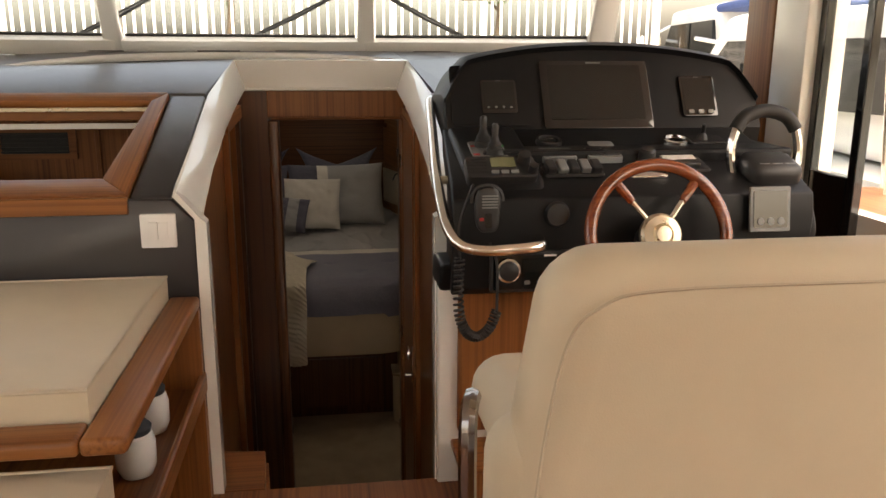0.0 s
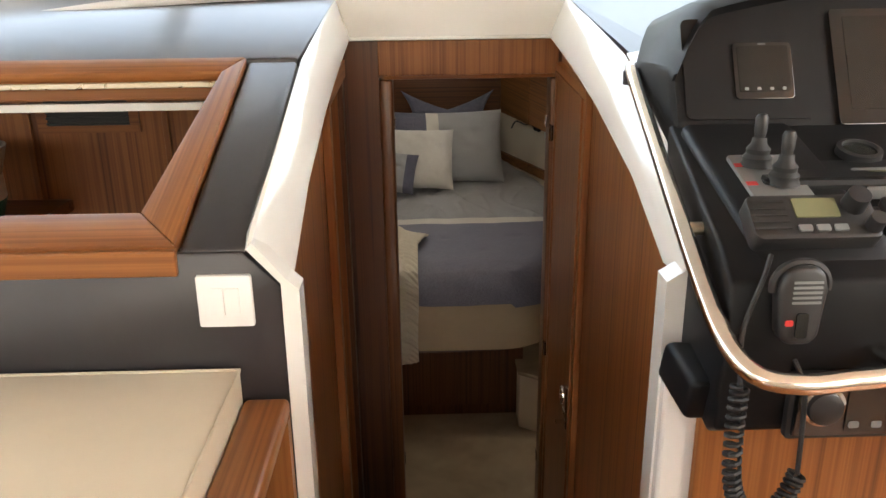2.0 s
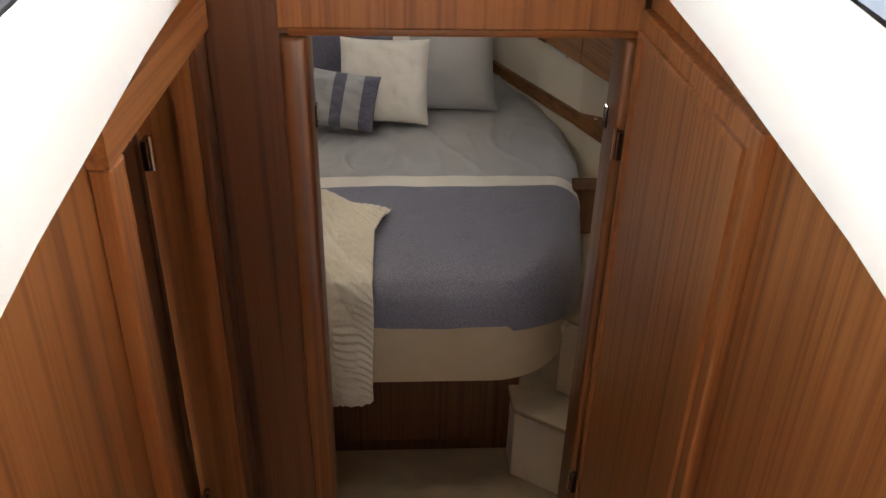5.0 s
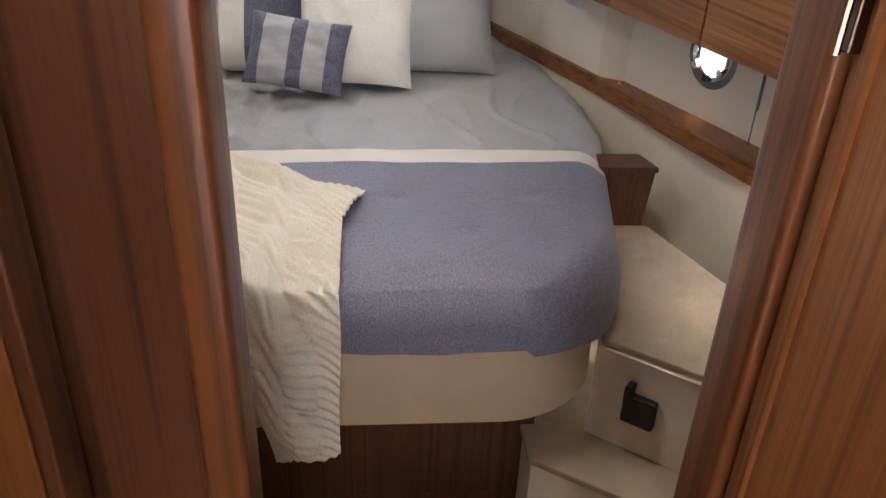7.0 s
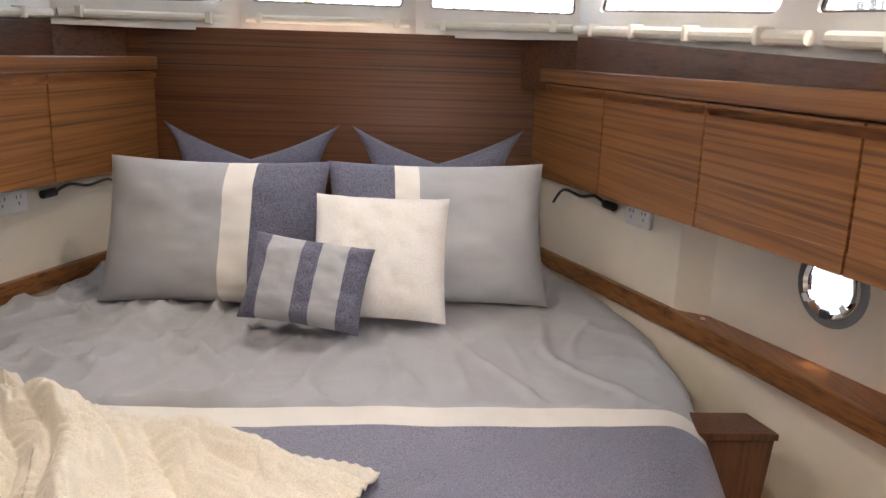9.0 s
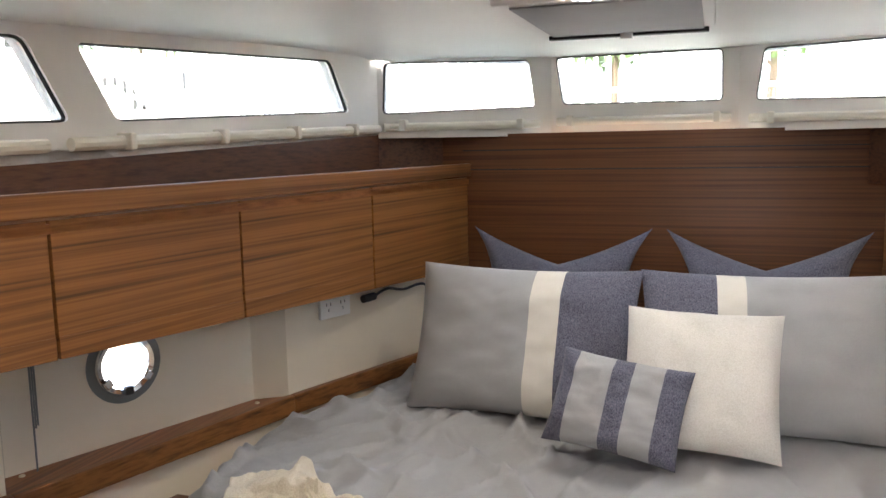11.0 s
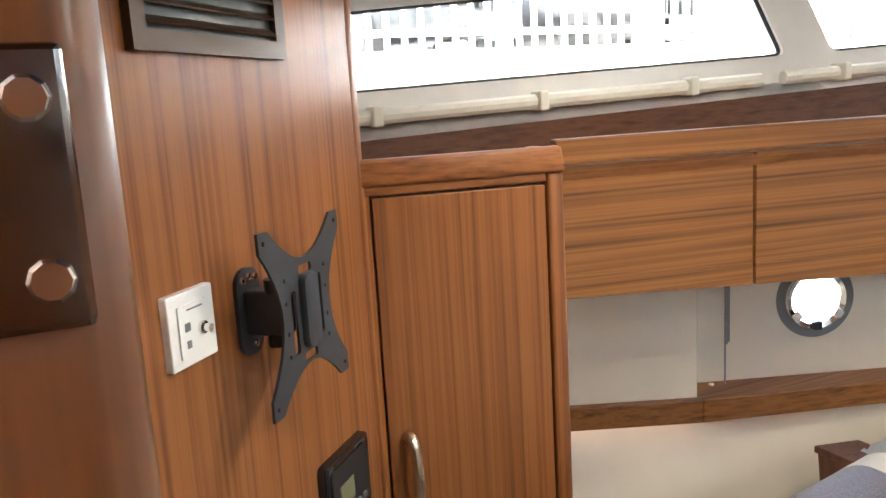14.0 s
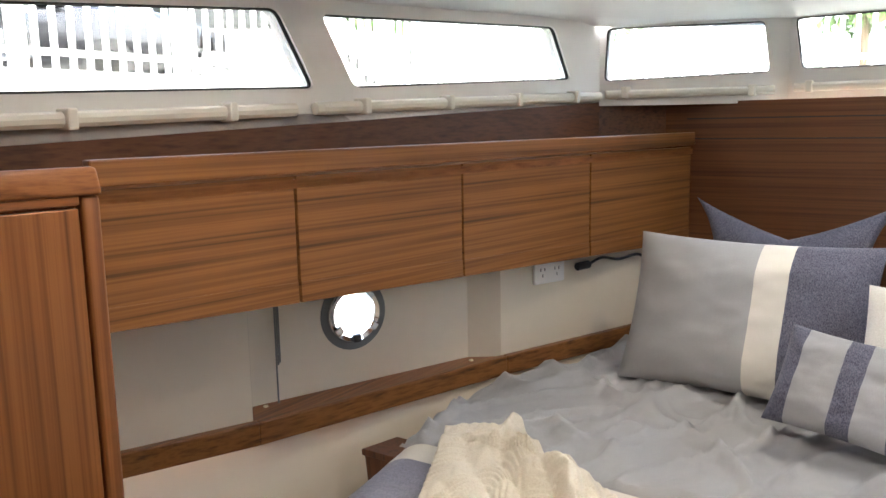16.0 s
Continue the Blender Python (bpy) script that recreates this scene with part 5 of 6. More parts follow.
def star(n=18, a=0.108, w=0.055):
    """Outline of the mount's plate: four arms with hollow sides."""
    pts = []
    for k in range(4):
        A = [(1, 1), (-1, 1), (-1, -1), (1, -1)][k]
        B = [(1, 1), (-1, 1), (-1, -1), (1, -1)][(k + 1) % 4]
        for i in range(n + 1):
            u = i / n
            x = A[0] * (1 - u) + B[0] * u
            y = A[1] * (1 - u) + B[1] * u
            dip = 0.40 * math.sin(math.pi * min(1, max(0, (u - 0.11) / 0.78))) ** 0.9
            if abs(x) > abs(y) - 1e-9 and A[0] == B[0]:
                x *= 1 - dip
            else:
                y *= 1 - dip
            pts.append((x * a, y * a * 1.10))
    return pts


holes = []
for cx, cy, hw2, hh in ((0.036, 0.0, 0.007, 0.042), (-0.036, -0.01, 0.007, 0.042), (0, 0.056, 0.018, 0.006), (0, -0.062, 0.018, 0.006)):
    holes.append([m @ Vector((x, y, 0)) for x, y in rrect(hw2 * 2, hh * 2, 0.004, 3, cx, cy)])
for sx in (-1, 1):
    for sy in (-1, 1):
        holes.append([m @ Vector((sx * 0.097 + 0.0035 * math.cos(k), sy * 0.105 + 0.0035 * math.sin(k), 0)) for k in (0, 1.05, 2.1, 3.14, 4.2, 5.25)])
part("star_plate", holed([m @ Vector((x, y, 0)) for x, y in star()], holes, PN * 0.004), MOUNT, mt, "black star-shaped mounting plate")
part("centre_dish", plate(m, 0.04, 0.10, 0.012, 0.012, 0.006, 0, 0, 0.003), MOUNT, mt, smooth=True)
for sx in (-1, 1):
    for dy in (-0.05, -0.02, 0.02, 0.05):
        part("rivet", lathe([(0.003, 0.004), (0.0025, 0.0055), (0, 0.0055)], m @ pose(sx * 0.055, dy, 0), 8), PLASTIC, mt)

# control panel on the lower part of the angled wall
cp = thing("climate_panel", on_panel(-1.118, 1.80, 0.37).translation, "black climate control panel with a small display", "control panel")
m = on_panel(-1.118, 1.80, 0.345)
part("bezel", plate(m, 0.165, 0.13, 0.016, 0.012, 0.004), GLOSSBLACK, cp, smooth=True)
part("face", plate(m, 0.135, 0.10, 0.003, 0.006, 0.0, 0, 0, 0.016), PLASTIC, cp)
part("display", plate(m, 0.05, 0.035, 0.002, 0.002, 0, -0.02, 0.0, 0.019), LCD, cp)
for k in range(5):
    part("button", plate(m, 0.012, 0.009, 0.003, 0.002, 0, -0.045 + 0.022 * k, -0.036, 0.019), GREYPLASTIC, cp)
# ---- things in the saloon ----
# settee corner by the dash
st = thing("settee_ledge", (-0.6, -0.4, SALOON), "varnished teak ledge with an open shelf below", "settee")
part("top_right", prism([(-0.225, -0.80, 0.735), (-0.150, -0.80, 0.735), (-0.150, -0.006, 0.735), (-0.225, -0.006, 0.735)], (0, 0, 0.032), 0.010, 3), WOOD_Y, st, smooth=True)
part("top_front", box((-1.6, -0.80, 0.735), (-0.2255, -0.725, 0.767), 0.010, seg=3), WOOD_X, st, smooth=True)
part("seat_board", box((-1.6, -0.724, 0.735), (-0.2265, -0.006, 0.752)), WOOD_X, st)
part("shelf", box((-0.60, -0.72, 0.50), (-0.150, -0.006, 0.522), 0.004), WOOD_Y, st)
part("shelf_lip", box((-0.162, -0.74, 0.505), (-0.146, -0.006, 0.560), 0.005), WOOD_Y, st)
part("back_panel", box((-0.62, -0.72, SALOON), (-0.60, -0.006, 0.734)), WOOD_Z, st)
part("end_panel", box((-0.60, -0.032, SALOON), (-0.152, -0.007, 0.734)), WOOD_Z, st)
part("base_panel", box((-1.6, -0.72, SALOON), (-0.155, -0.70, 0.50)), WOOD_Z, st)


def cushion(name, lo, hi, label, w=0.022, puff=0.012):
    th = thing(name, ((lo[0] + hi[0]) / 2, (lo[1] + hi[1]) / 2, lo[2]), label, "cushion")
    bm = box(lo, hi)
    bmesh.ops.subdivide_edges(bm, edges=bm.edges[:], cuts=9, use_grid_fill=True)
    cx, cy = (lo[0] + hi[0]) / 2, (lo[1] + hi[1]) / 2
    for v in bm.verts:
        u = (v.co.x - cx) / (hi[0] - lo[0]) * 2
        q = (v.co.y - cy) / (hi[1] - lo[1]) * 2
        f = max(0, (1 - u ** 4) * (1 - q ** 4))
        if v.co.z > hi[2] - 1e-4:
            v.co.z += puff * f - 0.012 * (1 - f)
    part("cover", bevel(bm, 0.0), LEATHER, th, smooth=True)
    z = hi[2] - 0.012
    part("piping", tube([(lo[0], lo[1], z), (hi[0], lo[1], z), (hi[0], hi[1], z), (lo[0], hi[1], z)], 0.004, 6, closed=True), PIPING, th)
    return th


cushion("seat_cushion", (-1.6, -0.722, 0.753), (-0.226, -0.012, 0.832), "cream leather seat cushion with piped edges")
cushion("lower_cushion", (-1.6, -1.45, 0.52), (-0.185, -0.770, 0.712), "cream leather lower bench cushion")
lb = thing("lower_bench", (-0.8, -1.1, SALOON), "teak base of the lower bench", "bench")
part("base", box((-1.6, -1.46, SALOON), (-0.17, -0.81, 0.519), 0.004), WOOD_Z, lb)
WHITEJAR = mat_plain("white_glazed_jar", (0.72, 0.72, 0.68), 0.25, var=0.05)
for x, y in ((-0.235, -0.26), (-0.225, -0.46)):
    jr = thing("jar", (x, y, 0.522), "white glazed jar with a dark knotted top on the shelf", "jar", "jars on the shelf")
    part("body", lathe([(0, 0), (0.032, 0), (0.040, 0.02), (0.041, 0.07), (0.036, 0.088), (0.031, 0.092), (0, 0.092)], pose(x, y, 0.5225), 24), WHITEJAR, jr, smooth=True)
    part("knot", lathe([(0.033, 0), (0.036, 0.012), (0.020, 0.03), (0.024, 0.045), (0, 0.05)], pose(x, y, 0.6145), 16), mat_plain("dark_cord", (0.03, 0.04, 0.05), 0.8), jr, smooth=True)

# light switch on the dash front
ls = thing("light_switch", (-0.24, 0, 0.89), "white double rocker light switch on the dark dash", "switch")
m = basis((-0.2385, 0.0, 0.9385), (1, 0, 0), (0, 0, 1))
part("plate", plate(m, 0.086, 0.086, 0.009, 0.004, 0.002), SWITCHWHITE, ls, smooth=True)
for k in (-1, 1):
    part("rocker", plate(m @ pose(0, 0, 0, 0, 3 * k, 0), 0.022, 0.046, 0.004, 0.002, 0.0, 0.0115 * k, 0, 0.0085), SWITCHWHITE, ls)

# woven basket in the lower galley
bk = thing("basket", (-1.29, 1.14, 0.74), "woven seagrass basket with white and teal bands", "basket")
SEAGRASS = mat_cloth("seagrass", (0.22, 0.17, 0.11), (0.42, 0.35, 0.24), 120, stretch=(1, 1, 3), bs=0.9)
part("rim", lathe([(0.125, 0.13), (0.145, 0.20), (0.150, 0.215), (0.142, 0.215), (0.118, 0.13)], pose(-1.29, 1.14, 0.741), 28), SEAGRASS, bk, smooth=True)
part("white_band", lathe([(0.128, 0.06), (0.126, 0.13), (0.118, 0.13), (0.12, 0.06)], pose(-1.29, 1.14, 0.741), 28), OFFWHITE, bk, smooth=True)
part("teal_band", lathe([(0, 0), (0.11, 0), (0.128, 0.06), (0.12, 0.06), (0.1, 0.008), (0, 0.008)], pose(-1.29, 1.14, 0.741), 28), mat_cloth("teal_rope", (0.02, 0.16, 0.15), (0.05, 0.26, 0.24), 150), bk, smooth=True)
part("handle", tube(smooth_path([(-1.19, 1.05, 0.93), (-1.18, 1.04, 1.02), (-1.19, 1.03, 1.06), (-1.21, 1.03, 1.02), (-1.22, 1.03, 0.95)]), 0.006, 8), SEAGRASS, bk)

# helm console: side profile in y and z, with a moulded hood
hc = thing("helm_console", (0.95, 0.0, 0.73), "black moulded helm console with instruments", "helm console")
X0, X1 = 0.495, 1.50
PROF = [(-0.190, 0.798), (-0.226, 0.822), (-0.235, 0.98), (-0.225, 1.040), (-0.165, 1.068), (0.20, 1.166)]
bm = prism([(X0, y, z) for y, z in PROF] + [(X0, 0.212, 1.160), (X0, 0.205, 1.100), (X0, -0.006, 1.030), (X0, -0.006, 0.798)], (X1 - X0 - 0.12, 0, 0), 0.022, 3)
for v in bm.verts:
    if v.co.x < 0.6:
        v.co.x += 0.087 * v.co.y - 0.006
part("body", bm, DASHBLACK, hc, smooth=True)
part("side_panel", prism([(0.4965, -0.012, 0.74), (0.60, -0.012, 0.74), (0.60, -0.012, 1.08), (0.545, -0.012, 1.034), (0.4975, -0.012, 0.984)], (0, 0.011, 0)), DASHBLACK, hc)
part("back", box((0.575, -0.05, 0.76), (1.42, 0.50, 1.13), 0.01), DASHBLACK, hc)
bm = prism([(X0 - 0.048, -0.165, 0.80), (X0 - 0.048, -0.19, 0.875), (X0 - 0.048, -0.05, 0.875), (X0 - 0.048, -0.02, 0.80)], (0.10, 0, 0), 0.012, 3)
part("lower_lip", bm, DASHBLACK, hc, smooth=True)
# hood: rises in an arch across the console
bm = bmesh.new()
rows = []
N = 40
for i in range(N + 1):
    u = -1 + 2 * i / N
    x = 0.987 + 0.468 * u
    arch = 1.403 - 0.06 * abs(u) ** 2.2 - 0.085 * (max(0, abs(u) - 0.84) / 0.16) ** 1.6
    edge = max(0.0, abs(u) - 0.9) / 0.1
    zb, yb2 = 1.164, 0.19
    pts = [(yb2 + 0.012, zb - 0.05), (yb2, zb), (yb2 + 0.55 * (arch - 0.020 - zb), arch - 0.020), (yb2 + 0.55 * (arch - 0.020 - zb) - 0.012, arch - 0.006), (yb2 + 0.55 * (arch - zb) + 0.012, arch + 0.004), (yb2 + 0.25 - 0.08 * u ** 6, arch), (0.74 - 0.26 * u ** 6, arch - 0.075 * (1 - u ** 4) - 0.008), (0.80 - 0.28 * u ** 6, 1.20 + 0.02 * u ** 4)]
    rows.append([bm.verts.new((x, y, z)) for y, z in pts])
for A, B in zip(rows, rows[1:]):
    for k in range(len(A) - 1):
        bm.faces.new((A[k], A[k + 1], B[k + 1], B[k]))
for end, way in ((rows[0], -1), (rows[-1], 1)):
    mid = sum((v.co for v in end), Vector()) / len(end)
    prev = end
    for k, out in ((0.92, 0.004), (0.7, 0.006)):
        nxt = [bm.verts.new(mid.lerp(v.co, k) + Vector((way * out, 0, 0))) for v in end]
        for q in range(len(end)):
            bm.faces.new((prev[q], prev[(q + 1) % len(end)], nxt[(q + 1) % len(end)], nxt[q]))
        prev = nxt
    bm.faces.new(prev)
part("hood", bm, DASHBLACK, hc, "black hood over the screens", True)
SC = basis((0.965, 0.19, 1.164), (1, 0, 0), (0, 0.055, 0.1))   # the screen panel: x across, y up the slope


def on(mm, x, y, z=0.0, a=0.0):
    return mm @ pose(x, y, z, 0, 0, a)


def screen(name, cx, cy, w, h, label):
    s = thing(name, SC @ Vector((cx, cy, 0)), label, "instrument")
    part("bezel", plate(SC, w, h, 0.004, 0.008, 0.0015, cx, cy, 0.0045), GLOSSBLACK, s, smooth=True)
    part("glass", plate(SC, w * 0.86, h * 0.80, 0.0015, 0.003, 0, cx, cy + h * 0.03, 0.0087), SCREEN, s)
    part("writing_bar", box((cx - w * 0.07, cy + h * 0.455, 0.0086), (cx + w * 0.07, cy + h * 0.475, 0.0094), 0, SC), GREYPLASTIC, s)
    return s


screen("chart_plotter", -0.004, 0.104, 0.325, 0.214, "large black chart plotter screen, switched off")
s = screen("engine_display", -0.292, 0.098, 0.104, 0.104, "square black engine display, switched off")
for k in range(4):
    part("key", plate(SC, 0.007, 0.006, 0.0006, 0.002, 0, -0.325 + 0.022 * k, 0.064, 0.0104), GREYPLASTIC, s)
s = screen("autopilot_display", 0.307, 0.098, 0.108, 0.128, "small black autopilot display with keys")
for k in range(3):
    part("key", plate(SC, 0.016, 0.012, 0.004, 0.003, 0, 0.277 + 0.03 * k, 0.046, 0.0104), GREYPLASTIC, s)
part("panel_recess", plate(SC, 0.225, 0.185, 0.003, 0.012, 0.0, -0.318, 0.104, 0.001), DASHBLACK, hc)
SW = basis((0.978, -0.165, 1.069), (1, 0, 0), (0, 0.365, 0.098))   # the switch shelf: y up its slope
FA = basis((0.972, -0.2345, 0.90), (1, 0, 0), (0, 0.0, 1))       # the upright face


def instrument(name, mm, cx, cy, w, h, t, label, mat=PLASTIC, r=0.008):
    s = thing(name, mm @ Vector((cx, cy, 0)), label, "instrument")
    part("body", plate(mm, w, h, t, r, 0.003, cx, cy, 0.001), mat, s, smooth=True)
    return s


s = instrument("trim_tab_gauge", SW, -0.203, 0.148, 0.092, 0.070, 0.016, "grey gauge with a small amber display", GREYPLASTIC)
part("display", plate(SW, 0.05, 0.022, 0.002, 0.002, 0, -0.203, 0.156, 0.017), LCD, s)
s = instrument("keypad", SW, -0.083, 0.140, 0.092, 0.066, 0.018, "grey keypad with four keys", GREYPLASTIC)
for kx in (-0.021, 0.021):
    for ky in (-0.012, 0.014):
        part("key", plate(SW, 0.036, 0.020, 0.003, 0.003, 0.001, -0.083 + kx, 0.140 + ky, 0.019), PLASTIC, s)
s = instrument("rocker_switch_row", SW, -0.188, 0.052, 0.152, 0.060, 0.008, "row of five black rocker switches")
for k in range(5):
    part("rocker", box((-0.0125, -0.024, 0), (0.0125, 0.024, 0.020), 0.005, SW @ pose(-0.246 + 0.029 * k, 0.052, 0.008, 8)), GREYPLASTIC if k % 2 else PLASTIC, s)
s = instrument("chrome_plate", SW, 0.0, 0.04, 0.10, 0.06, 0.006, "polished plate with a control knob", CHROME)
part("knob", lathe([(0.022, 0), (0.022, 0.03), (0.016, 0.036), (0, 0.036)], SW @ pose(0.028, 0.115, 0.001), 20), PLASTIC, s, smooth=True)
s = instrument("gauge_pair", SW, 0.115, 0.09, 0.12, 0.10, 0.008, "black plate with a white tray and switches")
part("tray", plate(SW, 0.09, 0.045, 0.006, 0.004, 0.002, 0.112, 0.112, 0.009), SWITCHWHITE, s)
part("rocker", box((-0.03, -0.015, 0), (0.03, 0.015, 0.014), 0.004, SW @ pose(0.118, 0.063, 0.009)), PLASTIC, s)
for x, y in ((-0.197, 0.255), (0.162, 0.248)):
    g = thing("round_gauge", SW @ Vector((x, y, 0)), "small round black gauge with a chrome bezel", "gauge", "round gauges")
    part("bezel", lathe([(0.036, 0), (0.035, 0.012), (0.028, 0.014), (0.027, 0.008)], SW @ pose(x, y, 0.0), 28), CHROME if x > 0 else PLASTIC, g, smooth=True)
    part("face", lathe([(0, 0.009), (0.028, 0.009)], SW @ pose(x, y, 0.0), 28), SCREEN, g)
s = instrument("small_plate", SW, -0.055, 0.240, 0.07, 0.04, 0.003, "plain grey label plate", GREYPLASTIC)
# bow thruster joysticks on the raised port pod
pod = part("port_pod", prism([(X0 + 0.02, -0.228, 1.02), (X0 + 0.02, -0.165, 1.082), (X0 + 0.02, 0.175, 1.176), (X0 + 0.02, 0.175, 1.08)], (0.19, 0, 0), 0.015, 3), DASHBLACK, hc, smooth=True)
PO = basis((0.612, 0.005, 1.129), (1, 0, 0), (0, 0.340, 0.094))
tj = thing("thruster_controls", PO.translation, "grey plate with two black thruster joysticks", "joystick")
part("plate", plate(PO, 0.090, 0.130, 0.006, 0.008, 0.002, -0.017, -0.022, 0.001), GREYPLASTIC, tj)
RED = mat_plain("red_mark", (0.45, 0.02, 0.02), 0.5)
GREEN = mat_plain("green_mark", (0.02, 0.25, 0.06), 0.5)
for x, y in ((-0.026, 0.008), (-0.006, -0.048)):
    jm = PO @ pose(x, y, 0.006, -14)
    part("boot", lathe([(0.024, 0), (0.021, 0.008), (0.022, 0.014), (0.017, 0.02), (0.018, 0.027), (0.012, 0.034), (0.010, 0.045)], jm, 18), RUBBER, tj, smooth=True)
    part("stick", lathe([(0.007, 0.04), (0.009, 0.052), (0.010, 0.072), (0.007, 0.079), (0, 0.080)], jm, 14), PLASTIC, tj, smooth=True)
    part("red_mark", plate(PO, 0.016, 0.010, 0.001, 0.001, 0, -0.052, y, 0.007), RED, tj)
    part("green_mark", plate(PO, 0.016, 0.010, 0.001, 0.001, 0, 0.020, y, 0.007), GREEN, tj)
# radio set with its hand microphone and coiled lead
RD = basis((0.598, -0.145, 1.085), (1, 0, 0), (0, 0.12, 0.085))
rd = thing("vhf_radio", RD.translation, "black marine radio set with a display and knobs", "radio")
part("body", plate(RD, 0.172, 0.076, 0.030, 0.012, 0.006, 0, 0.0, 0.0), PLASTIC, rd, smooth=True)
part("display", plate(RD, 0.06, 0.032, 0.002, 0.003, 0, 0.005, 0.012, 0.030), LCD, rd)
for k in range(5):
    part("speaker_slot", plate(RD, 0.05, 0.004, 0.001, 0.001, 0, -0.06, -0.02 + 0.011 * k, 0.030), RUBBER, rd)
for k in range(3):
    part("key", plate(RD, 0.018, 0.010, 0.003, 0.002, 0, -0.018 + 0.024 * k, -0.022, 0.030), GREYPLASTIC, rd)
part("big_knob", lathe([(0.017, 0), (0.015, 0.024), (0, 0.026)], RD @ pose(0.058, 0.016, 0.030), 18), PLASTIC, rd, smooth=True)
part("small_knob", lathe([(0.012, 0), (0.011, 0.02), (0, 0.021)], RD @ pose(0.074, -0.02, 0.030), 16), PLASTIC, rd, smooth=True)
mc = thing("hand_microphone", (0.56, -0.25, 0.98), "black hand microphone hung on the console", "microphone")
MC = basis((0.547, -0.238, 1.022), (1, 0, 0), (0, 0.03, 1)) @ Matrix.Scale(0.84, 4)
bm = prism([(x, y, 0) for x, y in ((-0.030, -0.05), (-0.018, -0.064), (0.018, -0.064), (0.030, -0.05), (0.037, 0.025), (0.030, 0.052), (0.015, 0.062), (-0.015, 0.062), (-0.030, 0.052), (-0.037, 0.025))], (0, 0, 0.036), 0.009, 3)
bm.transform(MC)
part("body", bm, PLASTIC, mc, smooth=True)
for k in range(5):
    part("grille_slot", plate(MC, 0.044, 0.004, 0.001, 0.001, 0, 0.004, 0.006 + 0.008 * k, 0.036), GREYPLASTIC, mc)
part("key_pad", plate(MC, 0.018, 0.040, 0.003, 0.004, 0, 0.0, -0.030, 0.036), GLOSSBLACK, mc)
part("red_key", plate(MC, 0.012, 0.009, 0.002, 0.002, 0, -0.019, -0.026, 0.036), RED, mc)
part("ptt_ring", tube([MC @ Vector((0.041 * math.cos(a / 10), 0.028 + 0.036 * math.sin(a / 10), 0.018)) for a in range(-2, 35)], 0.006, 8), RUBBER, mc)
cord = []
base = smooth_path([(0.482, -0.262, 0.910), (0.478, -0.270, 0.85), (0.481, -0.275, 0.775), (0.497, -0.278, 0.733), (0.524, -0.278, 0.720), (0.552, -0.276, 0.740), (0.570, -0.272, 0.780)], 12)
turns = 34
for i in range(turns * 8):
    f = i / (turns * 8 - 1) * (len(base) - 1)
    k = min(int(f), len(base) - 2)
    p = base[k].lerp(base[k + 1], f - k)
    d = (base[k + 1] - base[k]).normalized()
    a = d.orthogonal().normalized()
    a = Vector((0, -1, 0)) - d * d.dot(Vector((0, -1, 0)))
    a.normalize()
    b2 = d.cross(a)
    cord.append(p + (a * math.cos(i * math.tau / 8) + b2 * math.sin(i * math.tau / 8)) * 0.0105)
part("coiled_lead", tube(cord, 0.0034, 6), RUBBER, mc, smooth=True)
part("straight_lead", tube(smooth_path([(0.570, -0.272, 0.780), (0.572, -0.264, 0.84), (0.570, -0.258, 0.90), (0.555, -0.25, 0.94)]), 0.0035, 6), RUBBER, mc)
part("upper_lead", tube(smooth_path([(0.482, -0.262, 0.910), (0.482, -0.25, 0.98), (0.505, -0.24, 1.05), (0.52, -0.22, 1.075)]), 0.0035, 6), RUBBER, mc)
# stereo and plug on the upright face
sr = thing("stereo", FA @ Vector((-0.32, -0.09, 0)), "black marine stereo with a lit knob and display", "stereo")
part("bezel", plate(FA, 0.205, 0.098, 0.012, 0.006, 0.003, -0.312, -0.033, 0.001), PLASTIC, sr, smooth=True)
part("face", plate(FA, 0.192, 0.084, 0.003, 0.004, 0.0, -0.312, -0.033, 0.013), GLOSSBLACK, sr)
part("display", plate(FA, 0.118, 0.068, 0.002, 0.004, 0, -0.278, -0.035, 0.016), SCREEN, sr)
part("knob_ring", lathe([(0.030, 0), (0.029, 0.010), (0.024, 0.011)], FA @ pose(-0.372, -0.027, 0.014), 28), CHROME, sr, smooth=True)
part("knob", lathe([(0.024, 0), (0.023, 0.018), (0.016, 0.021), (0, 0.021)], FA @ pose(-0.372, -0.027, 0.014), 28), PLASTIC, sr, smooth=True)
part("writing_bar", box((-0.285, 0.004, 0.0161), (-0.255, 0.009, 0.0171), 0, FA), SWITCHWHITE, sr)
for k in range(4):
    part("key_mark", plate(FA, 0.014, 0.010, 0.001, 0.003, 0, -0.325 + 0.031 * k, -0.058, 0.018), GREYPLASTIC, sr)
pg = thing("socket", FA @ Vector((-0.254, 0.104, 0)), "round black socket cap on the console face", "socket cap")
part("cap", lathe([(0.030, 0), (0.030, 0.008), (0.026, 0.014), (0, 0.016)], FA @ pose(-0.254, 0.104, 0.002), 24), PLASTIC, pg, smooth=True)
# right side of the console: throttle, display plate, round switch
ts = part("throttle_pod", prism([(1.19, -0.215, 0.80), (1.19, -0.235, 0.95), (1.19, -0.19, 1.04), (1.19, 0.02, 1.08), (1.19, 0.1, 0.9)], (0.215, 0, 0), 0.03, 3), DASHBLACK, hc, smooth=True)
td = thing("joystick_display", (1.275, -0.235, 0.92), "grey control plate with three round keys", "control panel")
TD = basis((1.252, -0.243, 1.004), (1, 0, 0), (0, 0.15, 1))
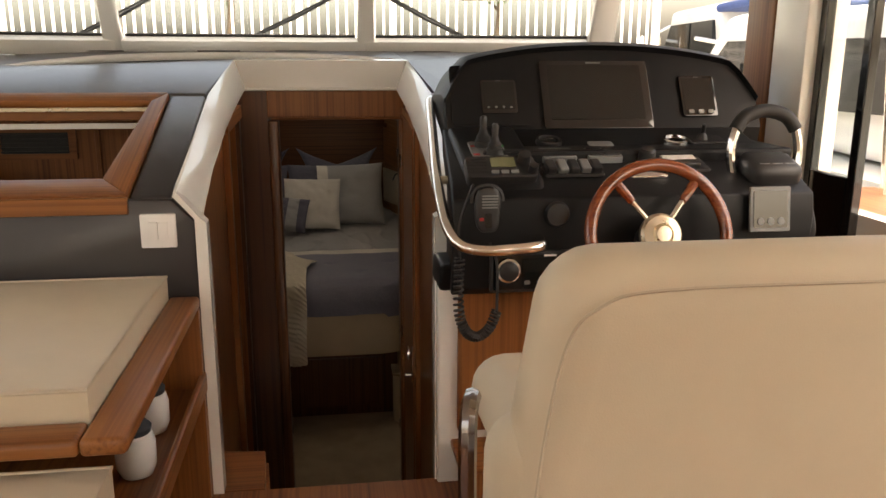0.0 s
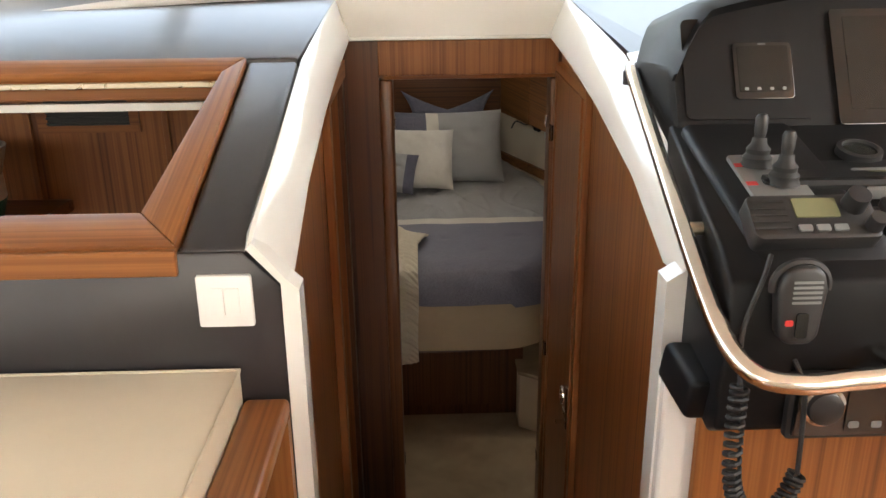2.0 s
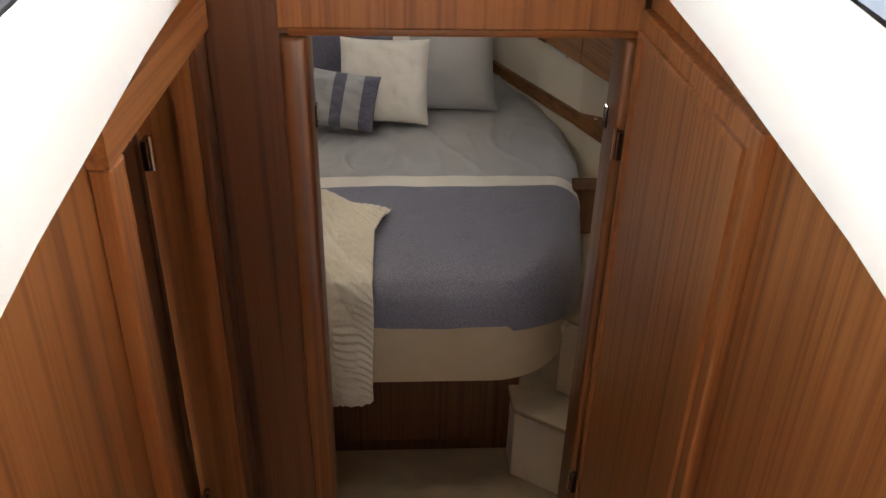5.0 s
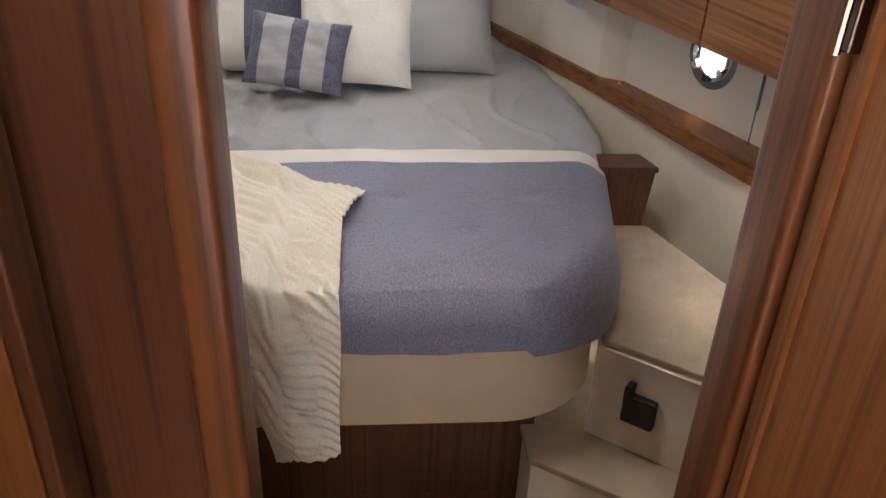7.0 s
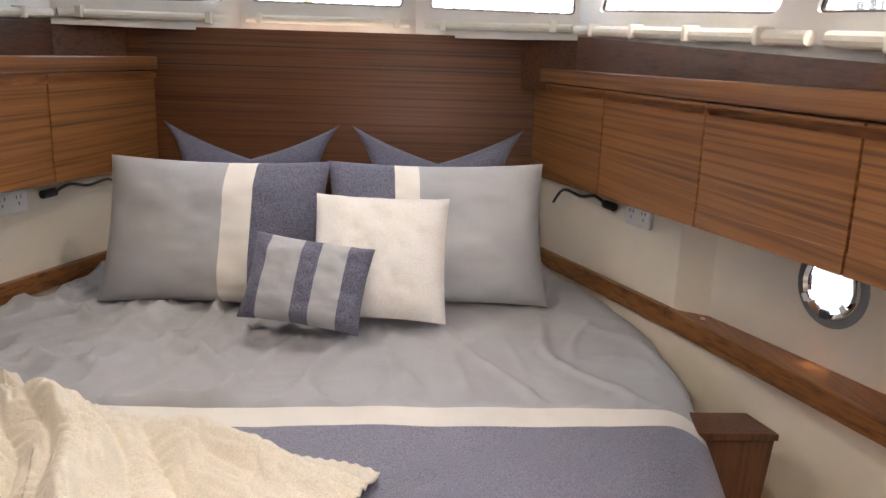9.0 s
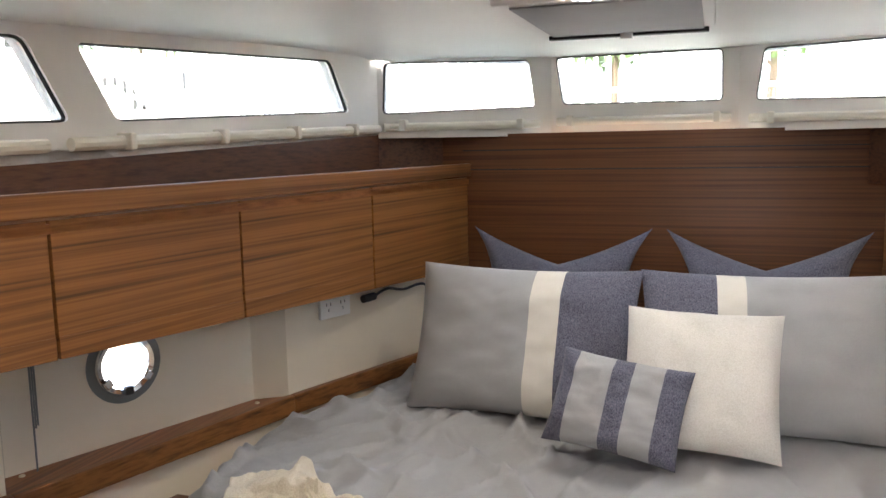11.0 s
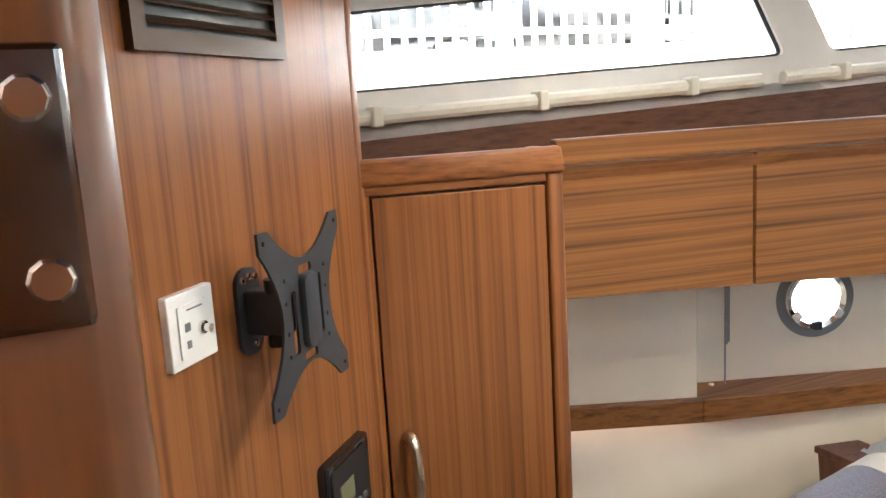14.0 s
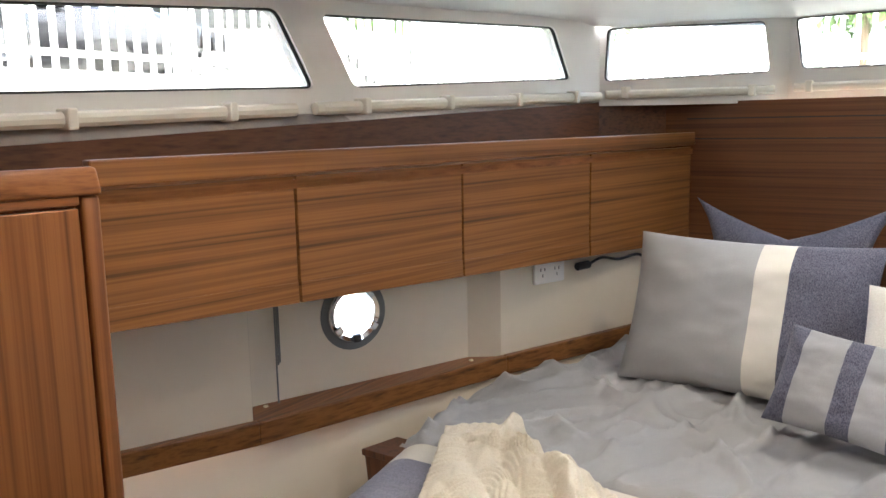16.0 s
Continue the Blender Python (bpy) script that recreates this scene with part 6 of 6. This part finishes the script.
part("plate", plate(TD, 0.105, 0.11, 0.008, 0.004, 0.002), GREYPLASTIC, td)
part("inset", plate(TD, 0.088, 0.09, 0.002, 0.003, 0.0, 0, 0, 0.008), GLOSSBLACK, td)
for k in (-1, 0, 1):
    part("key", lathe([(0.010, 0), (0.009, 0.003), (0, 0.003)], TD @ pose(0.026 * k, -0.03, 0.010), 14), GREYPLASTIC, td)
rs = thing("round_switch", (1.275, -0.24, 0.86), "small chrome ringed round switch", "switch")
part("ring", lathe([(0.036, 0), (0.034, 0.008), (0.026, 0.009), (0.024, 0.004), (0, 0.004)], FA @ pose(0.285, -0.03, 0.0), 28), CHROME, rs, smooth=True)
th = thing("throttle", (1.300, -0.11, 1.05), "twin throttle lever with chrome arms and a black grip", "throttle")
part("base", box((-0.07, -0.05, 0), (0.07, 0.06, 0.09), 0.025, pose(1.300, -0.13, 1.03, 18), seg=3), PLASTIC, th, smooth=True)
part("trim", box((-0.078, -0.056, 0), (0.078, 0.05, 0.022), 0.008, pose(1.300, -0.14, 1.035, 18), seg=3), CHROME, th, smooth=True)
for kx in (-1, 0, 1):
    for ky in (0, 1):
        part("key", box((-0.014, -0.009, 0), (0.014, 0.009, 0.004), 0.002, pose(1.300 + 0.034 * kx, -0.187 + 0.006 * ky, 1.075 + 0.024 * ky, 80)), GREYPLASTIC, th)
for sx in (-1, 1):
    part("lever_arm", tube(smooth_path([(1.300 + sx * 0.085, -0.12, 1.07), (1.300 + sx * 0.093, -0.115, 1.13), (1.300 + sx * 0.080, -0.11, 1.19), (1.300 + sx * 0.055, -0.105, 1.215)]), 0.012, 10), CHROME, th, smooth=True)
part("grip", tube(smooth_path([(1.300 - 0.082, -0.11, 1.185), (1.300 - 0.055, -0.105, 1.218), (1.300, -0.10, 1.232), (1.300 + 0.055, -0.105, 1.218), (1.300 + 0.082, -0.11, 1.185)]), 0.018, 12), RUBBER, th, smooth=True)
js = thing("docking_joystick", (1.18, 0.06, 1.15), "small black joystick on a dark plate", "joystick")
part("plate", plate(SW, 0.10, 0.06, 0.006, 0.006, 0.002, 0.255, 0.26, 0.001), PLASTIC, js)
part("stick", lathe([(0.016, 0), (0.012, 0.012), (0.005, 0.018), (0.006, 0.04), (0, 0.042)], SW @ pose(0.245, 0.26, 0.007), 14), PLASTIC, js, smooth=True)

# steering wheel
wh = thing("steering_wheel", (0.978, -0.23, 0.96), "polished mahogany steering wheel with steel spokes", "steering wheel")
WM = basis((0.945, -0.310, 0.962), (1, 0, 0), (0, 0.32, 1))
R = 0.166
part("rim", tube([WM @ Vector((R * math.cos(k * math.tau / 48), R * math.sin(k * math.tau / 48), 0)) for k in range(48)], 0.0155, 12, closed=True), MAHOGANY, wh, smooth=True)
part("hub", lathe([(0, -0.01), (0.046, -0.01), (0.050, 0.0), (0.050, 0.012), (0.044, 0.020), (0.026, 0.024), (0.024, 0.020), (0.018, 0.030), (0, 0.032)], WM, 32), BRASS, wh, smooth=True)
part("column", lathe([(0.03, -0.12), (0.03, -0.01)], WM, 16), PLASTIC, wh)
for k in range(5):
    a = [radians(q) for q in (52, 128, 203, 270, 337)][k]
    q = lambda r: WM @ Vector((r * math.cos(a), r * math.sin(a), 0.004 if r < 0.1 else 0))
    sp = part("spoke", tube([q(0.045), q(0.108)], 0.0065, 8), STEEL, wh, smooth=True)
    part("spoke_grip", tube([q(0.098), q(0.106), q(0.140), q(0.162)], [0.008, 0.011, 0.012, 0.010], 10), MAHOGANY, sp, smooth=True)

# grab rail beside the companionway
gr = thing("grab_rail", (0.47, -0.1, 0.93), "polished steel grab rail beside the companionway", "grab rail")
part("rail", tube(smooth_path([(0.516, 0.515, 1.214), (0.510, 0.495, 1.231), (0.500, 0.43, 1.216), (0.484, 0.25, 1.160), (0.458, -0.03, 1.076), (0.451, -0.18, 1.018), (0.457, -0.262, 0.975), (0.482, -0.303, 0.948), (0.535, -0.312, 0.938), (0.60, -0.305, 0.938), (0.655, -0.298, 0.940), (0.675, -0.275, 0.942), (0.676, -0.235, 0.942)], 8), 0.0135, 14), STEEL, gr, smooth=True)
part("bracket", tube([(0.456, -0.07, 1.064), (0.515, -0.065, 1.062)], 0.010, 10), BRASS, gr)
part("top_foot", lathe([(0.019, -0.03), (0.019, -0.004), (0.015, 0.0), (0, 0.0)], pose(0.515, 0.505, 1.226), 18), RUBBER, gr, smooth=True)

# teak panel below the console
pn = thing("wainscot", (1.0, -0.03, SALOON), "vertical-grained teak panel under the helm", "panel")
part("panel", box((0.515, -0.050, 0.36), (1.60, -0.028, 0.762), 0.012), WOOD_Z, pn)
part("surround", box((0.462, -0.030, SALOON), (1.62, 0.0, 0.797), 0.006), GEL, pn, "white moulded surround")
ft = thing("foot_rest", (0.8, -0.12, SALOON), "teak foot rest below the helm panel", "foot rest")
part("tread", box((0.495, -0.22, 0.325), (1.60, -0.052, 0.347), 0.006), WOOD_X, ft)
part("front", box((0.505, -0.21, SALOON), (1.60, -0.19, 0.325)), WOOD_Z, ft)

# helm seat
hs = thing("helm_chair", (0.85, -1.0, SALOON), "cream leather helm seat with a high back", "helm seat")


def pad(name, lo, hi, r, parent, mat=LEATHER, lean=0.0, taper=0.0):
    """A padded block with well-rounded edges."""
    bm = box(lo, hi, r, seg=5)
    for v in bm.verts:
        v.co.y += lean * (v.co.z - lo[2])
        if taper and v.co.x < (lo[0] + hi[0]) / 2:
            v.co.x += taper * ((v.co.z - lo[2]) / (hi[2] - lo[2]) - 0.5)
    return part(name, bm, mat, parent, smooth="all")


pad("backrest", (0.400, -1.20, 0.66), (1.29, -1.055, 1.154), 0.065, hs, lean=-0.10, taper=0.062)
pad("backrest_lower", (0.372, -1.18, 0.56), (1.35, -1.06, 0.93), 0.055, hs, lean=-0.05)
pad("seat", (0.425, -1.10, 0.73), (1.36, -0.69, 0.856), 0.060, hs)
seam = [(0.405, -1.229, 0.66), (0.411, -1.238, 0.87), (0.435, -1.246, 1.05), (0.474, -1.249, 1.104), (0.55, -1.251, 1.121), (0.80, -1.252, 1.122), (1.14, -1.252, 1.122), (1.22, -1.248, 1.10), (1.25, -1.230, 0.70)]
part("seam", tube(smooth_path(seam, 6), 0.0022, 5), SEAM, hs)
part("pedestal", lathe([(0.05, 0), (0.05, 0.54)], pose(0.85, -0.88, SALOON), 20), STEEL, hs, smooth=True)
part("side_lever", tube(smooth_path([(0.352, -1.15, 0.965), (0.340, -1.19, 0.955), (0.338, -1.20, 0.86), (0.345, -1.19, 0.70)]), [0.011] * 19, 8), DARKSTEEL, hs, "dark polished hinge lever", True)
# compass on the dash
cm = thing("compass", (1.36, 1.75, 1.365), "round compass with a red card on the dash", "compass")
part("base", lathe([(0, 0), (0.085, 0), (0.08, 0.018), (0.06, 0.024), (0, 0.024)], pose(1.33, 1.72, 1.335), 28), SWITCHWHITE, cm, smooth=True)
part("dome", lathe([(0.055, 0), (0.052, 0.03), (0.035, 0.052), (0, 0.06)], pose(1.33, 1.72, 1.3595), 24), GLOSSBLACK, cm, smooth=True)
part("card", lathe([(0.056, 0.012), (0.0565, 0.026)], pose(1.33, 1.72, 1.3595), 24), RED, cm, smooth=True)
# ---- outside: marina ----
WATER = mat_plain("harbour_water", (0.06, 0.08, 0.075), 0.12, var=0.3, scale=0.8, bump_s=0.6, bump_scale=3.0)
CONCRETE = mat_plain("pale_concrete", (0.46, 0.45, 0.43), 0.85, var=0.12, scale=1.5, bump_s=0.3, bump_scale=60)
PAINTWHITE = mat_plain("white_fence_paint", (0.80, 0.80, 0.78), 0.45, var=0.05)
bm = bmesh.new()
bmesh.ops.create_circle(bm, cap_ends=True, radius=900, segments=64)
bmesh.ops.translate(bm, verts=bm.verts, vec=(0, 0, -1.0))
setting("water", bm, WATER, "calm greenish harbour water")
setting("quay_port", box((-40, -30, -1.2), (-4.6, 60, 1.30)), CONCRETE, "pale concrete quay")
setting("quay_bow", box((-4.5, 9.0, -1.2), (6.0, 60, 1.30)), CONCRETE, "pale concrete quay ahead")


def fence(x0, y0, x1, y1, n):
    fn = thing("fence", ((x0 + x1) / 2, (y0 + y1) / 2, 1.30), "white metal fence with upright bars", "fence", "quay fences")
    a, b = Vector((x0, y0, 1.30)), Vector((x1, y1, 1.30))
    one = None
    for k in range(n + 1):
        p = a.lerp(b, k / n)
        w = 0.045 if k % 10 == 0 else 0.016
        part("post" if k % 10 == 0 else "bar", box((p.x - w, p.y - w, 1.30), (p.x + w, p.y + w, 2.55)), PAINTWHITE, fn)
    for z in (1.45, 2.45):
        part("rail", tube([a + Vector((0, 0, z - 1.3)), b + Vector((0, 0, z - 1.3))], 0.025, 6), PAINTWHITE, fn)


fence(-5.1, 0.5, -5.1, 12.0, 90)
fence(-4.0, 9.6, 5.0, 9.6, 70)


def car(x, y, turn, paint, label):
    """A parked car: body, cabin, glass, wheels, lamps."""
    c = thing("car", (x, y, 1.30), label, "car", "parked cars")
    M = pose(x, y, 1.30, 0, 0, turn)
    bm = prism([(-2.2, -0.86, 0.30), (-2.25, -0.86, 0.75), (-1.9, -0.86, 0.98), (-0.95, -0.86, 1.05), (0.9, -0.86, 1.08), (2.15, -0.86, 1.02), (2.25, -0.86, 0.6), (2.2, -0.86, 0.30)], (0, 1.72, 0), 0.10, 3)
    bm.transform(M)
    part("body", bm, paint, c, smooth=True)
    bm = prism([(-1.0, -0.78, 1.0), (-0.35, -0.70, 1.62), (1.5, -0.70, 1.66), (2.1, -0.78, 1.0)], (0, 1.5, 0), 0.09, 3)
    bm.transform(M)
    part("roof", bm, paint, c, smooth=True)
    for sgn in (-1, 1):
        for q in ([(-0.78, 1.08), (-0.28, 1.54), (0.42, 1.56), (0.42, 1.08)], [(0.5, 1.08), (0.5, 1.56), (1.38, 1.57), (1.7, 1.08)]):
            bm = prism([(px, -0.81 if sgn < 0 else 0.79, pz) for px, pz in q], (0, 0.02, 0))
            bm.transform(M)
            part("side_window", bm, SCREEN, c)
        for wx in (-1.4, 1.4):
            wl = part("wheel", lathe([(0, -0.1), (0.33, -0.1), (0.34, 0), (0.33, 0.1), (0, 0.1)], M @ pose(wx, sgn * 0.80, 0.34, 90), 24), RUBBER, c, smooth=True)
            part("rim", lathe([(0, -0.11), (0.21, -0.112), (0.21, 0.112), (0, 0.11)], M @ pose(wx, sgn * 0.80, 0.34, 90), 18), STEEL, wl)
        part("headlamp", box((-2.26, sgn * 0.62 - 0.16, 0.72), (-2.18, sgn * 0.62 + 0.16, 0.88), 0.03, M), CHROME, c)
        part("mirror", box((-0.80, sgn * 0.92 - 0.10, 1.08), (-0.68, sgn * 0.92 + 0.06, 1.24), 0.03, M), paint, c)
    bm = prism([(-1.02, -0.66, 1.08), (-0.50, -0.60, 1.55), (-0.50, 0.60, 1.55), (-1.02, 0.66, 1.08)], (-0.02, 0, 0.015))
    bm.transform(M)
    part("windscreen", bm, SCREEN, c)
    for k in range(6):
        part("grille_bar", box((-2.275, -0.42 + 0.15 * k, 0.58), (-2.24, -0.36 + 0.15 * k, 0.82), 0.01, M), PLASTIC, c)
    part("number_plate", box((-2.285, -0.26, 0.42), (-2.25, 0.26, 0.53), 0.005, M), SWITCHWHITE, c)


GREYCAR = mat_plain("grey_car_paint", (0.035, 0.038, 0.042), 0.25, metal=0.4, var=0.05, coat=0.6)
BLACKCAR = mat_plain("black_car_paint", (0.008, 0.008, 0.009), 0.25, var=0.1, coat=0.6)
WHITECAR = mat_plain("white_car_paint", (0.75, 0.75, 0.75), 0.25, var=0.03, coat=0.6)
car(-9.2, 4.2, -155, GREYCAR, "dark grey off-road car parked behind the fence")
car(-10.0, 7.4, -155, BLACKCAR, "black car parked behind the fence")
car(-9.5, 10.8, -150, WHITECAR, "white car parked behind the fence")
car(-9.0, 0.2, -155, WHITECAR, "white car parked behind the fence")
LEAF = mat_plain("green_foliage", (0.07, 0.13, 0.03), 0.6, var=0.5, scale=3)
BARK = mat_plain("bark", (0.12, 0.09, 0.06), 0.9, var=0.3, scale=8)


def tree(x, y, z, h, r, seed):
    t = thing("tree", (x, y, z), "leafy green tree beyond the quay", "tree", "trees")
    rnd = random.Random(seed)
    part("trunk", tube([(x, y, z), (x + 0.1, y, z + h * 0.35), (x, y + 0.1, z + h * 0.7)], [0.16, 0.12, 0.05], 8), BARK, t, smooth=True)
    for k in range(5):
        a = rnd.random() * 6.28
        part("limb", tube([(x + 0.05, y, z + h * (0.35 + 0.06 * k)), (x + r * 0.6 * math.cos(a), y + r * 0.6 * math.sin(a), z + h * (0.55 + 0.08 * k))], [0.06, 0.02], 6), BARK, t)
    bm = bmesh.new()
    for k in range(1500):
        a, b2, q = rnd.random() * 6.28, rnd.uniform(-1, 1), rnd.random() ** 0.4
        s = math.sqrt(1 - b2 * b2)
        wob = 0.75 + 0.35 * noise.noise(Vector((math.cos(a) * 1.5, math.sin(a) * 1.5, b2 * 2 + seed)))
        p = Vector((x + r * q * s * math.cos(a) * wob, y + r * q * s * math.sin(a) * wob, z + h * 0.68 + r * 0.8 * q * b2 * wob))
        m3 = Euler((rnd.random() * 6, rnd.random() * 6, rnd.random() * 6)).to_matrix()
        L = 0.14 * (0.7 + 0.6 * rnd.random())
        vs = [bm.verts.new(p + m3 @ Vector(q2) * L) for q2 in ((-1, 0, 0), (0, -0.45, 0.1), (1, 0, 0), (0, 0.45, 0.1))]
        bm.faces.new(vs)
    part("crown", bm, LEAF, t)


for i, (x, y) in enumerate(((-9.5, 24), (-3.0, 27), (1.5, 26), (-14, 19), (6.5, 28))):
    tree(x, y, 1.30, 4.6, 2.0, i + 3)


def motor_boat(x, y, turn, k, stripe, label):
    """A moored motor boat: hull, cabin, window band, rail."""
    b = thing("motor_boat", (x, y, -1.0), label, "boat", "moored boats")
    M = pose(x, y, -1.0, 0, 0, turn) @ Matrix.Scale(k, 4)
    bm = bmesh.new()
    rows = []
    for i in range(13):
        u = i / 12
        w = 1.5 * (1 - u ** 3.2) + 0.03
        sh = 1.5 + 0.5 * u * u
        rows.append([bm.verts.new((-4 + 8 * u + dx, sy * ww, z)) for sy, ww, z, dx in ((-1, w, sh, 0), (-1, w * 0.92, 0.7, -0.1 * u), (-1, w * 0.55, -0.2, -0.5 * u), (1, w * 0.55, -0.2, -0.5 * u), (1, w * 0.92, 0.7, -0.1 * u), (1, w, sh, 0))])
    for A, B in zip(rows, rows[1:]):
        for q in range(5):
            bm.faces.new((A[q], A[q + 1], B[q + 1], B[q]))
        bm.faces.new((A[5], A[0], B[0], B[5]))
    bm.faces.new(rows[0])
    bm.transform(M)
    part("hull", bm, GEL, b, smooth=True)
    bm = prism([(-2.6, -1.15, 1.5), (-2.4, -1.05, 2.75), (0.6, -1.05, 2.75), (1.7, -1.15, 1.75)], (0, 2.2, 0), 0.12, 3)
    bm.transform(M)
    part("cabin", bm, GEL, b, smooth=True)
    for q in ([(-2.2, 1.95), (-2.1, 2.5), (-0.9, 2.5), (-0.9, 1.95)], [(-0.8, 1.95), (-0.8, 2.5), (0.5, 2.5), (1.1, 1.95)]):
        for sy in (-1.17, 1.07):
            bm = prism([(px, sy, pz) for px, pz in q], (0, 0.1, 0))
            bm.transform(M)
            part("side_window", bm, SCREEN, b)
    part("stripe", box((-3.9, -1.53, 1.1), (1.0, 1.53, 1.25), 0, M), stripe, b)
    part("canopy", box((-3.9, -1.2, 2.60), (-2.3, 1.2, 2.72), 0.05, M), stripe, b)
    for sy in (-1, 1):
        part("rail", tube([M @ Vector(p) for p in ((0.5, sy * 1.35, 2.2), (2.4, sy * 1.1, 2.35), (3.8, sy * 0.4, 2.6))], 0.03 * k, 6), STEEL, b)
        for px, w in ((0.5, 1.35), (1.5, 1.25), (2.4, 1.1), (3.3, 0.75)):
            part("stanchion", tube([M @ Vector((px, sy * w, 1.5)), M @ Vector((px, sy * w, 2.3))], 0.022 * k, 6), STEEL, b)


BLUE = mat_plain("navy_canvas", (0.03, 0.07, 0.22), 0.7, var=0.1)
motor_boat(5.2, 5.0, 95, 1.0, BLUE, "white motor boat with a blue canopy moored alongside")
motor_boat(9.6, 3.0, 90, 1.25, BLUE, "large white motor boat moored alongside")
motor_boat(14.5, 6.5, 92, 1.3, mat_plain("grey_canvas", (0.3, 0.3, 0.3), 0.7), "white motor boat with a grey canopy")
motor_boat(9.0, 14.5, 80, 1.2, BLUE, "white motor boat moored further off")
# own pulpit rail outside the side door
ra = thing("deck_rail", (2.5, 0.2, 0.8), "stainless steel deck rail on the side deck", "rail")
part("top_rail", tube([(2.5, -2.5, 1.62), (2.5, 1.0, 1.62), (2.3, 2.6, 1.70), (1.3, 4.6, 1.80)], 0.016, 8), STEEL, ra, smooth=True)
for y in (-1.2, -0.05, 1.0):
    part("stanchion", tube([(2.5, y, 0.80), (2.5, y + 0.1, 1.62)], 0.014, 8), STEEL, ra)
